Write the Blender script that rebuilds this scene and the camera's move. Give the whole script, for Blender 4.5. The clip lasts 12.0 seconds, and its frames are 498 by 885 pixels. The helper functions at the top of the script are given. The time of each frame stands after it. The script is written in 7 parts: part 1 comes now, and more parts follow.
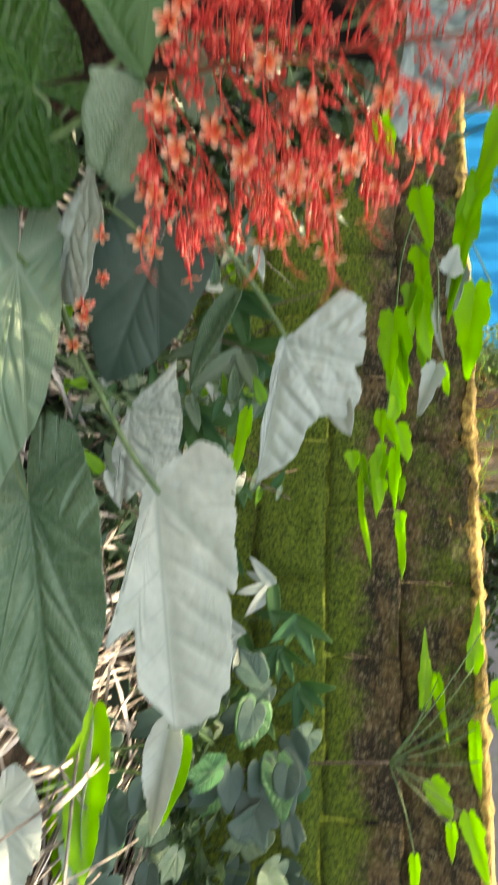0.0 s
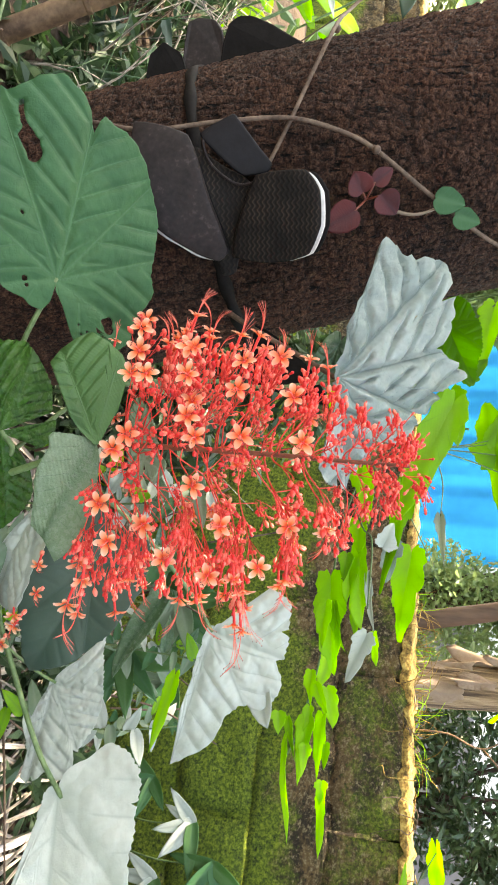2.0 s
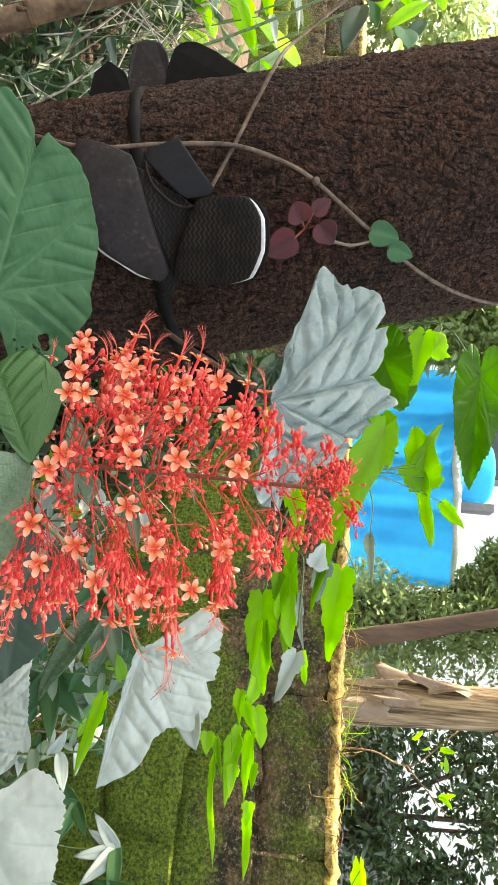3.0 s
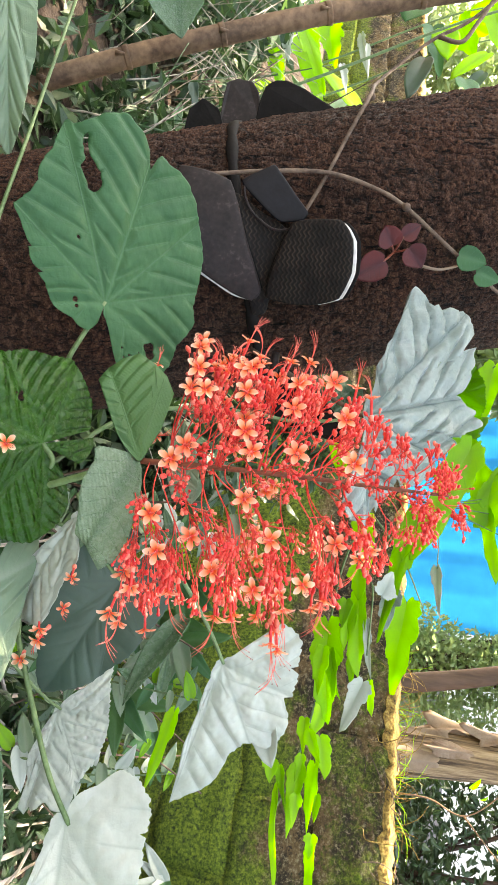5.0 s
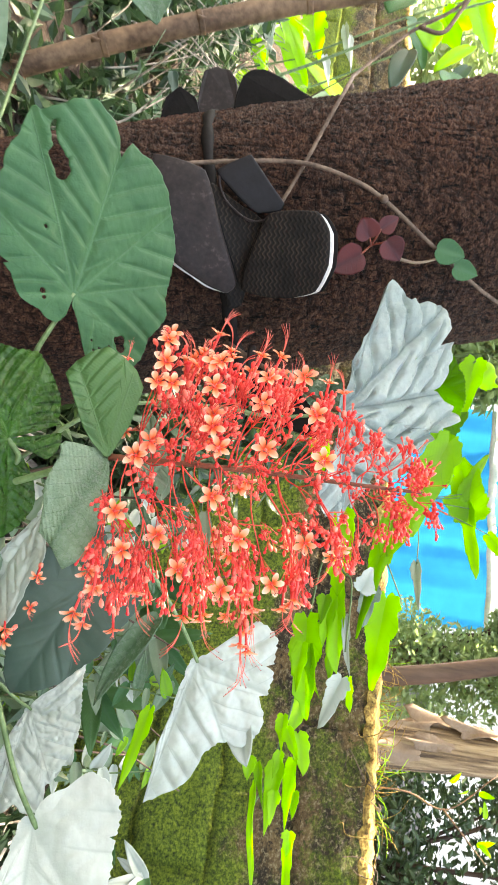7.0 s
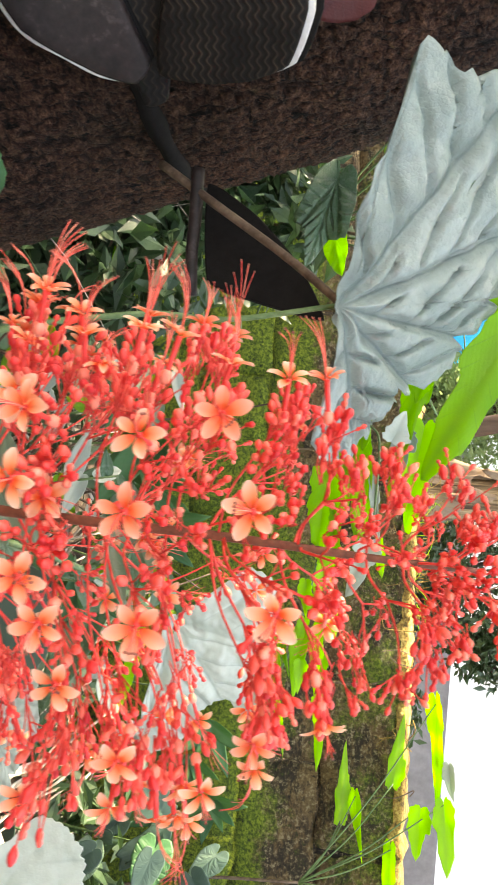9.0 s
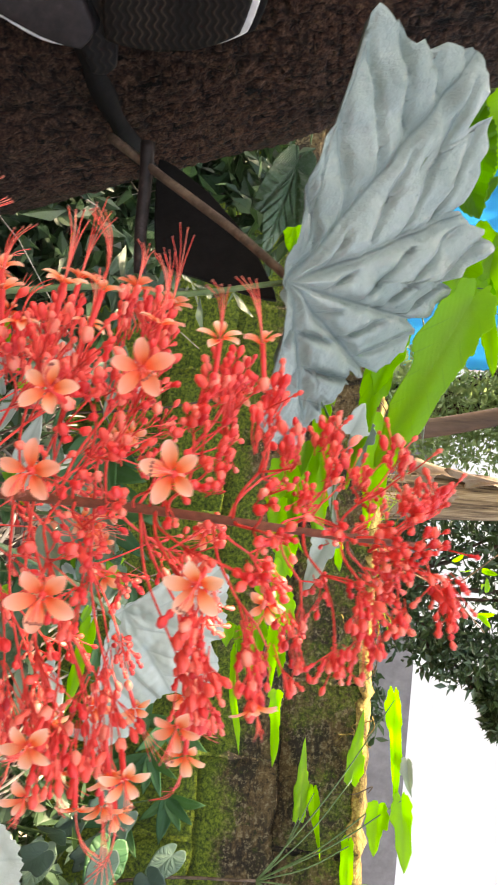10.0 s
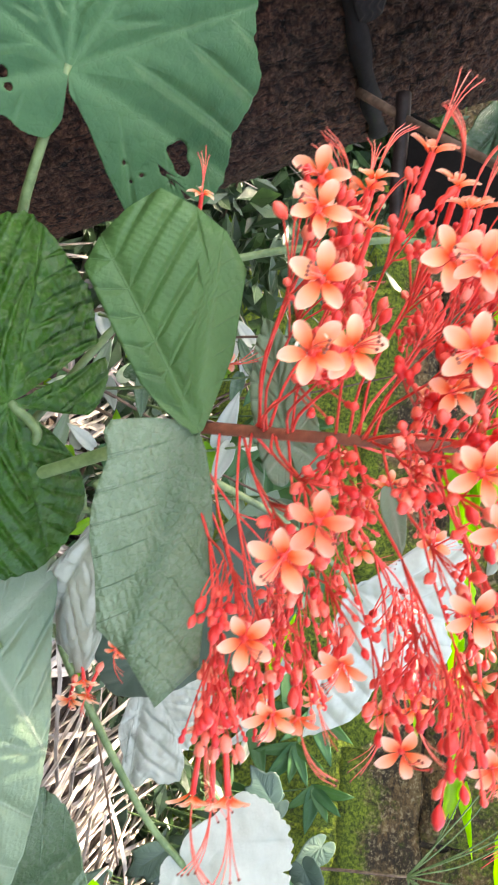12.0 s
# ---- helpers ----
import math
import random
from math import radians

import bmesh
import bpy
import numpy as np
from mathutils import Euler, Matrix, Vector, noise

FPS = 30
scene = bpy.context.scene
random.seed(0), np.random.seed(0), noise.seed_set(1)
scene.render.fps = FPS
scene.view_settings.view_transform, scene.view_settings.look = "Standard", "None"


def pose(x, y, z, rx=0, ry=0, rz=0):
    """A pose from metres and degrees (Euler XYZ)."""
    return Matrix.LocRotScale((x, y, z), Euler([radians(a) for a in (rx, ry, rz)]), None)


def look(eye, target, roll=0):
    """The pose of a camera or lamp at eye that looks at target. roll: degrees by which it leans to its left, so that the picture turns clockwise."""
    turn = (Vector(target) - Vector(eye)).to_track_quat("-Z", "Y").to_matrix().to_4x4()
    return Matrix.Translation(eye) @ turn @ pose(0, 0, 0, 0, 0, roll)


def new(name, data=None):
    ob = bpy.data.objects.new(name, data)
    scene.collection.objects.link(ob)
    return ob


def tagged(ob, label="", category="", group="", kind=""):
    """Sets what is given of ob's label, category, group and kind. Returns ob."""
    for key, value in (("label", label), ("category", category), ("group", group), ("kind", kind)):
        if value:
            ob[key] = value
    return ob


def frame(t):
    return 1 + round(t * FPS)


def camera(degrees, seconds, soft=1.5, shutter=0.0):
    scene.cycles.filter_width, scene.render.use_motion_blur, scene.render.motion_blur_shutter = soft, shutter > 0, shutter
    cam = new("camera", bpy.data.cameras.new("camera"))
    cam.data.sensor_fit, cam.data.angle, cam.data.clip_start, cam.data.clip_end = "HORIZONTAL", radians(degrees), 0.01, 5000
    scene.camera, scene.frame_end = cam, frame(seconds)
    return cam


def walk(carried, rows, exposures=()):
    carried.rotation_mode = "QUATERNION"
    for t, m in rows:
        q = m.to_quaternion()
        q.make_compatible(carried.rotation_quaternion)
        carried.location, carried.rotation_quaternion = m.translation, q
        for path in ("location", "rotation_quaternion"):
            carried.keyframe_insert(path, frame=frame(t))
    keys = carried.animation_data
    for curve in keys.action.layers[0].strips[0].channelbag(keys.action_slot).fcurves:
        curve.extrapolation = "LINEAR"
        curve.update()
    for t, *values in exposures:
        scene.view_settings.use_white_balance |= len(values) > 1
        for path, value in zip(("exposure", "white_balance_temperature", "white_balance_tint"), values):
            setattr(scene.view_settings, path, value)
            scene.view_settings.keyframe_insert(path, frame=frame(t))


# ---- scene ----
cam = camera(39.75, 12.0, shutter=0.4)

# seconds, eye, turn to the left, tilt and roll in degrees
PATH = [
    (0, 0.0044, 0.0249, 0.7842, 1.05, -10.73, 89.76),
    (0.5, -0.0751, -0.0097, 0.8073, 8.79, -9.13, 93.10),
    (1, -0.0938, -0.0220, 0.8224, 12.23, -7.99, 94.46),
    (1.5, -0.1006, -0.0250, 0.8178, 13.63, -8.60, 94.08),
    (2, -0.1063, -0.0242, 0.8167, 14.70, -8.38, 94.04),
    (2.5, -0.1113, -0.0239, 0.8266, 15.37, -5.06, 94.63),
    (3, -0.1086, -0.0295, 0.8153, 16.51, -3.02, 95.19),
    (3.5, -0.1053, -0.0330, 0.8001, 18.29, -5.09, 95.62),
    (3.7, -0.1050, -0.0359, 0.7938, 18.72, -5.80, 95.62),
    (5.3, -0.0709, -0.0341, 0.7782, 19.94, -6.66, 96.92),
    (5.5, -0.0690, -0.0406, 0.7810, 19.85, -6.09, 97.13),
    (6, -0.0649, -0.0454, 0.7819, 20.17, -5.98, 97.50),
    (6.5, -0.0647, -0.0429, 0.7841, 20.11, -5.81, 97.23),
    (6.7, -0.0655, -0.0405, 0.7870, 20.54, -5.53, 97.28),
    (8.3, -0.2347, 0.1116, 0.7826, 0.10, -6.13, 94.05),
    (8.5, -0.2385, 0.1247, 0.7850, -2.20, -6.14, 94.54),
    (9, -0.2496, 0.1586, 0.8023, -3.18, -6.65, 93.80),
    (9.5, -0.2455, 0.1628, 0.8245, -2.09, -3.64, 94.18),
    (10, -0.2400, 0.1702, 0.8121, -2.96, -3.95, 94.29),
    (10.5, -0.2341, 0.1731, 0.7786, -2.31, -6.85, 93.85),
    (11, -0.2305, 0.1802, 0.7487, -1.70, -8.46, 93.26),
    (11.5, -0.2258, 0.1781, 0.7291, -2.30, -9.97, 93.60),
    (12, -0.2184, 0.1738, 0.7119, -3.79, -10.58, 93.32),
]
walk(cam, [(t, pose(x, y, z, 90 + tilt, 0, turn) @ pose(0, 0, 0, 0, 0, roll)) for t, x, y, z, turn, tilt, roll in PATH], [(0, 2.33, 9700, 8), (0.6, 2.68, 9300, 10), (1.5, 2.87, 9200, 11), (2.5, 2.84, 9200, 11), (3.3, 2.64, 9000, 9), (5.5, 3.09, 9000, 12), (6.5, 3.19, 9000, 12), (8.5, 3.09, 9300, 11), (9, 2.89, 9500, 12), (9.5, 2.89, 9300, 13), (10, 2.60, 9400, 16), (10.5, 2.78, 9500, 11), (11, 2.88, 9200, 3), (11.5, 2.98, 8900, 3), (12, 3.14, 8400, 17)])

# ---- light ----
world = bpy.data.worlds.new("sky")
scene.world = world
world.use_nodes = True
wn = world.node_tree.nodes
sky = wn.new("ShaderNodeTexSky")
sky.sky_type, sky.sun_disc = "NISHITA", False
SUN_FROM = Vector((-0.42, 0.16, 1.0)).normalized()
sky.sun_elevation = math.asin(SUN_FROM.z)
sky.sun_rotation = math.atan2(SUN_FROM.x, SUN_FROM.y)
sky.dust_density = 3.0
world.node_tree.links.new(sky.outputs[0], wn["Background"].inputs[0])
wn["Background"].inputs[1].default_value = 0.15
sun = new("sun", bpy.data.lights.new("sun", "SUN"))
sun.data.energy, sun.data.angle, sun.data.color = 5.0, radians(0.6), (1.0, 0.95, 0.86)
sun.matrix_world = look(SUN_FROM * 20, (0, 0, 0))

# ---- materials ----
def shader(name):
    m = bpy.data.materials.new(name)
    m.use_nodes = True
    nt = m.node_tree
    return m, nt, nt.nodes["Principled BSDF"], nt.links.new


def noise_node(nt, scale, detail=6.0, rough=0.6, vec=None, stretch=None, coord="Object"):
    tex = nt.nodes.new("ShaderNodeTexNoise")
    tex.inputs["Scale"].default_value, tex.inputs["Detail"].default_value = scale, detail
    tex.inputs["Roughness"].default_value = rough
    if vec is None:
        vec = nt.nodes.new("ShaderNodeTexCoord").outputs[coord]
    if stretch:
        mp = nt.nodes.new("ShaderNodeMapping")
        mp.inputs["Scale"].default_value = stretch
        nt.links.new(vec, mp.inputs["Vector"])
        vec = mp.outputs[0]
    nt.links.new(vec, tex.inputs["Vector"])
    return tex


def ramp(nt, fac, stops):
    r = nt.nodes.new("ShaderNodeValToRGB")
    while len(r.color_ramp.elements) < len(stops):
        r.color_ramp.elements.new(0.5)
    for el, (p, c) in zip(r.color_ramp.elements, stops):
        el.position, el.color = p, (*c, 1)
    nt.links.new(fac, r.inputs[0])
    return r


def mix_color(nt, fac, a, b, mode="MIX"):
    n = nt.nodes.new("ShaderNodeMix")
    n.data_type, n.blend_type = "RGBA", mode
    for sock, val in ((n.inputs[0], fac), (n.inputs[6], a), (n.inputs[7], b)):
        if isinstance(val, (int, float)):
            sock.default_value = val
        elif isinstance(val, tuple):
            sock.default_value = (*val, 1)
        else:
            nt.links.new(val, sock)
    return n.outputs[2]


def bump(nt, height, strength, distance, bsdf):
    b = nt.nodes.new("ShaderNodeBump")
    b.inputs["Strength"].default_value, b.inputs["Distance"].default_value = strength, distance
    nt.links.new(height, b.inputs["Height"])
    nt.links.new(b.outputs[0], bsdf.inputs["Normal"])
    return b


def plain(name, stops, scale, rough=0.7, strength=0.4, distance=0.002, stretch=None, detail=6.0, fine=4.0, metal=0.0, spec=0.5):
    """A surface with two scales of noise in colour and relief."""
    m, nt, bsdf, link = shader(name)
    a = noise_node(nt, scale, detail, stretch=stretch)
    b = noise_node(nt, scale * fine, 4.0, stretch=stretch)
    add = nt.nodes.new("ShaderNodeMath")
    add.operation = "MULTIPLY_ADD"
    link(b.outputs[0], add.inputs[0])
    add.inputs[1].default_value = 0.4
    sub = nt.nodes.new("ShaderNodeMath")
    sub.operation = "SUBTRACT"
    link(a.outputs[0], sub.inputs[0])
    sub.inputs[1].default_value = 0.2
    link(sub.outputs[0], add.inputs[2])
    link(ramp(nt, add.outputs[0], stops).outputs[0], bsdf.inputs["Base Color"])
    bsdf.inputs["Roughness"].default_value, bsdf.inputs["Metallic"].default_value = rough, metal
    bsdf.inputs["Specular IOR Level"].default_value = spec
    bump(nt, add.outputs[0], strength, distance, bsdf)
    return m


def calc(nt, op, a, b=None, c=None):
    n = nt.nodes.new("ShaderNodeMath")
    n.operation = op
    for sock, val in zip(n.inputs, (a, b, c)):
        if val is None:
            continue
        if isinstance(val, (int, float)):
            sock.default_value = val
        else:
            nt.links.new(val, sock)
    return n.outputs[0]


def attr(nt, name):
    n = nt.nodes.new("ShaderNodeAttribute")
    n.attribute_name = name
    return n.outputs["Fac"]


def leaf_material(name, dark, light, vein, through_col, trans=0.35, rough=0.42, relief=1.0, spec=0.5):
    """Leaf: mottled blade, fine veins from the blade's own coordinates, light shining through."""
    m, nt, bsdf, link = shader(name)
    n1 = noise_node(nt, 22, 5, 0.65)
    n2 = noise_node(nt, 240, 5, 0.65)
    info = nt.nodes.new("ShaderNodeObjectInfo")
    mottle = calc(nt, "ADD", calc(nt, "MULTIPLY_ADD", n2.outputs[0], 0.3, calc(nt, "MULTIPLY", info.outputs["Random"], 0.24)), calc(nt, "SUBTRACT", n1.outputs[0], 0.24))
    col = ramp(nt, mottle, [(0.25, dark), (0.78, light)]).outputs[0]
    r, main, lateral, fade = attr(nt, "reach"), attr(nt, "main"), attr(nt, "lateral"), attr(nt, "fade")

    def line(phase, scale, width):
        d = calc(nt, "MULTIPLY", calc(nt, "ABSOLUTE", calc(nt, "SUBTRACT", calc(nt, "FRACT", calc(nt, "ADD", phase, 0.5)), 0.5)), scale)
        g = calc(nt, "DIVIDE", d, width)
        return calc(nt, "POWER", 2.718, calc(nt, "MULTIPLY", calc(nt, "MULTIPLY", g, g), -1.0))

    wob = calc(nt, "MULTIPLY_ADD", n1.outputs[0], 0.10, lateral)
    taper = calc(nt, "MAXIMUM", calc(nt, "SUBTRACT", 1.15, r), 0.25)
    big = line(main, calc(nt, "MULTIPLY", r, 0.62), calc(nt, "MULTIPLY", taper, 0.010))
    side = calc(nt, "MULTIPLY", line(wob, 0.16, calc(nt, "MULTIPLY", taper, 0.0075)), fade)
    rungs = calc(nt, "MULTIPLY_ADD", n1.outputs[0], 2.6, attr(nt, "rung"))
    fine = line(rungs, 0.042, 0.004)
    veins = calc(nt, "MAXIMUM", big, calc(nt, "MAXIMUM", calc(nt, "MULTIPLY", side, 0.7), calc(nt, "MULTIPLY", fine, 0.10)))
    link(mix_color(nt, calc(nt, "MULTIPLY", veins, 0.6), col, vein), bsdf.inputs["Base Color"])
    bsdf.inputs["Specular IOR Level"].default_value = spec
    link(calc(nt, "MULTIPLY_ADD", n2.outputs[0], 0.25, rough - 0.12), bsdf.inputs["Roughness"])
    soft_main = line(main, calc(nt, "MULTIPLY", r, 0.62), 0.05)
    soft_side = calc(nt, "MULTIPLY", calc(nt, "MULTIPLY", line(wob, 0.16, 0.026), fade), 0.9)
    pillow = calc(nt, "MAXIMUM", soft_main, soft_side)
    net = nt.nodes.new("ShaderNodeTexVoronoi")
    net.feature = "DISTANCE_TO_EDGE"
    net.inputs["Scale"].default_value = 420
    link(nt.nodes.new("ShaderNodeTexCoord").outputs["Object"], net.inputs["Vector"])
    cells = calc(nt, "MINIMUM", calc(nt, "MULTIPLY", net.outputs["Distance"], 3.0), 0.6)
    height = calc(nt, "ADD", calc(nt, "MULTIPLY_ADD", pillow, -1.0, calc(nt, "MULTIPLY", cells, 0.10)), calc(nt, "ADD", calc(nt, "MULTIPLY_ADD", calc(nt, "MULTIPLY", line(rungs, 0.042, 0.012), calc(nt, "SUBTRACT", n1.outputs[0], 0.32)), -0.30, calc(nt, "MULTIPLY", veins, 0.2)), calc(nt, "MULTIPLY", n2.outputs[0], 0.25)))
    bump(nt, height, 0.9, 0.0015 * relief, bsdf)
    tr = nt.nodes.new("ShaderNodeBsdfTranslucent")
    link(mix_color(nt, calc(nt, "MULTIPLY", veins, 0.5), mix_color(nt, 0.3, through_col, col), dark), tr.inputs[0])
    mx = nt.nodes.new("ShaderNodeMixShader")
    mx.inputs[0].default_value = trans
    link(bsdf.outputs[0], mx.inputs[1])
    link(tr.outputs[0], mx.inputs[2])
    link(mx.outputs[0], nt.nodes["Material Output"].inputs[0])
    return m


def cloth_material(name, dark, light, through_col):
    m, nt, bsdf, link = shader(name)
    n = noise_node(nt, 5, 6)
    col = ramp(nt, n.outputs[0], [(0.3, dark), (0.7, light)]).outputs[0]
    link(col, bsdf.inputs["Base Color"])
    bsdf.inputs["Roughness"].default_value = 0.75
    bsdf.inputs["Specular IOR Level"].default_value = 0.04
    bump(nt, noise_node(nt, 60, 4).outputs[0], 0.3, 0.002, bsdf)
    tr = nt.nodes.new("ShaderNodeBsdfTranslucent")
    tr.inputs[0].default_value = (*through_col, 1)
    mx = nt.nodes.new("ShaderNodeMixShader")
    mx.inputs[0].default_value = 0.5
    link(bsdf.outputs[0], mx.inputs[1])
    link(tr.outputs[0], mx.inputs[2])
    link(mx.outputs[0], nt.nodes["Material Output"].inputs[0])
    return m


LEAF_GREEN = leaf_material("leaf_green", (0.018, 0.088, 0.034), (0.054, 0.162, 0.066), (0.095, 0.23, 0.10), (0.16, 0.44, 0.07), 0.28, 0.42, 1.0, 0.28)
LEAF_BRIGHT = leaf_material("leaf_bright_green", (0.024, 0.092, 0.024), (0.066, 0.172, 0.056), (0.11, 0.24, 0.09), (0.18, 0.45, 0.06), 0.26, 0.40, 1.0, 0.32)
LEAF_DEEP = leaf_material("leaf_deep_green", (0.010, 0.056, 0.006), (0.030, 0.120, 0.012), (0.07, 0.19, 0.04), (0.12, 0.42, 0.03), 0.20, 0.26, 1.3, 0.30)
LEAF_MID = leaf_material("leaf_mid_green", (0.062, 0.138, 0.074), (0.168, 0.268, 0.172), (0.045, 0.115, 0.055), (0.2, 0.45, 0.1), 0.25, 0.26, 2.0)
LEAF_PALE = leaf_material("leaf_pale_green", (0.125, 0.215, 0.135), (0.235, 0.335, 0.225), (0.33, 0.42, 0.30), (0.3, 0.5, 0.18), 0.30, 0.38)
# dark blue-green; for the shrub's low leaf, shade is put into this colour
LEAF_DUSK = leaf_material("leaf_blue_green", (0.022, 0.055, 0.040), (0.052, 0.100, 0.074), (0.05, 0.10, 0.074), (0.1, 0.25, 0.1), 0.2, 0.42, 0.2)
# pale undersides; sky glare and sun flecks are put into the silver too
LEAF_SILVER = leaf_material("leaf_silver_underside_glare", (0.38, 0.44, 0.39), (0.60, 0.655, 0.60), (0.28, 0.35, 0.29), (0.50, 0.62, 0.48), 0.30, 0.32, 0.6)
LEAF_LIME = leaf_material("leaf_lime", (0.21, 0.49, 0.012), (0.37, 0.67, 0.022), (0.44, 0.68, 0.07), (0.54, 0.95, 0.01), 0.62, 0.40)
LEAF_GREY = leaf_material("leaf_grey_underside", (0.245, 0.322, 0.300), (0.465, 0.540, 0.512), (0.095, 0.145, 0.128), (0.46, 0.58, 0.48), 0.32, 0.30, 2.2)
LEAF_FRESH = leaf_material("leaf_fresh_green", (0.10, 0.30, 0.010), (0.23, 0.50, 0.020), (0.30, 0.54, 0.05), (0.50, 0.86, 0.01), 0.60, 0.40)
LEAF_GLADE = leaf_material("leaf_glade_green", (0.045, 0.16, 0.010), (0.12, 0.29, 0.018), (0.18, 0.36, 0.05), (0.26, 0.60, 0.01), 0.55, 0.40)
LEAF_RED = leaf_material("leaf_wine_red", (0.026, 0.004, 0.009), (0.13, 0.017, 0.017), (0.06, 0.009, 0.014), (0.4, 0.04, 0.04), 0.25, 0.55)
LEAF_DRY = leaf_material("leaf_dry_brown", (0.16, 0.10, 0.065), (0.36, 0.27, 0.20), (0.3, 0.22, 0.16), (0.35, 0.24, 0.12), 0.2, 0.7)
SHADE_FROND = leaf_material("shade_palm_frond", (0.04, 0.10, 0.02), (0.10, 0.19, 0.05), (0.1, 0.2, 0.05), (0.2, 0.4, 0.05), 0.3, 0.4)
STEM_GREEN = plain("stem_green", [(0.3, (0.055, 0.115, 0.035)), (0.7, (0.14, 0.225, 0.09))], 90, 0.5, 0.3, 0.0005)
STEM_RED = plain("stem_red", [(0.3, (0.58, 0.030, 0.026)), (0.7, (0.83, 0.100, 0.078))], 120, 0.55, 0.2, 0.0003, spec=0.3)
STEM_MAROON = plain("stem_maroon", [(0.3, (0.16, 0.03, 0.02)), (0.7, (0.30, 0.08, 0.05))], 120, 0.5, 0.3, 0.0004)
STEM_BROWN = plain("stem_brown", [(0.3, (0.095, 0.026, 0.014)), (0.7, (0.22, 0.070, 0.036))], 120, 0.5, 0.3, 0.0004)
TWIG = plain("twig_brown", [(0.3, (0.055, 0.032, 0.021)), (0.7, (0.17, 0.115, 0.08))], 60, 0.75, 0.5, 0.001)
def bud_material():
    m, nt, bsdf, link = shader("bud_red")
    geo = nt.nodes.new("ShaderNodeNewGeometry")
    n = noise_node(nt, 150, 4)
    f = calc(nt, "MULTIPLY_ADD", n.outputs[0], 0.5, calc(nt, "MULTIPLY", geo.outputs["Random Per Island"], 0.6))
    link(ramp(nt, f, [(0.15, (0.44, 0.008, 0.018)), (0.38, (0.74, 0.036, 0.036)), (0.62, (0.85, 0.110, 0.080)), (0.82, (0.91, 0.27, 0.19))]).outputs[0], bsdf.inputs["Base Color"])
    bsdf.inputs["Roughness"].default_value = 0.48
    bsdf.inputs["Subsurface Weight"].default_value = 0.0
    bump(nt, n.outputs[0], 0.2, 0.0003, bsdf)
    return m


BUD_RED = bud_material()
RUBBER = plain("rubber_black", [(0.3, (0.0030, 0.0024, 0.0022)), (0.7, (0.0075, 0.0062, 0.0058))], 70, 0.75, 0.35, 0.0008, spec=0.16)
RUBBER_BLUE = plain("rubber_blue_black", [(0.3, (0.0036, 0.0036, 0.0050)), (0.7, (0.0072, 0.0072, 0.0100))], 60, 0.55, 0.3, 0.0005, spec=0.18)
RUBBER_GREY = plain("rubber_dusty_grey", [(0.3, (0.0105, 0.0076, 0.0074)), (0.60, (0.023, 0.0165, 0.0160)), (0.76, (0.060, 0.045, 0.042))], 60, 0.55, 0.3, 0.0006, spec=0.22)
RUBBER_WHITE = plain("rubber_white", [(0.3, (0.50, 0.48, 0.46)), (0.7, (0.75, 0.73, 0.70))], 60, 0.6, 0.2, 0.0004)


def petal_material():
    m, nt, bsdf, link = shader("petal_salmon")
    at = nt.nodes.new("ShaderNodeAttribute")
    at.attribute_name = "out"
    info = nt.nodes.new("ShaderNodeObjectInfo")
    col = ramp(nt, at.outputs["Fac"], [(0.0, (0.80, 0.06, 0.02)), (0.22, (0.88, 0.15, 0.035)), (0.46, (0.94, 0.38, 0.18)), (1.0, (0.97, 0.71, 0.53))]).outputs[0]
    col = mix_color(nt, info.outputs["Random"], col, mix_color(nt, 0.5, col, (0.82, 0.10, 0.05)))
    n = noise_node(nt, 400, 3)
    link(col, bsdf.inputs["Base Color"])
    bsdf.inputs["Roughness"].default_value = 0.5
    bump(nt, n.outputs[0], 0.2, 0.0002, bsdf)
    tr = nt.nodes.new("ShaderNodeBsdfTranslucent")
    link(col, tr.inputs[0])
    mx = nt.nodes.new("ShaderNodeMixShader")
    mx.inputs[0].default_value = 0.4
    link(bsdf.outputs[0], mx.inputs[1])
    link(tr.outputs[0], mx.inputs[2])
    link(mx.outputs[0], nt.nodes["Material Output"].inputs[0])
    return m


PETAL = petal_material()


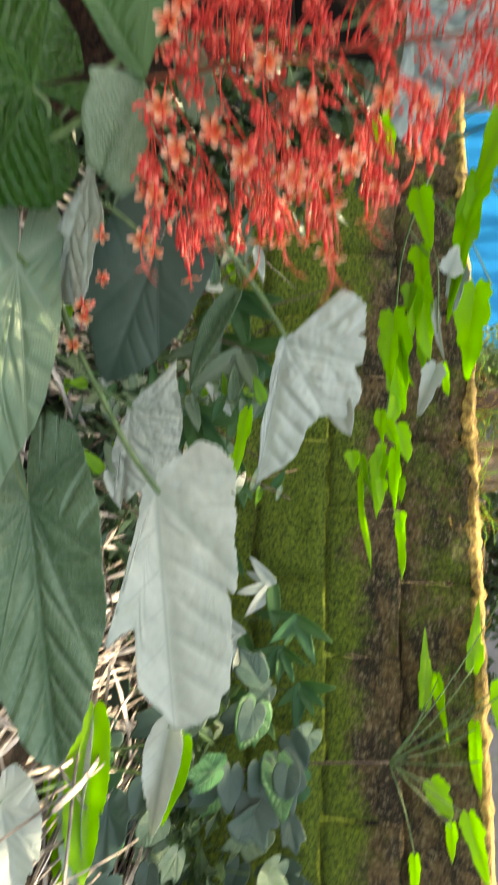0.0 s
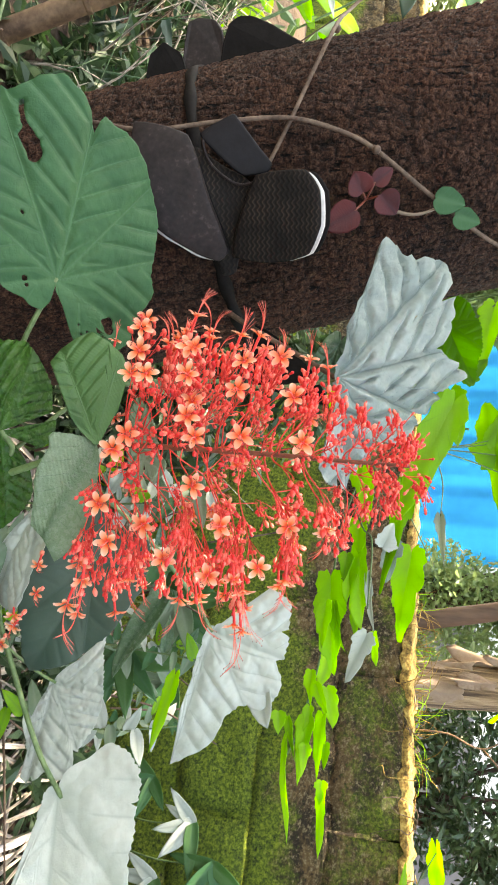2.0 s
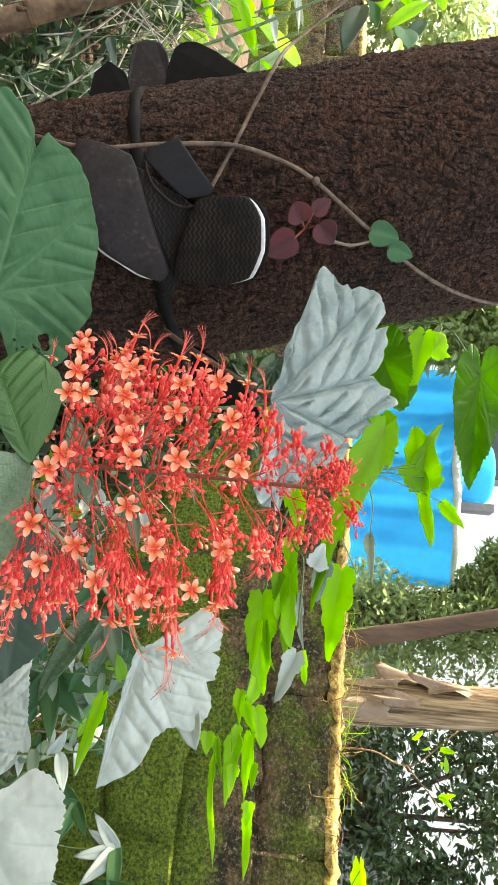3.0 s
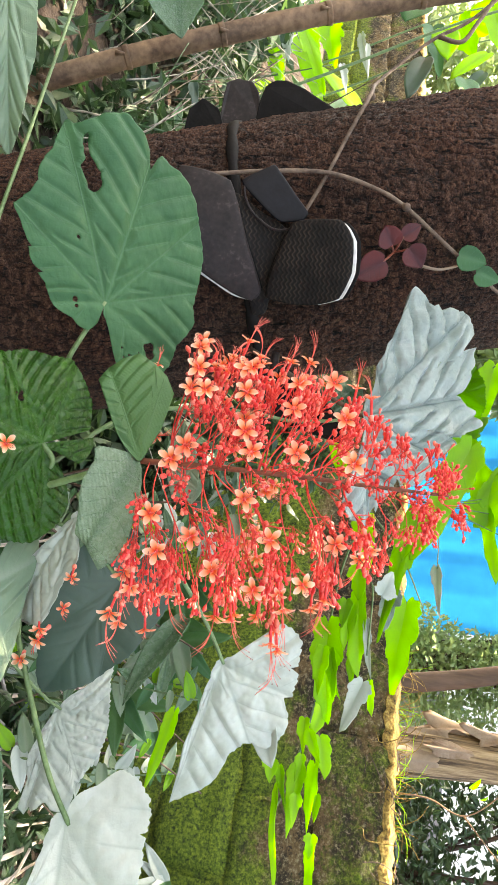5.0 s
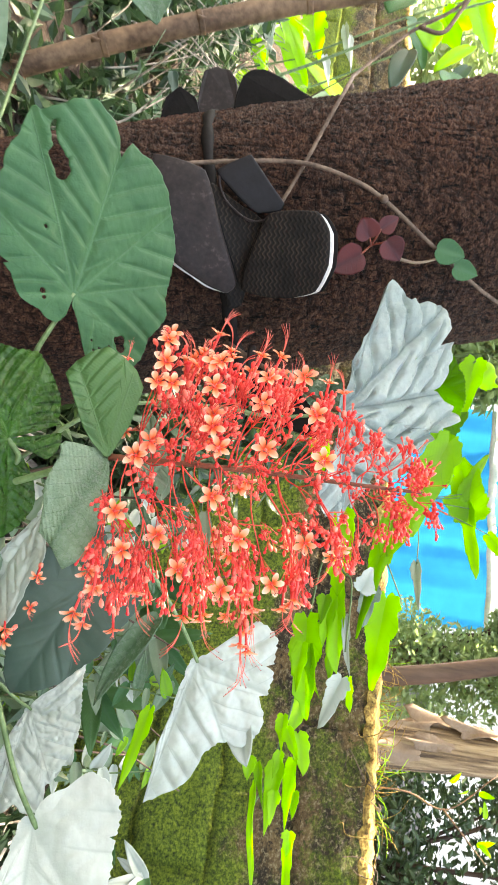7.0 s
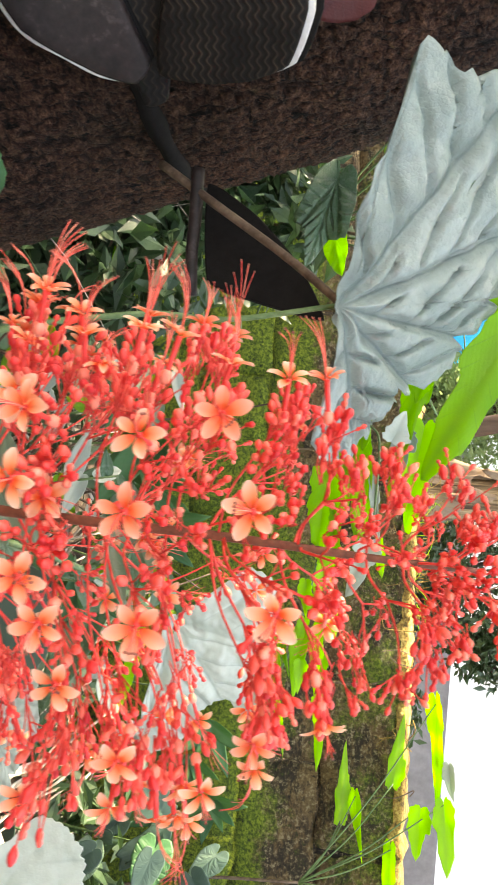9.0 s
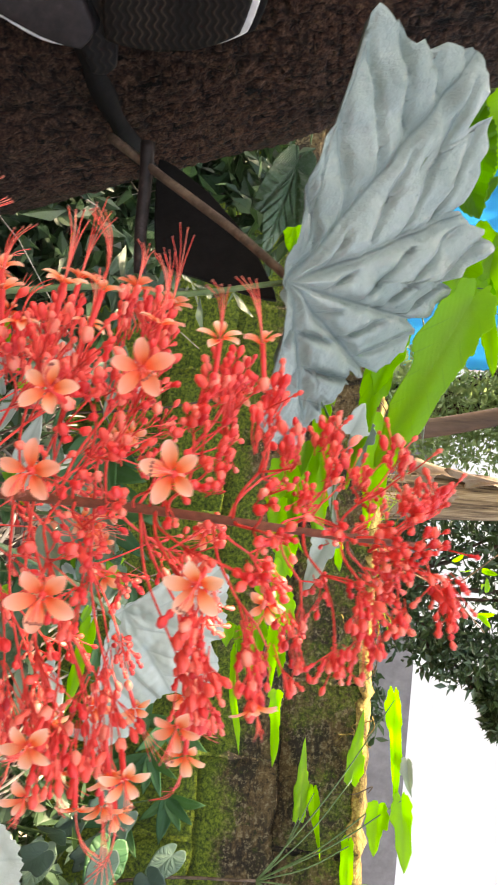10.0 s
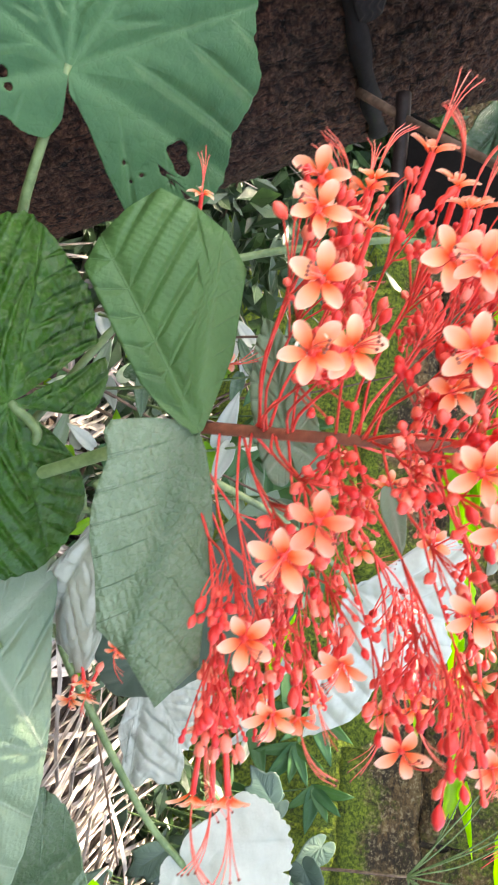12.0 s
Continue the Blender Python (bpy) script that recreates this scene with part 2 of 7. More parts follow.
def bark_material():
    m, nt, bsdf, link = shader("palm_bark")
    grain = noise_node(nt, 230, 7, 0.72, stretch=(0.8, 0.8, 1.0))
    fine = noise_node(nt, 640, 5, 0.7)
    patch = noise_node(nt, 6, 5, 0.6)
    long = noise_node(nt, 170, 5, 0.65, stretch=(1.0, 1.0, 0.34))
    dash = noise_node(nt, 110, 5, 0.65, stretch=(0.6, 0.6, 1.5))
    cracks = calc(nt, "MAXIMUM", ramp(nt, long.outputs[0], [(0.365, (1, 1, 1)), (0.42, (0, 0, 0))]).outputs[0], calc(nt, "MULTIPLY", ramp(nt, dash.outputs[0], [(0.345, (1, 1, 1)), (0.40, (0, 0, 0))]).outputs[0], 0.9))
    mixed = calc(nt, "MULTIPLY_ADD", fine.outputs[0], 0.45, calc(nt, "MULTIPLY", grain.outputs[0], 0.62))
    a = ramp(nt, mixed, [(0.40, (0.012, 0.00581, 0.0041)), (0.48, (0.0387, 0.0183, 0.0123)), (0.56, (0.0808, 0.0407, 0.0271)), (0.68, (0.206, 0.12, 0.0836))]).outputs[0]
    c = ramp(nt, mixed, [(0.40, (0.0155, 0.00581, 0.0041)), (0.48, (0.0602, 0.0241, 0.0148)), (0.56, (0.133, 0.0581, 0.0344)), (0.68, (0.292, 0.141, 0.082))]).outputs[0]
    skin = mix_color(nt, ramp(nt, patch.outputs[0], [(0.40, (0, 0, 0)), (0.62, (1, 1, 1))]).outputs[0], a, c)
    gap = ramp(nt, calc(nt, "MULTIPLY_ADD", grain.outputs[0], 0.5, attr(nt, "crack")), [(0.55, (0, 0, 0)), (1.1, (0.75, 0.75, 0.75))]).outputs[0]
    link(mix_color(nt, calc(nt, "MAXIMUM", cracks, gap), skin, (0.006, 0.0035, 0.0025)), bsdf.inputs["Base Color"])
    link(calc(nt, "MULTIPLY_ADD", patch.outputs[0], 0.4, 0.45), bsdf.inputs["Roughness"])
    bsdf.inputs["Specular IOR Level"].default_value = 0.2
    h = calc(nt, "SUBTRACT", mixed, calc(nt, "MULTIPLY", cracks, 0.35))
    bump(nt, h, 1.0, 0.016, bsdf)
    return m


BARK = bark_material()


def wall_material(name, dark, light, moss_low):
    """Weathered laterite with black specks, and moss that thickens low on the wall."""
    m, nt, bsdf, link = shader(name)
    pos = nt.nodes.new("ShaderNodeNewGeometry").outputs["Position"]
    a = noise_node(nt, 11, 8, 0.7, vec=pos)
    b = noise_node(nt, 150, 8, 0.8, vec=pos)
    c = noise_node(nt, 4.5, 6, 0.66, vec=pos)
    d = noise_node(nt, 70, 7, 0.75, vec=pos)
    base = mix_color(nt, 0.5, ramp(nt, a.outputs[0], [(0.35, dark), (0.65, light)]).outputs[0], ramp(nt, b.outputs[0], [(0.38, dark), (0.62, light)]).outputs[0])
    specks = ramp(nt, d.outputs[0], [(0.54, (0, 0, 0)), (0.62, (0.9, 0.9, 0.9))]).outputs[0]
    base = mix_color(nt, specks, base, (0.010, 0.008, 0.006))
    stain = noise_node(nt, 13, 7, 0.74, vec=pos, stretch=(0.7, 0.7, 1.5))
    base = mix_color(nt, ramp(nt, stain.outputs[0], [(0.46, (0, 0, 0)), (0.55, (0.85, 0.85, 0.85))]).outputs[0], base, (0.016, 0.012, 0.007))
    pale = ramp(nt, calc(nt, "MULTIPLY_ADD", d.outputs[0], -0.5, calc(nt, "MULTIPLY_ADD", b.outputs[0], 1.0, 0.25)), [(0.53, (0, 0, 0)), (0.62, (0.85, 0.85, 0.85))]).outputs[0]
    base = mix_color(nt, pale, base, (0.42, 0.34, 0.20))
    green = ramp(nt, b.outputs[0], [(0.36, (0.012, 0.020, 0.003)), (0.48, (0.110, 0.185, 0.010)), (0.62, (0.34, 0.44, 0.035))]).outputs[0]
    sep = nt.nodes.new("ShaderNodeSeparateXYZ")
    link(pos, sep.inputs[0])
    mr = nt.nodes.new("ShaderNodeMapRange")
    mr.inputs[1].default_value, mr.inputs[2].default_value = 0.78, 0.60
    mr.inputs[3].default_value, mr.inputs[4].default_value = moss_low, 0.56 + moss_low
    link(sep.outputs[2], mr.inputs[0])
    ragged = calc(nt, "ADD", calc(nt, "MULTIPLY_ADD", d.outputs[0], 0.35, c.outputs[0]), calc(nt, "SUBTRACT", mr.outputs[0], 0.175))
    fac = ramp(nt, ragged, [(0.50, (0, 0, 0)), (0.64, (1, 1, 1))]).outputs[0]
    link(mix_color(nt, fac, base, green), bsdf.inputs["Base Color"])
    bsdf.inputs["Roughness"].default_value = 0.88
    bump(nt, calc(nt, "ADD", calc(nt, "MULTIPLY", a.outputs[0], 0.6), calc(nt, "ADD", b.outputs[0], calc(nt, "MULTIPLY", d.outputs[0], 0.8))), 1.0, 0.016, bsdf)
    return m


BLOCK = wall_material("laterite_block", (0.040, 0.025, 0.010), (0.36, 0.225, 0.094), -0.03)
MORTAR = wall_material("mossy_mortar", (0.016, 0.011, 0.006), (0.07, 0.05, 0.028), -0.10)
MOSS = plain("yellow_moss", [(0.3, (0.05, 0.032, 0.010)), (0.5, (0.28, 0.17, 0.04)), (0.7, (0.55, 0.40, 0.12))], 60, 0.9, 0.9, 0.006)
SOIL = plain("soil", [(0.3, (0.012, 0.007, 0.005)), (0.7, (0.05, 0.032, 0.022))], 9, 0.95, 0.8, 0.02)
STRAW = plain("dry_frond", [(0.3, (0.06, 0.040, 0.026)), (0.72, (0.74, 0.67, 0.60))], 22, 0.75, 0.3, 0.002, stretch=(1, 0.2, 1))
PAINT_WHITE = plain("white_paint", [(0.3, (0.76, 0.77, 0.77)), (0.7, (0.84, 0.84, 0.83))], 3, 0.7, 0.15, 0.002)
PLINTH = plain("grey_plinth", [(0.3, (0.16, 0.155, 0.16)), (0.7, (0.24, 0.235, 0.24))], 4, 0.8, 0.3, 0.004)
TARP = cloth_material("blue_tarpaulin", (0.0, 0.36, 0.78), (0.0, 0.58, 0.97), (0.0, 0.66, 1.0))
TARP_PALE = plain("pale_cyan_plastic", [(0.3, (0.10, 0.55, 0.72)), (0.7, (0.20, 0.70, 0.82))], 8, 0.4, 0.2, 0.002)
TARP_EDGE = plain("pale_hem", [(0.3, (0.5, 0.6, 0.66)), (0.7, (0.7, 0.76, 0.8))], 20, 0.5, 0.3, 0.002)
BANANA = plain("dry_banana_sheath", [(0.35, (0.05, 0.03, 0.018)), (0.5, (0.22, 0.15, 0.085)), (0.68, (0.42, 0.32, 0.20))], 34, 0.8, 0.9, 0.008, stretch=(1, 1, 0.05))
WOOD = plain("weathered_wood", [(0.3, (0.034, 0.019, 0.013)), (0.7, (0.115, 0.070, 0.050))], 14, 0.75, 0.6, 0.004, stretch=(1, 1, 0.15))
CANE = plain("cane_tan", [(0.3, (0.085, 0.046, 0.026)), (0.7, (0.27, 0.165, 0.095))], 30, 0.7, 0.4, 0.002)
GLASS_DARK = plain("dark_window", [(0.3, (0.02, 0.022, 0.025)), (0.7, (0.04, 0.042, 0.045))], 4, 0.15, 0.05, 0.001)


# ---- building helpers ----
def part(name, bm, material, parent, label="", smooth=True):
    """Links a bmesh as one mesh under a thing or a part."""
    me = bpy.data.meshes.new(name)
    bm.to_mesh(me)
    bm.free()
    for m in material if isinstance(material, (list, tuple)) else [material]:
        me.materials.append(m)
    if smooth:
        me.shade_smooth()
    ob = new(name, me)
    if parent is not None:
        ob.parent = parent
        ob.matrix_parent_inverse = parent.matrix_world.inverted()
    return tagged(ob, label)


def thing(name, place, label, category, group="", kind=""):
    ob = new(name)
    ob.empty_display_size = 0.02
    ob.matrix_world = Matrix.Translation(place)
    bpy.context.view_layer.update()
    return tagged(ob, label, category, group, kind)


def smooth_path(points, steps=6):
    """Catmull-Rom through the points."""
    p = [Vector(q) for q in points]
    p = [2 * p[0] - p[1], *p, 2 * p[-1] - p[-2]]
    out = []
    for i in range(1, len(p) - 2):
        for k in range(steps):
            t = k / steps
            a, b, c, d = p[i - 1:i + 3]
            out.append(0.5 * (2 * b + (c - a) * t + (2 * a - 5 * b + 4 * c - d) * t * t + (3 * b - a - 3 * c + d) * t ** 3))
    return [*out, p[-2]]


def tube(bm, path, r0, r1, sides=6, closed=True, mat=0):
    """A tapering round tube along a path."""
    rings, up = [], None
    n = len(path)
    for i, c in enumerate(path):
        d = (path[min(i + 1, n - 1)] - path[max(i - 1, 0)]).normalized()
        if up is None or abs(up.dot(d)) > 0.98:
            up = Vector((0, 0, 1)) if abs(d.z) < 0.9 else Vector((1, 0, 0))
        x = up.cross(d).normalized()
        y = d.cross(x)
        up = y
        r = r0 + (r1 - r0) * i / (n - 1)
        rings.append([bm.verts.new(c + r * (math.cos(a) * x + math.sin(a) * y)) for a in (2 * math.pi * k / sides for k in range(sides))])
    for a, b in zip(rings, rings[1:]):
        for k in range(sides):
            bm.faces.new((a[k], a[(k + 1) % sides], b[(k + 1) % sides], b[k])).material_index = mat
    if closed:
        bm.faces.new(rings[0][::-1]).material_index = mat
        bm.faces.new(rings[-1]).material_index = mat
    return rings


def box(bm, lo, hi, m=None):
    c = [bm.verts.new((x, y, z)) for x in (lo[0], hi[0]) for y in (lo[1], hi[1]) for z in (lo[2], hi[2])]
    for f in ((0, 1, 3, 2), (4, 6, 7, 5), (0, 4, 5, 1), (2, 3, 7, 6), (0, 2, 6, 4), (1, 5, 7, 3)):
        bm.faces.new([c[i] for i in f])
    if m is not None:
        bmesh.ops.transform(bm, matrix=m, verts=c)
    return c


# outlines: degrees from the midrib, reach from the leaf's base
OUTLINE = {
    "heart": ((0, 1.0), (8, 0.93), (20, 0.82), (40, 0.72), (60, 0.66), (85, 0.60), (110, 0.53), (135, 0.44), (158, 0.30), (176, 0.07)),
    "ovate": ((0, 1.0), (6, 0.90), (14, 0.76), (26, 0.60), (42, 0.46), (60, 0.35), (85, 0.24), (115, 0.15), (150, 0.07), (176, 0.03)),
    "wavy": ((0, 1.0), (4, 0.93), (7, 0.78), (9, 0.72), (12, 0.66), (17, 0.60), (20, 0.50), (24, 0.44), (32, 0.42), (42, 0.36), (60, 0.28), (85, 0.22), (115, 0.18), (150, 0.12), (176, 0.03)),
    "lobed": ((0, 1.0), (8, 0.90), (18, 0.78), (30, 0.74), (42, 0.86), (52, 0.92), (62, 0.74), (85, 0.56), (115, 0.40), (150, 0.22), (176, 0.06)),
}
# uneven leaves: one side, then the other
UNEVEN = {
    "torn_heart": (((0, 1), (4, 1.09), (10, 1.14), (23, 1.04), (27, 1.04), (29, 1.08), (36, 0.92), (43, 0.84), (47, 0.76), (52, 0.73), (63, 0.76), (65, 0.68), (72, 0.55), (92, 0.36), (134, 0.22), (165, 0.19), (176, 0.12)),
        ((0, 1), (2, 1.05), (7, 1), (12, 0.98), (52, 0.62), (71, 0.57), (81, 0.57), (99, 0.51), (123, 0.52), (134, 0.44), (150, 0.42), (152, 0.32), (154, 0.15), (160, 0.09), (176, 0.05))),
    "shield": (((0, 1), (7, 0.92), (11, 0.85), (17, 0.83), (27, 0.84), (28, 0.51), (33, 0.39), (35, 0.31), (36, 0.24), (38, 0.17), (43, 0.13), (55, 0.09), (87, 0.04), (176, 0.03)),
        ((0, 1), (10, 0.91), (13, 0.94), (31, 0.86), (35, 0.88), (39, 1.0), (43, 1.04), (54, 0.82), (99, 0.5), (110, 0.58), (120, 0.70), (134, 0.60), (142, 0.46), (143, 0.21), (146, 0.16), (158, 0.07), (176, 0.04))),
    "droop": (((0, 1), (5, 0.91), (14, 0.84), (19, 0.76), (26, 0.61), (36, 0.55), (42, 0.57), (47, 0.66), (60, 0.63), (72, 0.56), (81, 0.48), (85, 0.54), (104, 0.52), (124, 0.56), (145, 0.48), (146, 0.08), (176, 0.03)),
        ((0, 1), (1, 0.81), (3, 0.69), (5, 0.6), (6, 0.36), (13, 0.24), (20, 0.12), (60, 0.05), (176, 0.03))),
    "hanging": (((0, 1), (11, 0.94), (18, 0.82), (24, 0.65), (28, 0.58), (37, 0.5), (53, 0.41), (74, 0.34), (119, 0.35), (135, 0.29), (140, 0.18), (176, 0.04)),
                ((0, 1), (3, 0.93), (10, 0.85), (13, 0.62), (15, 0.6), (23, 0.69), (24, 0.39), (26, 0.3), (30, 0.2), (37, 0.13), (60, 0.07), (176, 0.03))),
    "folded": (((0, 1), (11, 0.85), (17, 0.93), (24, 0.94), (35, 0.76), (46, 0.66), (86, 0.52), (119, 0.53), (133, 0.59), (144, 0.69), (145, 0.32), (152, 0.21), (160, 0.13), (176, 0.04)),
               ((0, 1), (5, 0.94), (6, 0.68), (18, 0.48), (20, 0.35), (23, 0.26), (31, 0.1), (47, 0.05), (176, 0.03))),
    "upright": (((0, 1.08), (4, 1.18), (8, 1.12), (10, 0.86), (12, 0.7), (16, 0.59), (23, 0.46), (27, 0.35), (35, 0.21), (39, 0.16), (44, 0.12), (60, 0.06), (79, 0.04), (176, 0.03)),
        ((0, 1.01), (5, 1.02), (12, 1.24), (20, 1.23), (44, 0.86), (51, 0.7), (52, 0.58), (53, 0.4), (54, 0.3), (55, 0.27), (58, 0.2), (66, 0.12), (91, 0.05), (176, 0.03))),
    "arrow": (((0, 0.98), (3, 0.99), (8, 1.15), (12, 1.19), (13, 1.18), (17, 1.02), (22, 0.88), (23, 0.62), (24, 0.55), (27, 0.44), (33, 0.31), (37, 0.19), (46, 0.11), (63, 0.05), (83, 0.03), (176, 0.04)),
        ((0, 0.98), (4, 1.01), (18, 0.76), (43, 0.47), (56, 0.39), (82, 0.37), (86, 0.26), (90, 0.2), (103, 0.11), (127, 0.05), (176, 0.04))),
    "deep": (((0, 1.2), (12, 1.35), (26, 1.36), (40, 1.46), (73, 1.28), (102, 0.9), (112, 0.65), (117, 0.36), (118, 0.13), (127, 0.1), (134, 0.15), (139, 0.24), (141, 0.4), (142, 0.59), (155, 0.71), (176, 0.78)),
        ((0, 1.2), (17, 1.11), (41, 1.12), (56, 1.2), (71, 1.37), (83, 1.28), (109, 1.2), (124, 1.21), (176, 0.82))),
    "curled": (((0, 1.15), (13, 0.96), (21, 0.88), (25, 0.74), (28, 0.59), (31, 0.5), (38, 0.4), (48, 0.31), (51, 0.22), (55, 0.13), (60, 0.07), (76, 0.03), (176, 0.03)),
        ((0, 1.15), (3, 1.19), (10, 1.16), (14, 0.2), (30, 0.06), (176, 0.03))),
}
VEINS = {"wavy": (0,), "heart": (0, 34, 68, 108), "ovate": (0,), "lobed": (0, 40, 80), "shield": ((0,), (0, 32, 62, 86, 118)), "deep": (0, 38, 78, 128), "curled": (0, 24), "torn_heart": (0, 30, 62, 112), "droop": (0, 40, 85), "hanging": (0, 38), "folded": (0, 36, 90), "upright": (0, 30), "arrow": (0,)}


def leaf_bmesh(shape, length, width, fold=8, bow=0.05, wave=0.02, holes=(), seed=0, quilt=0.007, teeth=0.02, rings=16, spokes=64, tears=0, drop=(0.0, 0.0), crumple=0.0, pleat=0.035):
    rnd = random.Random(seed)
    sides = UNEVEN.get(shape) or (OUTLINE[shape], OUTLINE[shape])
    ang = [radians(-176 + 352 * j / spokes) for j in range(spokes + 1)]
    rad = []
    ph = [rnd.uniform(0, 6.28) for _ in range(4)]
    nicks = [(rnd.uniform(-2.2, 2.2), rnd.uniform(0.02, 0.05), rnd.uniform(0.05, 0.16)) for _ in range(tears)]
    count = rnd.uniform(9, 14)
    for a in ang:
        degs, reach = zip(*sides[0 if a >= 0 else 1])
        r = float(np.interp(abs(math.degrees(a)), degs, reach))
        saw = (abs(a) * count + ph[0]) % 1
        r *= 1 + teeth * (saw - 0.5) * min(1, abs(a) * 4) + (0.02 * math.sin(5 * a + ph[1]) + 0.018 * math.sin(11 * a + ph[2])) * (4 if shape == "wavy" else 1) + 0.5 * teeth * noise.noise((a * 20, seed, 1))
        for na, nw, nd in nicks:
            r *= 1 - nd * max(0.0, 1 - abs(a - na) / nw)
        rad.append(r)
    span = max(r * math.sin(a) for r, a in zip(rad, ang)) - min(r * math.sin(a) for r, a in zip(rad, ang))
    sy = 1.0 if shape in UNEVEN else width / (span * length)
    ribs = VEINS[shape] if isinstance(VEINS[shape][0], tuple) else (VEINS[shape],) * 2
    mains = [[radians(d) for d in side] + [radians(176)] for side in ribs]
    slope = math.tan(radians(fold))
    bm = bmesh.new()
    lay_r, lay_m, lay_q = (bm.verts.layers.float.new(n) for n in ("reach", "main", "lateral"))
    lay_f, lay_g = (bm.verts.layers.float.new(n) for n in ("fade", "rung"))
    grid, flat = [], {}

    def point(r, a):
        x, y = r * math.cos(a), r * math.sin(a) * sy
        size, main = abs(a), mains[0 if a >= 0 else 1]
        phase, last = 0.0, False
        for i in range(len(main) - 1):
            if main[i] <= size <= main[i + 1]:
                wide = main[i + 1] - main[i]
                k = (size - main[i]) / wide
                last = i == len(main) - 2
                phase = i + (0.5 * k if last else k)
                break
        before, after = size - main[i], main[i + 1] - size
        if shape == "shield" and not last:
            before, after = after, before
        out = before
        u, w = r * math.cos(out), r * math.sin(min(out, 1.5))
        lat = (u - 0.85 * w + 0.30 * w * w) / 0.16 + (0.35 if a > 0 else 0.0) + 0.25 * noise.noise((i * 3 + seed, 0.5 if a > 0 else 2.5, u * 3))
        fade = 1.0 if last else max(0.0, min(1.0, after * r / 0.05)) if after > 0.05 else 0.0
        fade *= max(0.0, min(1.0, (1.35 - out) * 3))
        dm = r * math.sin(min(before, 1.5)) if shape == "shield" and last else abs((phase + 0.5) % 1 - 0.5) * 0.62 * r
        dl = abs((lat + 0.5) % 1 - 0.5) * 0.16 + 0.06 * (1 - fade)
        near = min(dm, dl * 1.2)
        z = slope * abs(y) - drop[0 if a >= 0 else 1] * y * y / (abs(y) + 0.06) + bow * 4 * x * (1 - x) * 0.5 - 0.12 * y * y
        z += wave * math.sin(5 * a + ph[3]) * r * r + 0.6 * wave * math.sin(9 * a + ph[1]) * r ** 3
        z += quilt * (1 - math.exp(-(near / pleat) ** 2)) * (0.7 + 0.6 * noise.noise((x * 4, y * 4, seed))) + 0.5 * quilt * noise.noise((x * 9 + seed, y * 9, 0))
        z += crumple * (abs(noise.noise((x * 5 + seed, y * 5, 4))) + 0.6 * abs(noise.noise((x * 11, y * 11 + seed, 8))) + 0.25 * noise.noise((x * 26, y * 26, seed)))
        v = bm.verts.new((x * length, y * length, z * length))
        v[lay_r], v[lay_m], v[lay_q], v[lay_f], v[lay_g] = r, phase, lat, fade, (0.7 * u + w) / 0.042
        flat[v] = (x, y)
        return v

    centre = point(0.0, 0.0)
    for i in range(1, rings + 1):
        grid.append([point(rad[j] * (i / rings) ** 0.85, a) for j, a in enumerate(ang)])
    for j in range(spokes):
        bm.faces.new((centre, grid[0][j], grid[0][j + 1]))
    for g, h in zip(grid, grid[1:]):
        for j in range(spokes):
            bm.faces.new((g[j], h[j], h[j + 1], g[j + 1]))
    if holes:
        def inside(f):
            n = len(f.verts)
            fx, fy = sum(flat[v][0] for v in f.verts) / n, sum(flat[v][1] for v in f.verts) / n
            return any((fx - hx) ** 2 + (fy - hy) ** 2 < (hr * (1 + 0.5 * noise.noise((fx * 30, fy * 30, hx)))) ** 2 for hx, hy, hr in holes)
        bmesh.ops.delete(bm, geom=[f for f in bm.faces if inside(f)], context="FACES")
        rim = {}
        for e in bm.edges:
            if e.is_boundary and all(any(math.dist(flat[v], h[:2]) < h[2] * 1.7 + 0.01 for h in holes) for v in e.verts):
                for v, w in ((e.verts[0], e.verts[1]), (e.verts[1], e.verts[0])):
                    rim.setdefault(v, []).append(w)
        for _ in range(5):
            moved = {v: (v.co + sum((w.co for w in near), Vector())) / (1 + len(near)) for v, near in rim.items() if len(near) > 1}
            for v, co in moved.items():
                v.co = co
    return bm


def frame_of(base, tip, normal):
    x = (Vector(tip) - Vector(base)).normalized()
    n = Vector(normal)
    z = (n - x * n.dot(x)).normalized()
    y = z.cross(x)
    return Matrix.Translation(base) @ Matrix((x, y, z)).transposed().to_4x4()


def blade(plant, shape, material, base, tip, normal, width, **how):
    """A leaf blade from its base to its tip, its upper face along normal."""
    length = (Vector(tip) - Vector(base)).length
    if width < 0.03:
        how = {"rings": 9, "spokes": 40, **how}
    elif shape in UNEVEN or length * width > 0.006:
        how = {"rings": 56, "spokes": 220, **how}
    bm = leaf_bmesh(shape, length, width, **how)
    ob = part("leaf", bm, material, None)
    ob.matrix_world = frame_of(base, tip, normal)
    ob.parent = plant
    ob.matrix_parent_inverse = plant.matrix_world.inverted()
    s = ob.modifiers.new("thickness", "SOLIDIFY")
    s.thickness, s.offset = 0.0005, 0
    return ob


def stalk(plant, points, r0, r1, material, name="petiole", sides=6):
    bm = bmesh.new()
    tube(bm, smooth_path(points), r0, r1, sides)
    return part(name, bm, material, plant)


# ---- ground ----
def ground_z(x, y):
    def s(a, b, v):
        t = min(1, max(0, (v - a) / (b - a)))
        return t * t * (3 - 2 * t)
    z = 0.02 + 0.33 * s(-0.6, 0.75, y) + 0.20 * s(1.6, 1.9, y)
    return z + 0.02 * noise.noise((x * 3, y * 3, 0)) + 0.008 * noise.noise((x * 14, y * 14, 3))


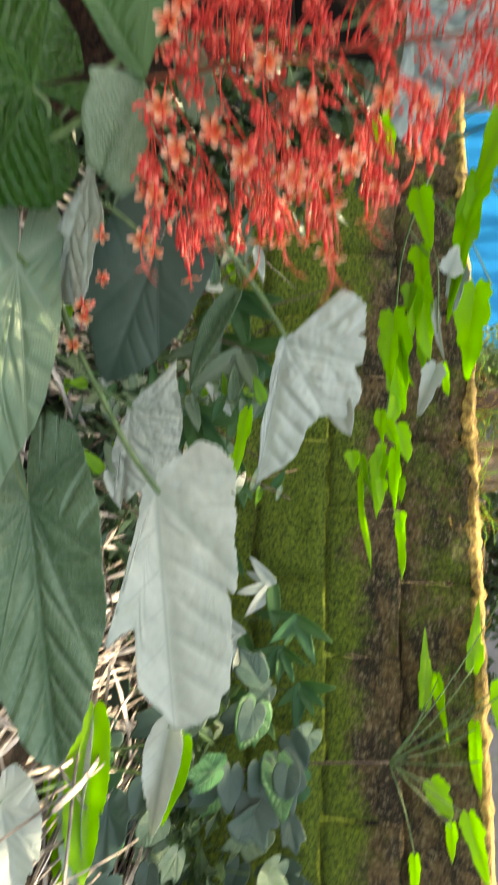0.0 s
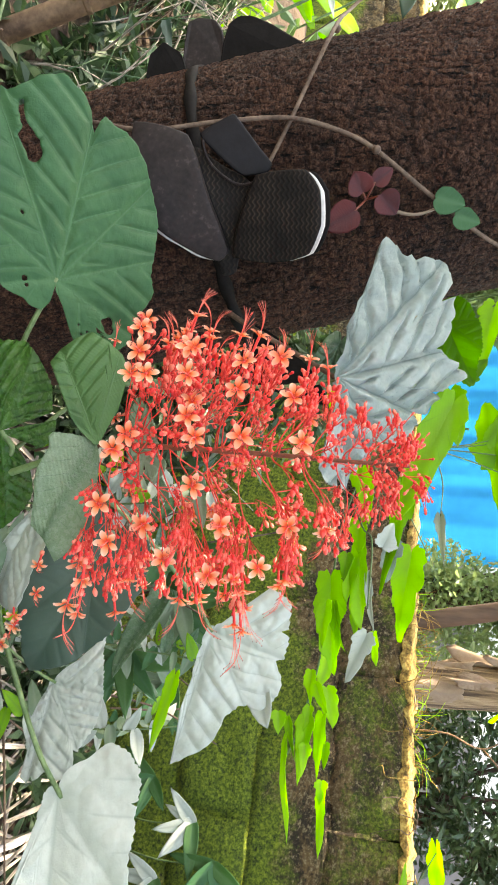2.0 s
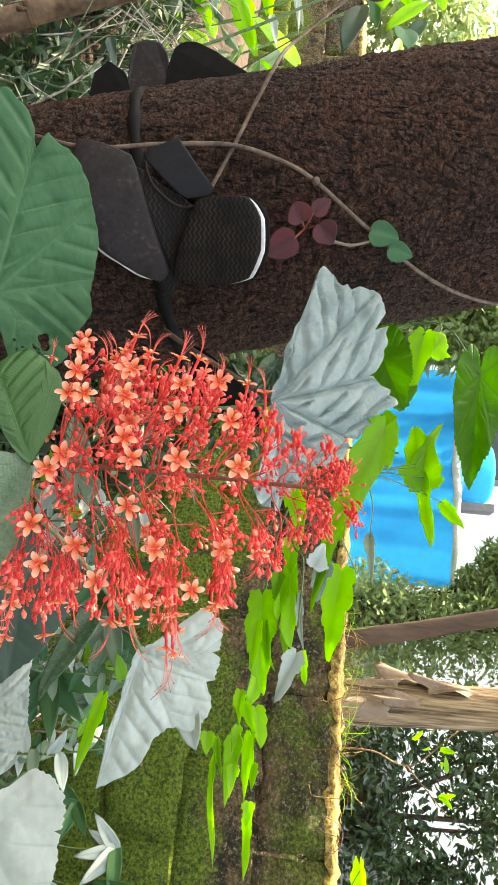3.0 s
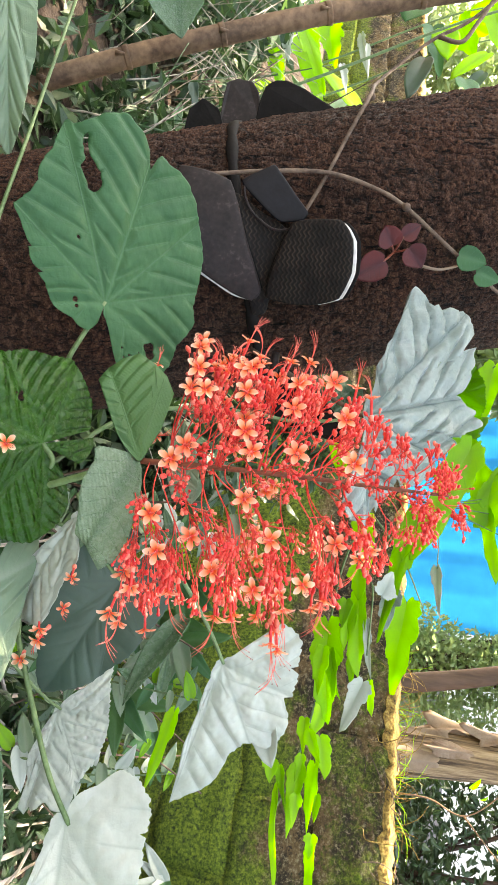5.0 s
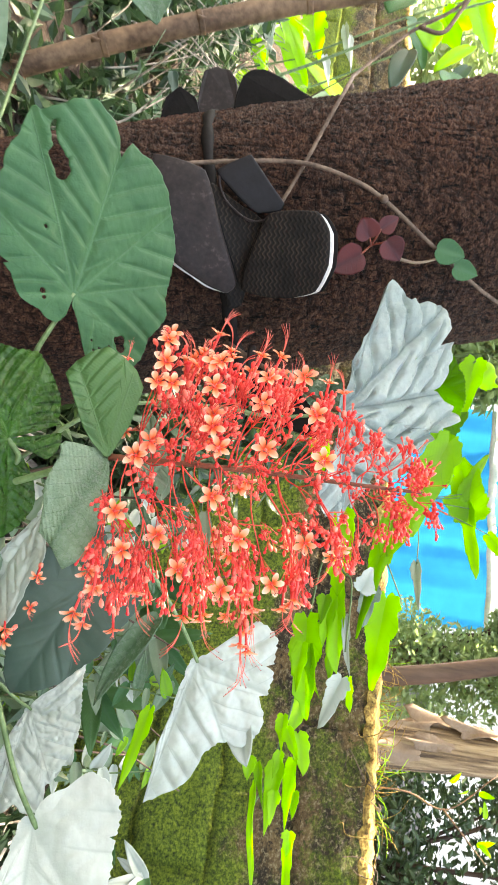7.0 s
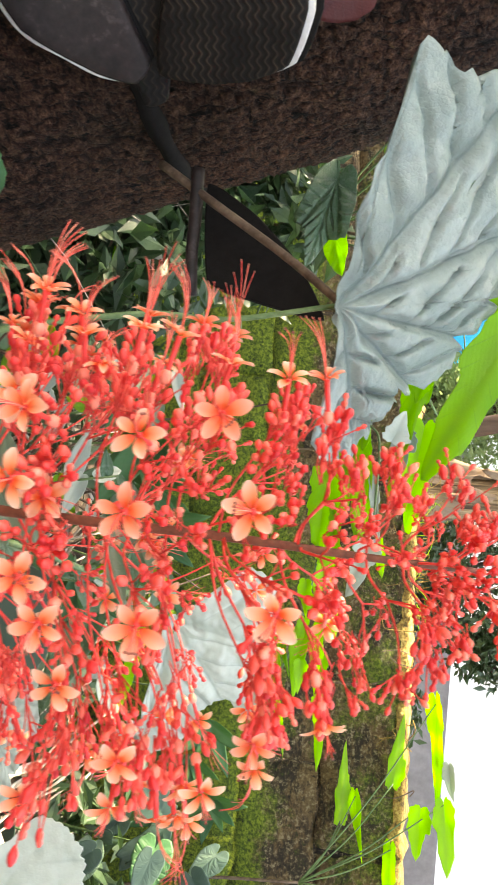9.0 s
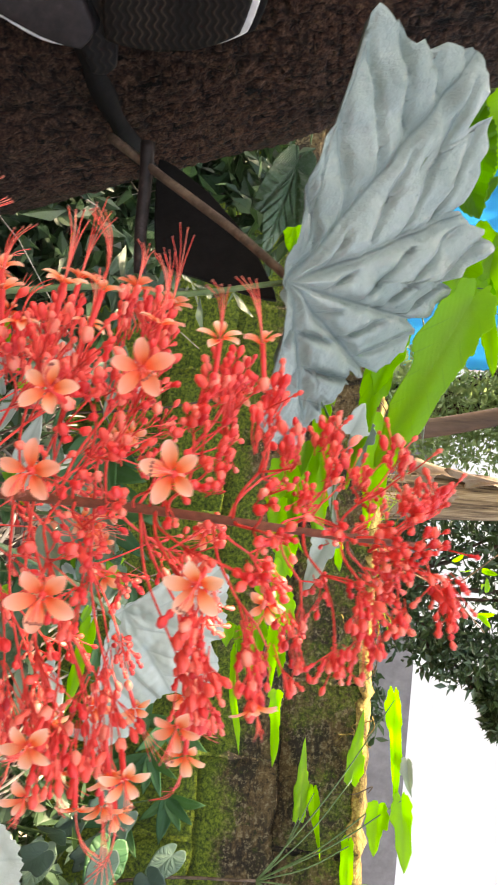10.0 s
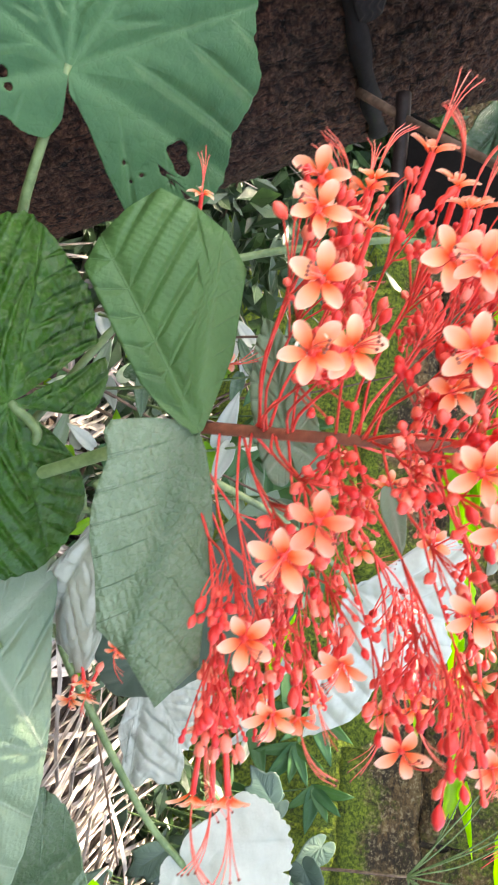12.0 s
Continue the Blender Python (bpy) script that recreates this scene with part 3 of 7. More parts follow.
def build_ground():
    bm = bmesh.new()
    xs = [-60, -30, -15, -8, -5, *[-3.5 + 0.07 * i for i in range(86)], 4, 6, 10, 20, 40, 60]
    ys = [-60, -30, -12, -6, -3, *[-1.5 + 0.07 * i for i in range(65)], 4, 5, 7, 10, 20, 40, 80]
    g = [[bm.verts.new((x, y, ground_z(x, y))) for y in ys] for x in xs]
    for a, b in zip(g, g[1:]):
        for j in range(len(ys) - 1):
            bm.faces.new((a[j], b[j], b[j + 1], a[j + 1]))
    tagged(part("ground", bm, SOIL, None), "bare brown soil bank under the plants", "ground", kind="structure")


build_ground()


# ---- coconut palm trunk, with what is bound to it ----
TRUNK_R = 0.144


def trunk_axis(z):
    h = z - 0.75
    return Vector((-0.555 - 0.307 * h, 0.625 + 0.04 * h, z))


def on_trunk(deg, z, out=0.0):
    """A point of the trunk's skin, by its bearing and height."""
    return trunk_axis(z) + (TRUNK_R + out) * Vector((math.cos(radians(deg)), math.sin(radians(deg)), 0))


def build_trunk():
    root = thing("palm_tree", (*trunk_axis(0.25).xy, 0.25), "leaning brown coconut palm trunk with rough fissured bark", "palm tree")
    bm = bmesh.new()
    lay = bm.verts.layers.float.new("crack")
    # finer towards the path, coarser behind
    bearings = [-190 + 200 * k / 330 for k in range(330)] + [10 + 160 * k / 50 for k in range(50)]
    sides, rows = len(bearings), 460
    rings = []
    for i in range(rows + 1):
        z = 0.30 + 0.86 * i / rows if 0 < i < rows else 3.45 if i else 0.2
        ring = []
        for a in bearings:
            q = on_trunk(a, z)
            d = 0.004 * noise.noise((q.x * 9, q.y * 9, z * 3)) + 0.0026 * noise.noise((q.x * 60, q.y * 60, z * 16)) + 0.0016 * noise.noise((q.x * 150, q.y * 150, z * 210))
            warp = 0.6 * noise.noise((q.x * 50, q.y * 50, z * 50 + 3))
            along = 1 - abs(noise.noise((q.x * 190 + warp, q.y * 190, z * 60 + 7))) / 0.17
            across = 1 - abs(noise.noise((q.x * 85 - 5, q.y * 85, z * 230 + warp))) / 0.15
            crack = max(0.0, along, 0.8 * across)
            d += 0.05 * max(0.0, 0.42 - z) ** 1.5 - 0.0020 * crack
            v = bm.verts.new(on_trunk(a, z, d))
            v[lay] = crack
            ring.append(v)
        rings.append(ring)
    for a, b in zip(rings, rings[1:]):
        for k in range(sides):
            bm.faces.new((a[k], a[(k + 1) % sides], b[(k + 1) % sides], b[k]))
    bm.faces.new(rings[-1])
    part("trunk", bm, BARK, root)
    # unseen crown, added overhead so that the sun falls in dapples
    rnd = random.Random(41)
    top = trunk_axis(3.4)
    for k in range(12):
        a, rise = 2.4 * k, rnd.uniform(0.1, 1.1)
        out = Vector((math.cos(a), math.sin(a), 0))
        ln = rnd.uniform(1.7, 2.3)
        spine = smooth_path([top, top + out * ln * 0.3 + Vector((0, 0, ln * 0.3 * rise)), top + out * ln * 0.65 + Vector((0, 0, ln * (0.42 * rise - 0.08))), top + out * ln * 0.95 + Vector((0, 0, ln * (0.30 * rise - 0.40)))], 14)
        bm = bmesh.new()
        tube(bm, spine, 0.022, 0.005, 6)
        for i in range(4, len(spine) - 1):
            d = (spine[i + 1] - spine[i - 1]).normalized()
            for s in (-1, 1):
                side = d.cross(Vector((0, 0, 1))).normalized() * s
                way = (side * 0.8 + d * 0.5 + Vector((0, 0, rnd.uniform(-0.6, -0.1)))).normalized()
                ll, w = rnd.uniform(0.35, 0.55), 0.016
                p = spine[i]
                q = [bm.verts.new(v) for v in (p - d * w, p + d * w, p + way * ll * 0.5 + d * w * 1.2, p + way * ll + Vector((0, 0, -0.08)), p + way * ll * 0.5 - d * w * 1.2)]
                bm.faces.new(q)
        part("frond", bm, SHADE_FROND, root, "unseen green palm frond, added overhead to dapple the sun")


build_trunk()


def rounded(points, steps=5):
    """A closed smooth outline through the points (2D)."""
    n, out = len(points), []
    p = [Vector(q) for q in points]
    for i in range(n):
        a, b, c, d = p[i - 1], p[i], p[(i + 1) % n], p[(i + 2) % n]
        for k in range(steps):
            t = k / steps
            s = 0.5 * (2 * b + (c - a) * t + (2 * a - 5 * b + 4 * c - d) * t * t + (3 * b - a - 3 * c + d) * t ** 3)
            out.append(s * 0.45 + (b + (c - b) * t) * 0.55)
    return out


def trunk_plate(outline, lift, thick, grow=0.0, bend=0.6, rings=5, tip_out=0.0, shift=(0.0, 0.0)):
    """A stiff plate that lies on the trunk; outline in bearing and height."""
    pts = rounded(outline)
    mid = sum(pts, Vector((0, 0))) / len(pts)
    bm = bmesh.new()
    sheets = []
    for h in (lift, lift + thick):
        rows = []
        for i in range(rings + 1):
            row = []
            for p in pts:
                k = i / rings
                q = mid + (p - mid) * (k + (grow if i == rings else 0)) + Vector(shift) * k
                flat = TRUNK_R * (1 / max(0.5, math.cos(radians((q.x - mid.x) * (1 - bend)))) - 1)
                row.append(bm.verts.new(on_trunk(q.x, q.y, h + flat + tip_out * max(0.0, q.y - min(p.y for p in pts)))))
            rows.append(row)
        sheets.append(rows)
    n = len(pts)
    for s, rows in enumerate(sheets):
        for a, b in zip(rows, rows[1:]):
            for k in range(n):
                f = (a[k], b[k], b[(k + 1) % n], a[(k + 1) % n])
                bm.faces.new(f if s else f[::-1])
    a, b = sheets[0][-1], sheets[1][-1]
    for k in range(n):
        bm.faces.new((a[k], a[(k + 1) % n], b[(k + 1) % n], b[k]))
    bmesh.ops.remove_doubles(bm, verts=bm.verts, dist=1e-6)
    bmesh.ops.recalc_face_normals(bm, faces=bm.faces)
    return bm


def tread_material():
    m, nt, bsdf, link = shader("rubber_wavy_tread")
    sep = nt.nodes.new("ShaderNodeSeparateXYZ")
    link(nt.nodes.new("ShaderNodeTexCoord").outputs["Object"], sep.inputs[0])
    n = noise_node(nt, 45, 5)
    along = calc(nt, "MULTIPLY", sep.outputs[2], 1 / 0.0042)
    zig = calc(nt, "SINE", calc(nt, "ADD", calc(nt, "MULTIPLY", sep.outputs[0], 0.77 * 6.283 / 0.0066), calc(nt, "MULTIPLY", sep.outputs[1], 0.64 * 6.283 / 0.0066)))
    phase = calc(nt, "ADD", calc(nt, "MULTIPLY_ADD", zig, 0.24, along), calc(nt, "MULTIPLY", n.outputs[0], 0.5))
    ridge = calc(nt, "ABSOLUTE", calc(nt, "MULTIPLY_ADD", calc(nt, "FRACT", phase), 2.0, -1.0))
    worn = ramp(nt, n.outputs[0], [(0.38, (0.010, 0.007, 0.006)), (0.60, (0.054, 0.038, 0.028))]).outputs[0]
    link(mix_color(nt, calc(nt, "MULTIPLY_ADD", calc(nt, "POWER", ridge, 4.0), 0.8, 0.05), (0.0036, 0.0029, 0.0025), worn), bsdf.inputs["Base Color"])
    bsdf.inputs["Roughness"].default_value = 0.65
    bsdf.inputs["Specular IOR Level"].default_value = 0.18
    bump(nt, ridge, 0.35, 0.0006, bsdf)
    return m


TREAD = tread_material()


def edged(ob, w=0.0015):
    b = ob.modifiers.new("edge", "BEVEL")
    b.width, b.segments, b.limit_method, b.angle_limit = w, 2, "ANGLE", radians(50)
    return ob


def build_slippers():
    # dusty heel half
    o = [(-88, 0.615), (-80, 0.662), (-60, 0.682), (-43.5, 0.698), (-40.5, 0.690), (-44, 0.672), (-54, 0.639), (-71, 0.618)]
    s = thing("rubber_slipper", on_trunk(-60, 0.66), "dusty grey rubber slipper half tied flat against the palm trunk", "slipper", "slippers on the trunk")
    edged(part("sole", trunk_plate(o, 0.0125, 0.007), RUBBER_GREY, s))
    stalk(s, [on_trunk(d, z, h) for d, z, h in ((-73, 0.6165, 0.012), (-62, 0.6265, 0.0135), (-53.8, 0.638, 0.0145), (-48, 0.657, 0.016), (-43.6, 0.672, 0.0165), (-41, 0.687, 0.0165))], 0.0016, 0.0012, RUBBER_WHITE, "sole_edge")
    edged(part("sole", trunk_plate(o, 0.002, 0.0072, 0.012), RUBBER, s))
    # black toe half with the white edge
    o = [(-63, 0.722), (-61, 0.764), (-55, 0.777), (-46, 0.779), (-39, 0.770), (-37.5, 0.750), (-38, 0.728), (-41, 0.702), (-50, 0.706)]
    s = thing("rubber_slipper", on_trunk(-48, 0.74), "black rubber slipper half with wavy tread and white edge", "slipper", "slippers on the trunk")
    edged(part("tread", trunk_plate(o, 0.013, 0.008, tip_out=0.28), TREAD, s, "black wavy ribbed tread"), 0.002)
    edged(part("sole_edge", trunk_plate(o, 0.0085, 0.0045, 0.012, tip_out=0.28, shift=(0.7, 0.0027)), RUBBER_WHITE, s, "white foam stripe round the sole"), 0.001)
    edged(part("sole", trunk_plate(o, 0.002, 0.0062, 0.035, tip_out=0.28, shift=(1.0, 0.0056)), RUBBER, s))
    # middle piece beneath the two
    o = [(-78, 0.664), (-70, 0.690), (-62, 0.716), (-46, 0.708), (-34, 0.702), (-34, 0.690), (-52, 0.680)]
    s = thing("rubber_slipper", on_trunk(-58, 0.69), "black slipper sole piece with ribbed tread wedged beneath", "slipper", "slippers on the trunk")
    edged(part("tread", trunk_plate(o, 0.002, 0.006), TREAD, s))
    o = [(-80, 0.671), (-84, 0.698), (-81.5, 0.704), (-72, 0.722), (-66, 0.734), (-63.5, 0.730), (-64, 0.712), (-66, 0.704), (-72, 0.688)]
    s = thing("slipper_strap", on_trunk(-74, 0.70), "smooth black slipper strap end on the trunk", "strap")
    edged(part("strap", trunk_plate(o, 0.015, 0.003), RUBBER_BLUE, s))
    stalk(s, [on_trunk(d, z, h) for d, z, h in ((-84, 0.698, 0.016), (-79, 0.676, 0.017), (-72, 0.679, 0.014), (-66, 0.692, 0.013), (-62, 0.708, 0.014), (-62, 0.728, 0.017))], 0.0012, 0.0012, RUBBER_GREY, "rim")
    # ends that stick out behind the trunk
    low_arc, tall_arc, slant = ((-0.5, 0), (-0.4, 0.75), (-0.15, 1), (0.2, 0.8), (0.5, 0)), ((-0.5, 0), (-0.48, 0.6), (-0.42, 0.92), (-0.2, 1), (0.15, 0.97), (0.34, 0.8), (0.5, 0)), ((-0.5, 0), (-0.47, 0.55), (-0.42, 0.86), (-0.33, 0.98), (-0.2, 1), (0.0, 0.86), (0.34, 0.52), (0.46, 0.36), (0.5, 0))
    for z, size, reach, deg, arc, rubber in ((0.600, 0.056, 0.058, -158, low_arc, RUBBER), (0.636, 0.050, 0.078, -160, tall_arc, RUBBER_GREY), (0.704, 0.106, 0.060, -157, slant, RUBBER), (0.806, 0.056, 0.020, -156, low_arc, RUBBER)):
        s = thing("slipper_end", on_trunk(deg, z), "black rubber slipper end sticking out behind the trunk", "slipper", "slipper ends")
        n = 28
        out = (on_trunk(deg, z) - trunk_axis(z)).normalized()
        side = out.cross(Vector((0, 0, 1)))
        for name, low, high in (("sole", -0.004, 0.001), ("footbed", 0.0015, 0.0045)):
            bm = bmesh.new()
            rows = []
            for lay in (low, high):
                row = []
                for k in range(n + 1):
                    a = math.pi * k / n
                    row.append(bm.verts.new(on_trunk(deg, z) + out * (reach * float(np.interp(0.5 * math.cos(a), *zip(*arc))) - 0.01) + Vector((0, 0, size * 0.5 * math.cos(a))) + side * (lay + 0.008 * math.sin(a))))
                rows.append(row)
            for k in range(n):
                bm.faces.new((rows[0][k], rows[0][k + 1], rows[1][k + 1], rows[1][k]))
            bm.faces.new(rows[0])
            bm.faces.new(rows[1][::-1])
            bm.faces.new((rows[0][0], rows[1][0], rows[1][-1], rows[0][-1]))
            bmesh.ops.recalc_face_normals(bm, faces=bm.faces)
            edged(part(name, bm, rubber, s, smooth=False), 0.0012)
    # piece that stands off the near side
    s = thing("slipper_end", (-0.40, 0.58, 0.74), "black rubber slipper end standing off the trunk", "slipper", "slipper ends")
    pts = rounded([(0.020, 0.020), (0.083, 0.026), (0.096, 0.060), (0.104, 0.098), (0.070, 0.080), (0.040, 0.052)])
    for name, low, high in (("footbed", 0, 0.0032), ("sole", 0.0036, 0.009)):
        bm = bmesh.new()
        lay = [[bm.verts.new((-0.405 + p.x, 0.592 - p.x * 0.30 + d, 0.697 + p.y)) for p in pts] for d in (low, high)]
        bm.faces.new(lay[0])
        bm.faces.new(lay[1][::-1])
        for k in range(len(pts)):
            bm.faces.new((lay[0][k], lay[1][k], lay[1][(k + 1) % len(pts)], lay[0][(k + 1) % len(pts)]))
        bmesh.ops.recalc_face_normals(bm, faces=bm.faces)
        edged(part(name, bm, RUBBER, s, smooth=False), 0.0012)
    # rubber band round the trunk
    s = thing("rubber_band", on_trunk(-90, 0.66), "black rubber inner-tube band wound round the trunk", "strap")
    bm = bmesh.new()
    rings = []
    for k in range(73):
        deg = -180 + 5 * k
        z = 0.670 + 0.031 * math.sin(radians(deg + 68))
        w = 0.0050 + 0.0012 * math.sin(k * 1.7)
        rings.append([bm.verts.new(on_trunk(deg, z + dz, h)) for dz, h in ((-w, -0.002), (-w, 0.0018), (0, 0.0026), (w, 0.0018), (w, -0.002))])
    for a, b in zip(rings, rings[1:]):
        for j in range(4):
            bm.faces.new((a[j], b[j], b[j + 1], a[j + 1]))
    part("band", bm, RUBBER, s)
    stalk(s, [(-0.386, 0.565, 0.715), (-0.360, 0.565, 0.715), (-0.337, 0.565, 0.714), (-0.312, 0.565, 0.715)], 0.0042, 0.0036, RUBBER_GREY, "tail", 8)


build_slippers()


def build_trunk_vine():
    v = thing("creeper", on_trunk(-87, 0.62), "thin brown creeper stem with wine-red leaves on the trunk", "climbing plant")
    trail = [(-112, 0.50), (-96, 0.57), (-87.2, 0.623), (-84.2, 0.686), (-80.1, 0.745), (-72.1, 0.789), (-63.6, 0.821), (-45.7, 0.872), (-21.4, 0.943), (0, 1.02), (14, 1.10)]
    stalk(v, [on_trunk(d, z, 0.010) for d, z in trail], 0.0021, 0.0018, TWIG, "stem", 7)
    stalk(v, [on_trunk(-62, 0.722, 0.006), on_trunk(-79, 0.745, 0.007), on_trunk(-97, 0.762, 0.009), on_trunk(-118, 0.778, 0.016), (-0.779, 0.60, 0.783), (-0.855, 0.62, 0.826), (-0.883, 0.62, 0.853), (-0.912, 0.62, 0.89), (-0.985, 0.62, 0.955), (-1.06, 0.63, 1.06)], 0.0018, 0.0024, TWIG, "runner", 7)
    stalk(v, [(-0.883, 0.62, 0.853), (-0.876, 0.62, 0.882), (-0.913, 0.62, 0.902), (-0.978, 0.62, 0.935), (-1.03, 0.63, 0.99)], 0.0030, 0.0024, TWIG, "runner", 6)
    for d, z in ((-63.6, 0.821), (-118, 0.778)):
        bm = bmesh.new()
        bmesh.ops.create_icosphere(bm, subdivisions=2, radius=0.0040, matrix=Matrix.Translation(on_trunk(d, z, 0.012)))
        part("knot", bm, TWIG, v)
    for (d0, z0), (d1, z1), w, o0, o1 in (((-47, 0.806), (-43.5, 0.779), 0.034, 0.02, 0.02), ((-52, 0.812), (-58.5, 0.803), 0.030, 0.02, 0.022), ((-50, 0.828), (-43.5, 0.842), 0.030, 0.024, 0.026),
                                     ((-46, 0.803), (-50, 0.790), 0.024, 0.014, 0.012), ((-54, 0.822), (-57, 0.836), 0.020, 0.016, 0.014)):
        a, b = on_trunk(d0, z0, o0), on_trunk(d1, z1, o1)
        blade(v, "ovate", LEAF_RED, a, b, (0.55, -0.8, 0.15), w * 0.8, fold=18, wave=0.05, seed=int(z0 * 1000))
        stalk(v, [on_trunk(-49, 0.815, 0.008), (a + on_trunk(-49, 0.815, 0.012)) / 2, a], 0.0010, 0.0008, STEM_MAROON)
    for (d0, z0), (d1, z1), w in (((-45, 0.876), (-41, 0.902), 0.024), ((-38, 0.895), (-34, 0.918), 0.020)):
        blade(v, "ovate", LEAF_GREEN, on_trunk(d0, z0, 0.016), on_trunk(d1, z1, 0.018), (0.55, -0.8, 0.2), w, fold=8, seed=int(z0 * 900))
    stalk(v, [on_trunk(-44, 0.835, 0.006), on_trunk(-41, 0.86, 0.012), on_trunk(-42, 0.885, 0.012)], 0.0016, 0.0011, LEAF_DRY, "tendril")
    # cane behind the trunk
    c = thing("cane", (-0.70, 0.62, 0.18), "tan jointed cane stem standing behind the trunk", "cane")
    path = smooth_path([(-0.70, 0.62, 0.20), (-0.767, 0.62, 0.339), (-0.845, 0.62, 0.514), (-0.923, 0.62, 0.731), (-0.979, 0.62, 0.937), (-1.05, 0.63, 1.25)], 10)
    bm = bmesh.new()
    rings = tube(bm, path, 0.0150, 0.0125, 14)
    part("stem", bm, CANE, c)
    for k, i in enumerate(range(5, len(path) - 2, 6)):
        bm = bmesh.new()
        d = (path[i + 1] - path[i - 1]).normalized()
        r = 0.0150 - 0.0025 * i / len(path)
        tube(bm, [path[i] - d * 0.004, path[i] - d * 0.0015, path[i] + d * 0.0015, path[i] + d * 0.004], r + 0.0008, r + 0.0016, 14)
        bmesh.ops.create_cone(bm, segments=6, radius1=0.004, radius2=0.001, depth=0.012, cap_ends=True, matrix=Matrix.Translation(path[i] + Vector((0.5, -0.8, 0.3 if k % 2 else -0.2)).normalized() * (r + 0.003)))
        part("node", bm, CANE, c)


build_trunk_vine()


# ---- garden wall ----
WALL_FRAME = Matrix.Translation((0, 1.49, 0)) @ Matrix.Rotation(math.atan2(-0.25, 1), 4, "Z")


def build_wall():
    root = thing("wall_garden", WALL_FRAME @ Vector((0, 0.1, 0.2)), "old mossy laterite block garden wall", "wall", kind="structure")
    bm = bmesh.new()
    box(bm, (-5.2, 0.011, 0.0), (3.2, 0.21, 0.968))
    bmesh.ops.subdivide_edges(bm, edges=[e for e in bm.edges if e.calc_length() > 3], cuts=60)
    bmesh.ops.transform(bm, matrix=WALL_FRAME, verts=bm.verts)
    tagged(part("mortar", bm, MORTAR, root, "damp moss-grown mortar"), kind="structure")
    # uneven moss crust along the top edge
    bm = bmesh.new()
    rows = []
    for i in range(640):
        s = -5.2 + 8.4 * i / 639
        n1, n2 = noise.noise((s * 9, 0, 0)), noise.noise((s * 34, 5, 0)) + 0.6 * noise.noise((s * 110, 8, 0))
        prof = ((-0.001 - 0.002 * n1, 0.958 + 0.016 * n1 + 0.014 * n2), (-0.004 - 0.004 * n1 - 0.005 * n2, 0.970 + 0.005 * n2), (0.004 + 0.004 * n2, 0.977 + 0.007 * n1 + 0.008 * n2), (0.06, 0.990 + 0.010 * n2), (0.15, 0.988 + 0.01 * n1), (0.216, 0.960))
        rows.append([bm.verts.new(WALL_FRAME @ Vector((s, y, z))) for y, z in prof])
    for a, b in zip(rows, rows[1:]):
        for j in range(5):
            bm.faces.new((a[j], b[j], b[j + 1], a[j + 1]))
    tagged(part("moss_crust", bm, MOSS, root, "yellow dried moss along the wall top"), kind="stuff")
    return root


wall_root = build_wall()


# ---- beyond the wall ----
def build_house():
    h = thing("house", (1.5, 6.2, 0.5), "white-painted house with a grey plinth beyond the wall", "house")
    bm = bmesh.new()
    box(bm, (-6, 6.0, 1.93), (9, 6.25, 4.6))
    part("wall", bm, PAINT_WHITE, h, smooth=False)
    bm = bmesh.new()
    box(bm, (-6, 5.96, 0.3), (9, 6.25, 1.927))
    part("plinth", bm, PLINTH, h, "dark grey painted plinth", smooth=False)
    bm = bmesh.new()
    box(bm, (-6.3, 5.4, 4.6), (9.3, 9.0, 4.75))
    part("roof", bm, PLINTH, h, smooth=False)
    for x, e, low in ((1.60, 2.30, 2.53), (-2.6, -1.7, 2.60)):
        bm = bmesh.new()
        for lo, hi in (((x, 5.985, low), (x + 0.05, 6.02, 3.5)), ((e - 0.05, 5.985, low), (e, 6.02, 3.5)), ((x + 0.05, 5.985, 3.45), (e - 0.05, 6.02, 3.5)), ((x + 0.05, 5.985, low), (e - 0.05, 6.02, low + 0.05))):
            box(bm, lo, hi)
        w = part("window", bm, PLINTH, h, smooth=False)
        bm = bmesh.new()
        box(bm, (x + 0.05, 5.99, low + 0.05), (e - 0.05, 5.997, 3.45))
        part("pane", bm, GLASS_DARK, w, smooth=False)


build_house()


def build_tarp():
    t = thing("tarpaulin", (-1.5, 3.5, 0.55), "bright blue plastic tarpaulin sheet hung beyond the wall", "tarpaulin")
    bm = bmesh.new()
    nx, nz = 120, 40
    def place(i, j, dy=0.0):
        x, z = -1.66 + 1.17 * i / nx, 0.52 + 1.22 * j / nz
        y = 3.5 + 0.030 * noise.noise((x * 4.5, z * 0.7, 0)) + 0.018 * noise.noise((x * 14, z * 1.6, 4)) + 0.01 * math.sin(x * 22 + z)
        return (x, y + dy, z + 0.02 * noise.noise((x * 2, 0, 9)) * j / nz)
    g = [[bm.verts.new(place(i, j)) for j in range(nz + 1)] for i in range(nx + 1)]
    for a, b in zip(g, g[1:]):
        for j in range(nz):
            bm.faces.new((a[j], b[j], b[j + 1], a[j + 1]))
    ob = part("sheet", bm, TARP, t)
    s = ob.modifiers.new("thickness", "SOLIDIFY")
    s.thickness = 0.002
    bm = bmesh.new()
    g = [[bm.verts.new(Vector(place(i, nz, -0.006)) + Vector((0, 0, dz))) for dz in (-0.035, 0.006)] for i in range(nx + 1)]
    for a, b in zip(g, g[1:]):
        bm.faces.new((a[0], b[0], b[1], a[1]))
    ob = part("hem", bm, TARP_EDGE, t, "pale hem along the top")
    s = ob.modifiers.new("thickness", "SOLIDIFY")
    s.thickness = 0.003


build_tarp()


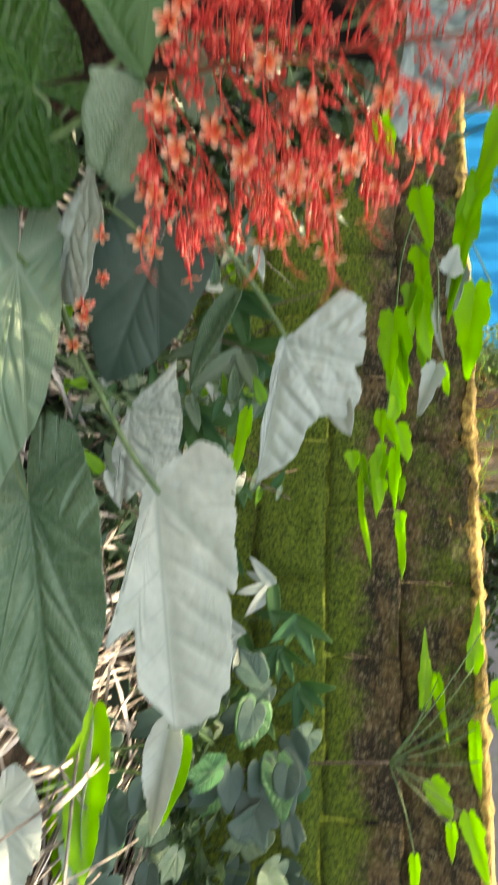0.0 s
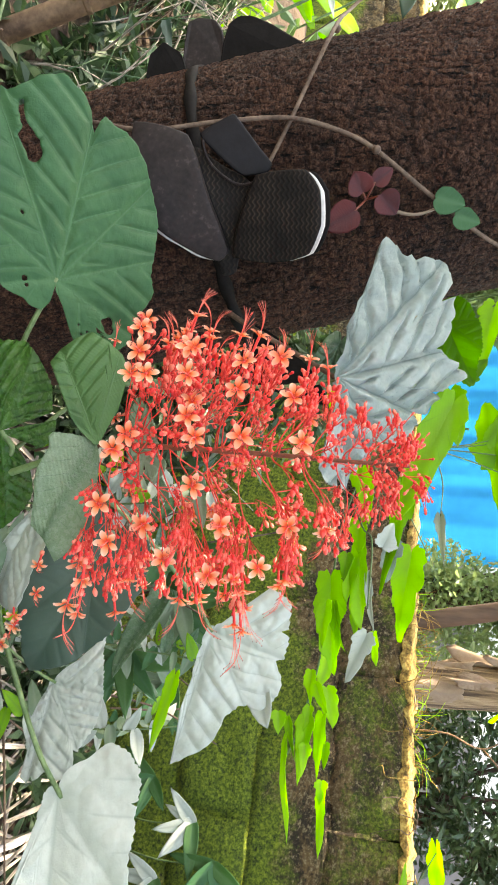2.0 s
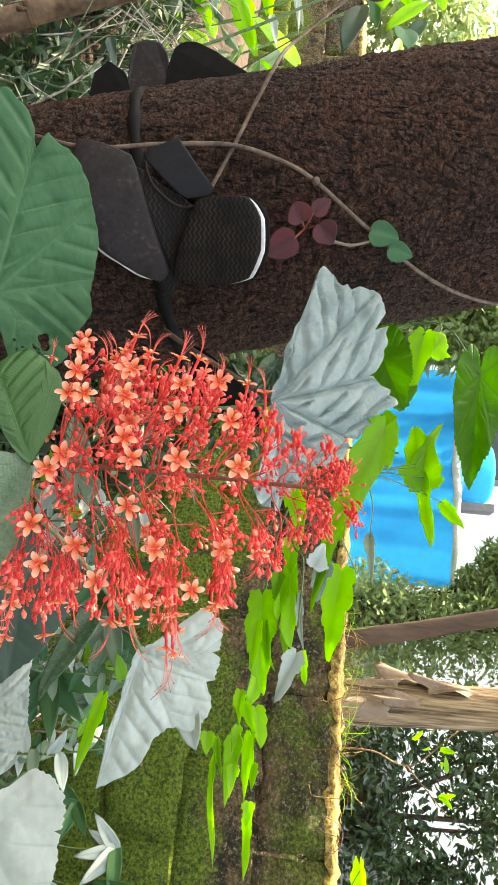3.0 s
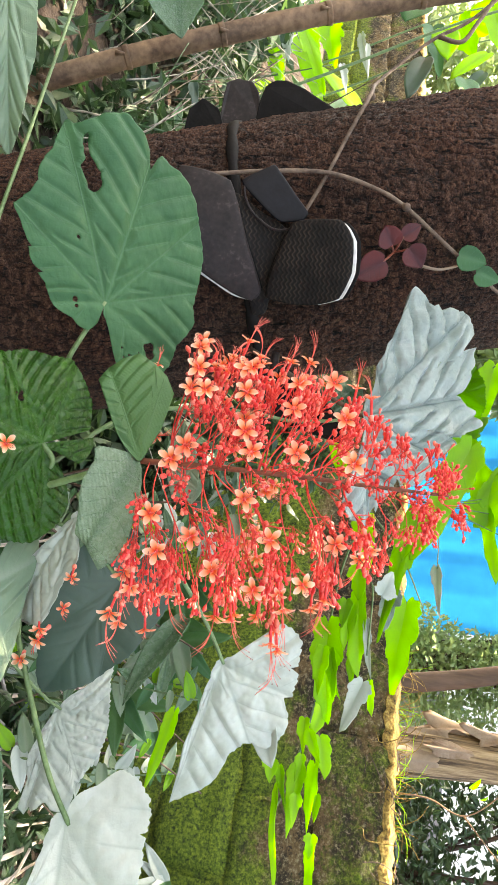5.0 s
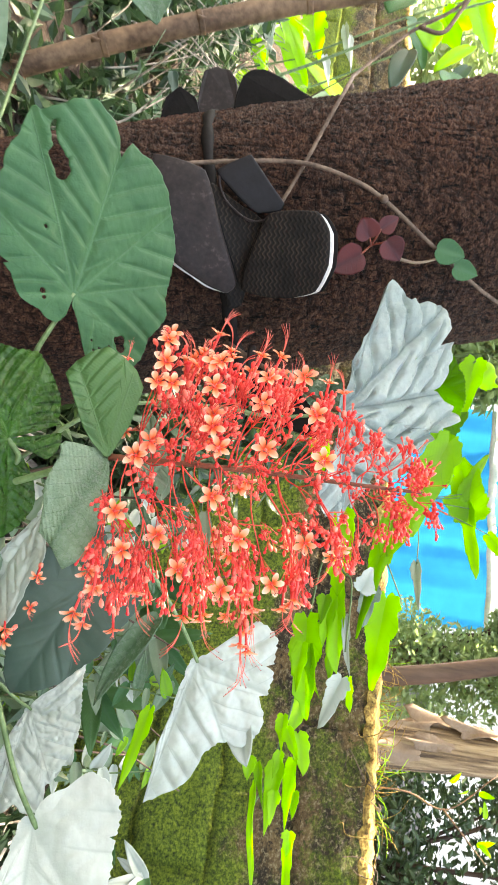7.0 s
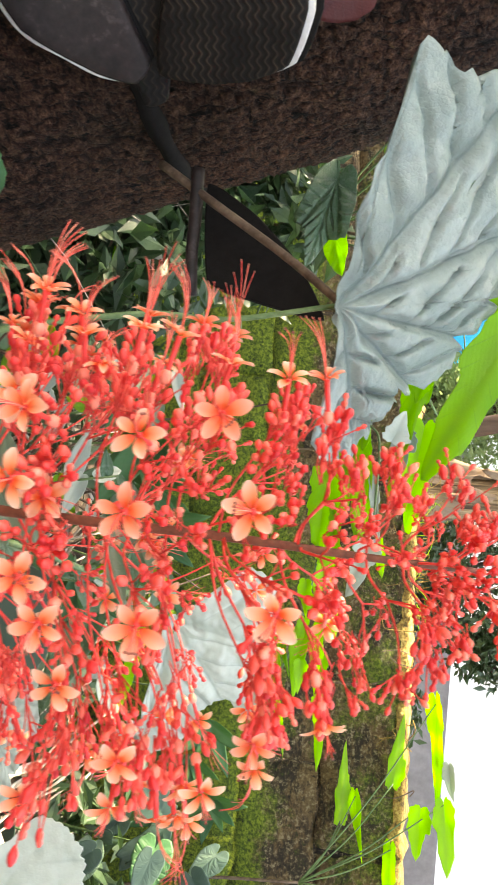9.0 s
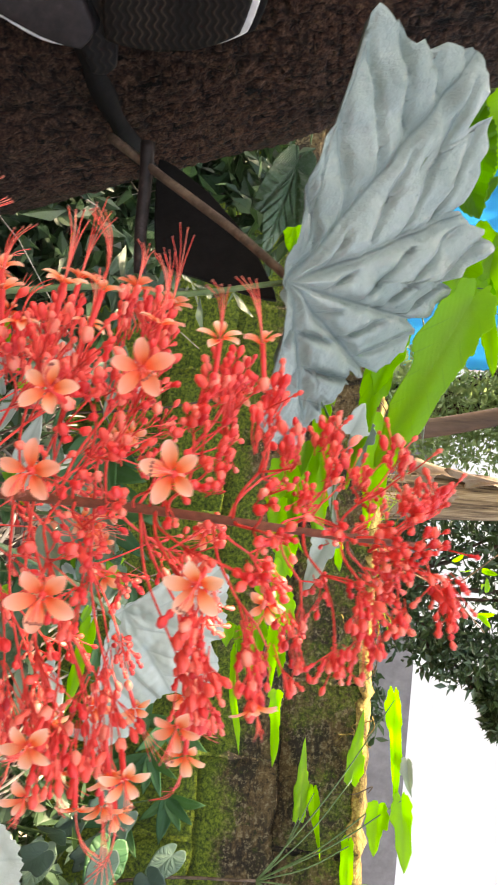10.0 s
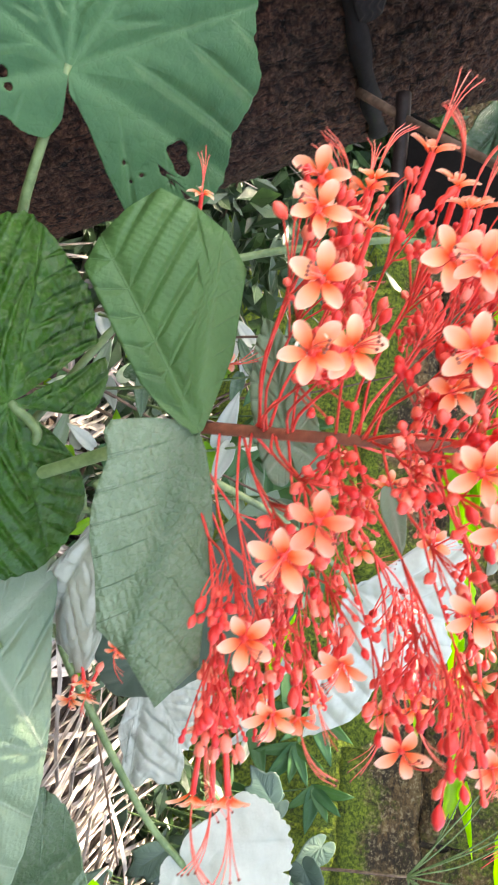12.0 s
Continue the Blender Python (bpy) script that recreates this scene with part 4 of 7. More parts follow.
def build_drum():
    """Blue water drum on a concrete stand, beyond the tarpaulin."""
    st = thing("concrete_stand", (-1.5, 5.0, 0.5), "grey concrete stand with a post beyond the tarpaulin", "stand")
    bm = bmesh.new()
    box(bm, (-1.84, 4.72, 0.45), (-1.20, 5.3, 1.6))
    part("base", bm, PLINTH, st, smooth=False)
    bm = bmesh.new()
    box(bm, (-1.262, 4.86, 1.6), (-1.205, 4.98, 2.34))
    part("post", bm, PLINTH, st, smooth=False)
    d = thing("water_drum", (-1.52, 5.0, 1.6), "blue plastic water drum with a pale cyan band", "drum")
    def turned(profile, name, material, label=""):
        bm = bmesh.new()
        n = 32
        rings = [[bm.verts.new((-1.52 + r * math.cos(2 * math.pi * k / n), 5.0 + r * math.sin(2 * math.pi * k / n), z)) for k in range(n)] for r, z in profile]
        for a, b in zip(rings, rings[1:]):
            for k in range(n):
                bm.faces.new((a[k], a[(k + 1) % n], b[(k + 1) % n], b[k]))
        for ring in (rings[0][::-1], rings[-1]):
            bm.faces.new(ring)
        return part(name, bm, material, d, label)
    turned([(0.20, 1.6), (0.225, 1.62), (0.232, 1.9), (0.24, 1.92), (0.232, 1.94), (0.232, 2.12)], "body", TARP_PALE, "pale cyan plastic lower half")
    turned([(0.236, 2.12), (0.244, 2.15), (0.236, 2.18), (0.232, 2.30), (0.21, 2.33)], "cover", TARP, "blue plastic cover")


build_drum()


def leaf_cloud(name, parent, clumps, count, size, material, seed, label=""):
    """Many small bent leaves in clumps, as one mesh."""
    rnd = random.Random(seed)
    verts, faces = [], []
    for _ in range(count):
        c, r = rnd.choice(clumps)
        d = Vector((rnd.gauss(0, 1), rnd.gauss(0, 1), rnd.gauss(0, 1))).normalized() * rnd.random() ** 0.45
        p = Vector(c) + Vector((d.x * r[0], d.y * r[1], d.z * r[2]))
        x = Vector((rnd.gauss(0, 1), rnd.gauss(0, 1), rnd.gauss(-0.4, 0.7))).normalized()
        y = x.orthogonal().normalized()
        y.rotate(Matrix.Rotation(rnd.uniform(0, 6.28), 3, x))
        z = x.cross(y)
        s = size * rnd.uniform(0.6, 1.3)
        k = len(verts)
        verts += [p, p + x * s * 0.45 + y * s * 0.22 + z * s * 0.06, p + x * s, p + x * s * 0.45 - y * s * 0.22 + z * s * 0.06, p + x * s * 0.5 - z * s * 0.02]
        faces += [(k, k + 4, k + 1), (k + 1, k + 4, k + 2), (k + 2, k + 4, k + 3), (k + 3, k + 4, k)]
    me = bpy.data.meshes.new(name)
    me.from_pydata(verts, [], faces)
    me.materials.append(material)
    ob = new(name, me)
    ob.parent = parent
    ob.matrix_parent_inverse = parent.matrix_world.inverted()
    return tagged(ob, label)


def build_bush(place, clumps, count, size, seed, label, material):
    b = thing("bush", place, label, "bush", "bushes beyond the wall")
    base = Vector(place)
    rnd = random.Random(seed)
    bm = bmesh.new()
    tube(bm, smooth_path([base, base + Vector((0.03, 0, 0.35)), base + Vector((-0.02, 0.02, 0.8))]), 0.035, 0.018, 8)
    part("trunk", bm, WOOD, b)
    for c, r in clumps:
        bm = bmesh.new()
        tip = Vector(c)
        mid = Vector((0.75 * base.x + 0.25 * tip.x + rnd.uniform(-0.05, 0.05), 0.5 * (base.y + tip.y), 0.5 * (base.z + tip.z) + 0.17))
        tube(bm, smooth_path([base + Vector((0, 0, 0.35)), mid, tip]), 0.016, 0.005, 6)
        part("limb", bm, WOOD, b)
    leaf_cloud("crown", b, clumps, count, size, material, seed)


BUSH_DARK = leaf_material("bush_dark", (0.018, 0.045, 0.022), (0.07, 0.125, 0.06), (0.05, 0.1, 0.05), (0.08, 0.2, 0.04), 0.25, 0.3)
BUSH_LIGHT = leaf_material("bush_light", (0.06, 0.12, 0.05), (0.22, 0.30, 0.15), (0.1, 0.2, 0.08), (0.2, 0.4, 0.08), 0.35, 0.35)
# paler copy of the light bush leaf, with sunlight put into its colour
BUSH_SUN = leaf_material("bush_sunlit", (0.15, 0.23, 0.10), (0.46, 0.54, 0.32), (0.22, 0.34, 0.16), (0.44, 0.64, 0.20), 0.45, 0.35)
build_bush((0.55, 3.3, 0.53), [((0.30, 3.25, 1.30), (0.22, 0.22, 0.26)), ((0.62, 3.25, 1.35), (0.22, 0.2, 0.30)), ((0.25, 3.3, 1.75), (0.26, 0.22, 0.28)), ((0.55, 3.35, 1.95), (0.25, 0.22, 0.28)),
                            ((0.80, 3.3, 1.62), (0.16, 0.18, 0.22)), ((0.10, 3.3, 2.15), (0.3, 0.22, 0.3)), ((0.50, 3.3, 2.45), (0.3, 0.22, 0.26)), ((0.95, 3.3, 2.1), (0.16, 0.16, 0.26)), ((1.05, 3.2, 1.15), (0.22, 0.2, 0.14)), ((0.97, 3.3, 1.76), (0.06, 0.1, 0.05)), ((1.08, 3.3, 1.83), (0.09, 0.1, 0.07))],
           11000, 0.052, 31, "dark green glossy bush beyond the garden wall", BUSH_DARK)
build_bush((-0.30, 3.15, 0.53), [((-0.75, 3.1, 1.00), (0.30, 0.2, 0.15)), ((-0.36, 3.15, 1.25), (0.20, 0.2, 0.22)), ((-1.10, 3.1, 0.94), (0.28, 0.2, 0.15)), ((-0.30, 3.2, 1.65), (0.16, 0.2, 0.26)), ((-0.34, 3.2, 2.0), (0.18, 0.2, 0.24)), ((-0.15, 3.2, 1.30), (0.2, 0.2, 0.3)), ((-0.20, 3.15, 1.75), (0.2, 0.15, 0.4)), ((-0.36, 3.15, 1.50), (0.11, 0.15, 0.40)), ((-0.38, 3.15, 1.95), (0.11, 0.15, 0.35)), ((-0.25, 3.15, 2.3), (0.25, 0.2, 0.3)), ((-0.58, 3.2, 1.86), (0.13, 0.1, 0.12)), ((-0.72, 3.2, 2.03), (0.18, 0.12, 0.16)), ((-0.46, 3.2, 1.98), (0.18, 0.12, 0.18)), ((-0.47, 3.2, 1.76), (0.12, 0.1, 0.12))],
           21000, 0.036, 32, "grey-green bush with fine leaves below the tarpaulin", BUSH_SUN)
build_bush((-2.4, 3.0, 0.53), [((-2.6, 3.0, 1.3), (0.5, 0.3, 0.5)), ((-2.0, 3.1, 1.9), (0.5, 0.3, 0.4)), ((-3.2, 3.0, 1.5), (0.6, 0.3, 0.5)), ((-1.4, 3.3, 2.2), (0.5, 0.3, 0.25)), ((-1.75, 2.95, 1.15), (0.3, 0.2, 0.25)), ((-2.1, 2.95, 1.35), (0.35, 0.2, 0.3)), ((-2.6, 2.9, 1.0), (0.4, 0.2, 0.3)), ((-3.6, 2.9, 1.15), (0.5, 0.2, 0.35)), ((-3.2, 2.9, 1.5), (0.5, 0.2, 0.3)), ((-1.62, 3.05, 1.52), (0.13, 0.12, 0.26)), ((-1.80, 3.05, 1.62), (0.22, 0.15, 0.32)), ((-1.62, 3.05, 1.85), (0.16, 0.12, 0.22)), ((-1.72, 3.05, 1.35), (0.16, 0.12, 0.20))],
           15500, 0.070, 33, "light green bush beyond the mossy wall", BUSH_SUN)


def build_banana():
    b = thing("banana_plant", (0.03, 2.6, 0.5), "banana stem wrapped in dry brown sheaths", "banana plant")
    bm = bmesh.new()
    tube(bm, smooth_path([(0.06, 2.6, 0.5), (0.045, 2.6, 1.0), (0.02, 2.6, 1.5), (-0.02, 2.6, 2.4)], 8), 0.085, 0.07, 20)
    part("stem", bm, BANANA, b)
    rnd = random.Random(5)
    for k in range(12):
        z = 1.04 + 0.10 * k
        a = rnd.uniform(-2.9, -0.2)
        base = Vector((0.045 - 0.04 * (z - 1.0), 2.6, z)) + 0.085 * Vector((math.cos(a), math.sin(a), 0))
        out = Vector((math.cos(a), math.sin(a), rnd.uniform(-0.5, 0.9))).normalized()
        up = rnd.choice((-1, 1)) * rnd.uniform(0.16, 0.30)
        ob = blade(b, "lobed" if k % 2 else "ovate", LEAF_DRY, base, base + out * rnd.uniform(0.0, 0.035) + Vector((0, 0, up)), (math.cos(a), math.sin(a), 0.1), rnd.uniform(0.05, 0.09), fold=-30, wave=0.12, bow=0.05, seed=300 + k, rings=12, spokes=48, tears=7)
        ob.name = "sheath"
    p = thing("wooden_pole", (-0.05, 2.62, 0.5), "leaning brown wooden pole beyond the wall", "pole")
    bm = bmesh.new()
    tube(bm, smooth_path([(-0.03, 2.62, 0.5), (-0.176, 2.6, 1.107), (-0.225, 2.6, 1.33), (-0.281, 2.6, 1.548), (-0.42, 2.6, 2.1)], 8), 0.036, 0.030, 12)
    part("shaft", bm, WOOD, p)


build_banana()


# ---- the flowering shrub ----
shrub = thing("pagoda_flower_shrub", (-0.15, 0.45, 0.28), "flowering shrub with big heart-shaped leaves and a red flower spike", "shrub")
AXIS = [(-0.13, 0.46, 0.27), (-0.155, 0.435, 0.42), (-0.172, 0.420, 0.538), (-0.208, 0.395, 0.652), (-0.207, 0.386, 0.70), (-0.206, 0.381, 0.765), (-0.204, 0.376, 0.815), (-0.203, 0.373, 0.852)]


def axis_at(z):
    zs = [p[2] for p in AXIS]
    return Vector((float(np.interp(z, zs, [p[0] for p in AXIS])), float(np.interp(z, zs, [p[1] for p in AXIS])), z))


stalk(shrub, AXIS[:4], 0.0028, 0.0024, STEM_GREEN, "stem", 10)
stalk(shrub, AXIS[3:], 0.0022, 0.0010, STEM_BROWN, "flower_axis", 9)


def flower_mesh(petal=0.0068, spread=1.25, stamen=0.030, seed=0):
    """An open flower along +z: red tube, five petals, long curved stamens."""
    rnd = random.Random(seed)
    bm = bmesh.new()
    lay = bm.verts.layers.float.new("out")
    tube_len = 0.0125
    tube(bm, [Vector((0, 0, 0)), Vector((0, 0, 0.003)), Vector((0, 0, 0.006)), Vector((0, 0, tube_len))], 0.0007, 0.0009, 6, mat=1)
    bmesh.ops.create_icosphere(bm, subdivisions=1, radius=0.0019, matrix=Matrix.Translation((0, 0, 0.0006)) @ Matrix.Diagonal((1, 1, 1.5, 1)))
    for f in bm.faces:
        f.material_index = 1
    for k in range(5):
        a = 2 * math.pi * k / 5 + rnd.uniform(-0.12, 0.12)
        s, up, size = spread + rnd.uniform(-0.2, 0.2), rnd.uniform(-0.0006, 0.0006), petal * rnd.uniform(0.9, 1.08)
        rows = []
        for i in range(6):
            t = i / 5
            w = size * 0.31 * (math.sin(math.pi * (0.08 + 0.80 * t)) ** 0.7) * (0.60 + 0.5 * t)
            rad, h = 0.0009 + size * t * math.sin(s * (0.75 + 0.25 * t)), tube_len + size * t * math.cos(s * (0.75 + 0.25 * t)) + up
            row = []
            for j in (-1, -0.5, 0, 0.5, 1):
                x, y, z = rad - 0.12 * abs(j) ** 2 * size * t, j * w, h + 0.0007 * abs(j) - 0.0004 * t
                v = bm.verts.new((x * math.cos(a) - y * math.sin(a), x * math.sin(a) + y * math.cos(a), z))
                v[lay] = t
                row.append(v)
            rows.append(row)
        for p, q in zip(rows, rows[1:]):
            for j in range(4):
                bm.faces.new((p[j], p[j + 1], q[j + 1], q[j]))
    side = rnd.uniform(0, 6.28)
    for k in range(4):
        a = side + (k - 1.5) * 0.22
        d = Vector((math.cos(a), math.sin(a), 0))
        ln = stamen * rnd.uniform(0.85, 1.1)
        path = smooth_path([Vector((0, 0, tube_len * 0.8)), Vector((0, 0, tube_len + ln * 0.34)) + d * ln * 0.05, Vector((0, 0, tube_len + ln * 0.66)) + d * ln * 0.20, Vector((0, 0, tube_len + ln * 0.86)) + d * ln * 0.46], 3)
        tube(bm, path, 0.00018, 0.00013, 4, mat=1)
        bmesh.ops.create_icosphere(bm, subdivisions=1, radius=0.00042, matrix=Matrix.Translation(path[-1]))
    for f in bm.faces:
        if len(f.verts) == 3 and f.material_index == 0:
            f.material_index = 2
    me = bpy.data.meshes.new("flower")
    bm.to_mesh(me)
    bm.free()
    for m in (PETAL, BUD_RED, STEM_MAROON):
        me.materials.append(m)
    me.shade_smooth()
    return me


FLOWERS = [flower_mesh(seed=s, petal=p, stamen=t) for s, p, t in ((1, 0.0066, 0.026), (2, 0.0062, 0.022), (3, 0.0069, 0.028), (4, 0.0058, 0.020), (5, 0.0064, 0.010))]
FRONT_FLOWERS = [flower_mesh(seed=s, petal=p, stamen=t) for s, p, t in ((11, 0.0068, 0.009), (12, 0.0064, 0.012), (13, 0.0070, 0.008), (14, 0.0062, 0.010))]
small = [flower_mesh(seed=s, petal=0.0048, stamen=0.016, spread=1.5) for s in (6, 7)]


def add_flower(parent, place, way, mesh, rnd, name="flower"):
    ob = new(name, mesh)
    q = Vector(way).to_track_quat("Z", "Y")
    ob.matrix_world = Matrix.Translation(place) @ q.to_matrix().to_4x4() @ Matrix.Rotation(rnd.uniform(0, 6.28), 4, "Z")
    if parent is not None:
        ob.parent = parent
        ob.matrix_parent_inverse = parent.matrix_world.inverted()
    return ob


def add_bud(bm, place, way, size):
    """A small club-shaped bud on its calyx."""
    way = way.normalized()
    old = noise.noise(place * 900)
    pts = [place - way * size * 0.7, place - way * size * 0.2, place + way * size * 0.35, place + way * size * 0.95, place + way * size * 1.5]
    rad = (0.13, 0.45, 0.66, 0.57, 0.20) if old > 0.08 else (0.13, 0.42, 0.26, 0.56, 0.28)
    x = way.orthogonal().normalized()
    y = way.cross(x)
    rings = [[bm.verts.new(p + size * r * (math.cos(a) * x + math.sin(a) * y)) for a in (0, 1.05, 2.09, 3.14, 4.19, 5.24)] for p, r in zip(pts, rad)]
    for a, b in zip(rings, rings[1:]):
        for k in range(6):
            bm.faces.new((a[k], a[(k + 1) % 6], b[(k + 1) % 6], b[k]))
    bm.faces.new(rings[-1])


def build_branch(z, azimuth, reach, open_share, rnd, size=1.0):
    """One side branch of the spike: a forked stalk that ends in fans of slender tubes."""
    start = axis_at(max(0.650, z - 0.34 * reach))
    out = Vector((math.cos(azimuth), math.sin(azimuth), 0.0))
    side = Vector((-out.y, out.x, 0))
    up = Vector((0, 0, 1))
    stems, buds = bmesh.new(), bmesh.new()
    fork = start + out * reach * 0.40 + up * (z - start.z) * 0.5
    tube(stems, smooth_path([start, (start + fork) / 2 - up * 0.002, fork], 3), 0.00055 * size, 0.00045 * size, 6)
    tips = []
    fans = 4 if reach > 0.06 else 3
    for k in range(fans):
        s = (k - (fans - 1) / 2) / max(1, (fans - 1) / 2)
        far = rnd.uniform(0.10, 0.46)
        second = fork + out * reach * far + side * s * reach * 0.20 + up * (rnd.uniform(-0.006, 0.008) + 0.10 * reach)
        tube(stems, smooth_path([fork, (fork + second) / 2 + up * 0.001, second], 3), 0.0004 * size, 0.00034 * size, 5)
        for j in range(rnd.randint(7, 10) if reach > 0.06 else rnd.randint(5, 7)):
            way = (out * rnd.uniform(0.75, 1.0) + side * (s * 0.28 + rnd.gauss(0, 0.26)) + up * rnd.gauss(0.10, 0.20)).normalized()
            ln = reach * rnd.uniform(0.06, 0.24)
            base = second + Vector((rnd.uniform(-1, 1), rnd.uniform(-1, 1), rnd.uniform(-1, 1))) * 0.0025
            tip = base + way * ln
            bend = (base + tip) / 2 + up * rnd.uniform(-0.001, 0.002)
            tube(stems, [base, bend, tip], 0.00025 * size, 0.00022 * size, 4)
            tips.append((tip, way))
            if rnd.random() < 0.6:
                w2 = (way + side * rnd.uniform(-0.9, 0.9) + up * rnd.uniform(-0.7, 0.7)).normalized()
                t2 = bend + w2 * rnd.uniform(0.005, 0.010)
                tube(stems, [bend, t2], 0.00028 * size, 0.00024 * size, 4)
                add_bud(buds, t2, w2, rnd.uniform(0.0015, 0.0024) * size)
    flowers = []
    for tip, way in tips:
        if rnd.random() < open_share:
            flowers.append((tip, (way * 0.6 + out * 0.8 + up * 0.1).normalized()))
        else:
            add_bud(buds, tip, way, rnd.uniform(0.0016, 0.0028) * size)
    b = part("branch", stems, STEM_RED, shrub, "thin red flower stalks")
    tagged(part("bud_spray", buds, BUD_RED, b, "small red club-shaped buds"), kind="stuff")
    for p, w in flowers:
        add_flower(b, p, w, rnd.choice(FLOWERS if rnd.random() < 0.7 else small), rnd)
    return b


def build_head(place, face, rnd, blossoms=None):
    """An open flower with the buds and spent calyxes that crowd round its foot."""
    foot = place - face * 0.0135
    a = axis_at(max(0.655, place.z - 0.022))
    out = (foot - a)
    knot = a + out * 0.72 + Vector((0, 0, -0.002))
    stems, buds = bmesh.new(), bmesh.new()
    tube(stems, smooth_path([a, a + out * 0.38 + Vector((0, 0, -0.004)), knot], 3), 0.00048, 0.00036, 5)
    tube(stems, smooth_path([knot, (knot + foot) / 2, foot], 3), 0.00034, 0.00026, 5)
    side = face.cross(Vector((0, 0, 1))).normalized()
    up = side.cross(face)
    for k in range(rnd.randint(7, 10)):
        turn = 2.4 * k + rnd.uniform(-0.4, 0.4)
        wide = rnd.uniform(0.003, 0.011)
        tip = foot + (side * math.cos(turn) + up * math.sin(turn) * 0.7) * wide + face * rnd.uniform(-0.013, 0.006)
        way = (face * rnd.uniform(0.3, 0.9) + out.normalized() * 0.3 + (side * math.cos(turn) + up * math.sin(turn)) * rnd.uniform(0.3, 0.8)).normalized()
        root = knot + (foot - knot) * rnd.uniform(0.0, 0.5)
        tube(stems, [root, (root + tip) / 2 - way * 0.001, tip], 0.00026, 0.00022, 4)
        add_bud(buds, tip, way, rnd.uniform(0.0016, 0.0027))
    b = part("branch", stems, STEM_RED, shrub, "thin red flower stalks")
    tagged(part("bud_spray", buds, BUD_RED, b, "small red club-shaped buds"), kind="stuff")
    add_flower(b, foot, face, rnd.choice(blossoms or FRONT_FLOWERS), rnd)


def build_spike():
    rnd = random.Random(11)
    tiers = [(0.702, 0.096, 0.13), (0.732, 0.097, 0.13), (0.761, 0.092, 0.10), (0.787, 0.078, 0.07), (0.808, 0.062, 0.03), (0.825, 0.047, 0.0), (0.839, 0.034, 0.0), (0.850, 0.021, 0.0)]
    for i, (z, reach, most) in enumerate(tiers):
        n = 6 if i < 4 else 5
        for k in range(n):
            a = math.pi + 2 * math.pi * k / n + (0.0, 0.35, -0.25)[i % 3] + rnd.uniform(-0.15, 0.15)
            share = most * (0.1 if math.sin(a) < -0.5 else 1.0)
            build_branch(z + rnd.uniform(-0.004, 0.004), a, reach * (1 - 0.27 * max(0.0, -math.cos(a)) - 0.34 * max(0.0, -math.sin(a)) ** 2) * rnd.uniform(0.94, 1.06), share, rnd, 1.0 if i < 5 else 0.85)
    for a in (-0.55, 0.05, 0.6):
        build_branch(0.676, a, 0.094, 0.14, rnd)
    # flower heads that stand out on the side towards the path
    front = [(-0.246, 0.314, 0.730), (-0.241, 0.318, 0.757), (-0.223, 0.312, 0.756), (-0.224, 0.322, 0.785), (-0.197, 0.310, 0.761), (-0.153, 0.331, 0.752),
             (-0.157, 0.340, 0.787), (-0.229, 0.310, 0.729), (-0.249, 0.321, 0.725), (-0.258, 0.319, 0.697), (-0.194, 0.310, 0.701), (-0.229, 0.312, 0.706),
             (-0.160, 0.334, 0.683), (-0.206, 0.310, 0.732), (-0.195, 0.311, 0.737), (-0.268, 0.330, 0.696), (-0.186, 0.312, 0.694), (-0.243, 0.315, 0.699), (-0.199, 0.322, 0.792),
             (-0.173, 0.328, 0.735), (-0.134, 0.340, 0.722), (-0.228, 0.310, 0.698), (-0.140, 0.338, 0.690), (-0.247, 0.324, 0.776), (-0.128, 0.350, 0.745), (-0.135, 0.352, 0.772), (-0.152, 0.345, 0.706)]
    for p in front:
        p = Vector(p)
        face = Vector((p.x + 0.205, -0.26, 0.02 + rnd.uniform(-0.05, 0.05))).normalized()
        face = (face + Vector((rnd.uniform(-0.2, 0.2), 0, rnd.uniform(-0.15, 0.15)))).normalized()
        build_head(p, face, rnd)
    # flowers at the ends of the outer branches, with long arching stamens
    for p in ((-0.279, 0.345, 0.721), (-0.274, 0.355, 0.728), (-0.270, 0.350, 0.748), (-0.268, 0.345, 0.760), (-0.258, 0.352, 0.790), (-0.266, 0.365, 0.707), (-0.262, 0.362, 0.772)):
        build_head(Vector(p), Vector((-0.85, rnd.uniform(-0.5, -0.1), rnd.uniform(0.0, 0.3))).normalized(), rnd, (FLOWERS[1], FLOWERS[3]))


build_spike()

# petioles
stalk(shrub, [(-0.330, 0.402, 0.600), (-0.290, 0.412, 0.580), (-0.240, 0.425, 0.560), (-0.165, 0.425, 0.500)], 0.0018, 0.0022, STEM_GREEN)
stalk(shrub, [(-0.213, 0.398, 0.583), (-0.200, 0.405, 0.590), (-0.180, 0.418, 0.560)], 0.0018, 0.0020, STEM_GREEN)
stalk(shrub, [(-0.211, 0.395, 0.656), (-0.209, 0.396, 0.650)], 0.0013, 0.0016, STEM_GREEN)
stalk(shrub, [(0.033, 0.515, 0.624), (-0.004, 0.502, 0.602), (-0.078, 0.490, 0.567), (-0.133, 0.480, 0.540), (-0.150, 0.440, 0.440)], 0.0019, 0.0022, STEM_GREEN)
stalk(shrub, [(-0.095, 0.601, 0.707), (-0.125, 0.570, 0.690), (-0.160, 0.510, 0.665), (-0.195, 0.430, 0.630)], 0.0016, 0.0019, STEM_GREEN)
stalk(shrub, [(-0.300, 0.500, 0.801), (-0.291, 0.500, 0.747), (-0.290, 0.490, 0.700), (-0.265, 0.460, 0.62), (-0.185, 0.425, 0.560)], 0.0014, 0.0020, STEM_GREEN)
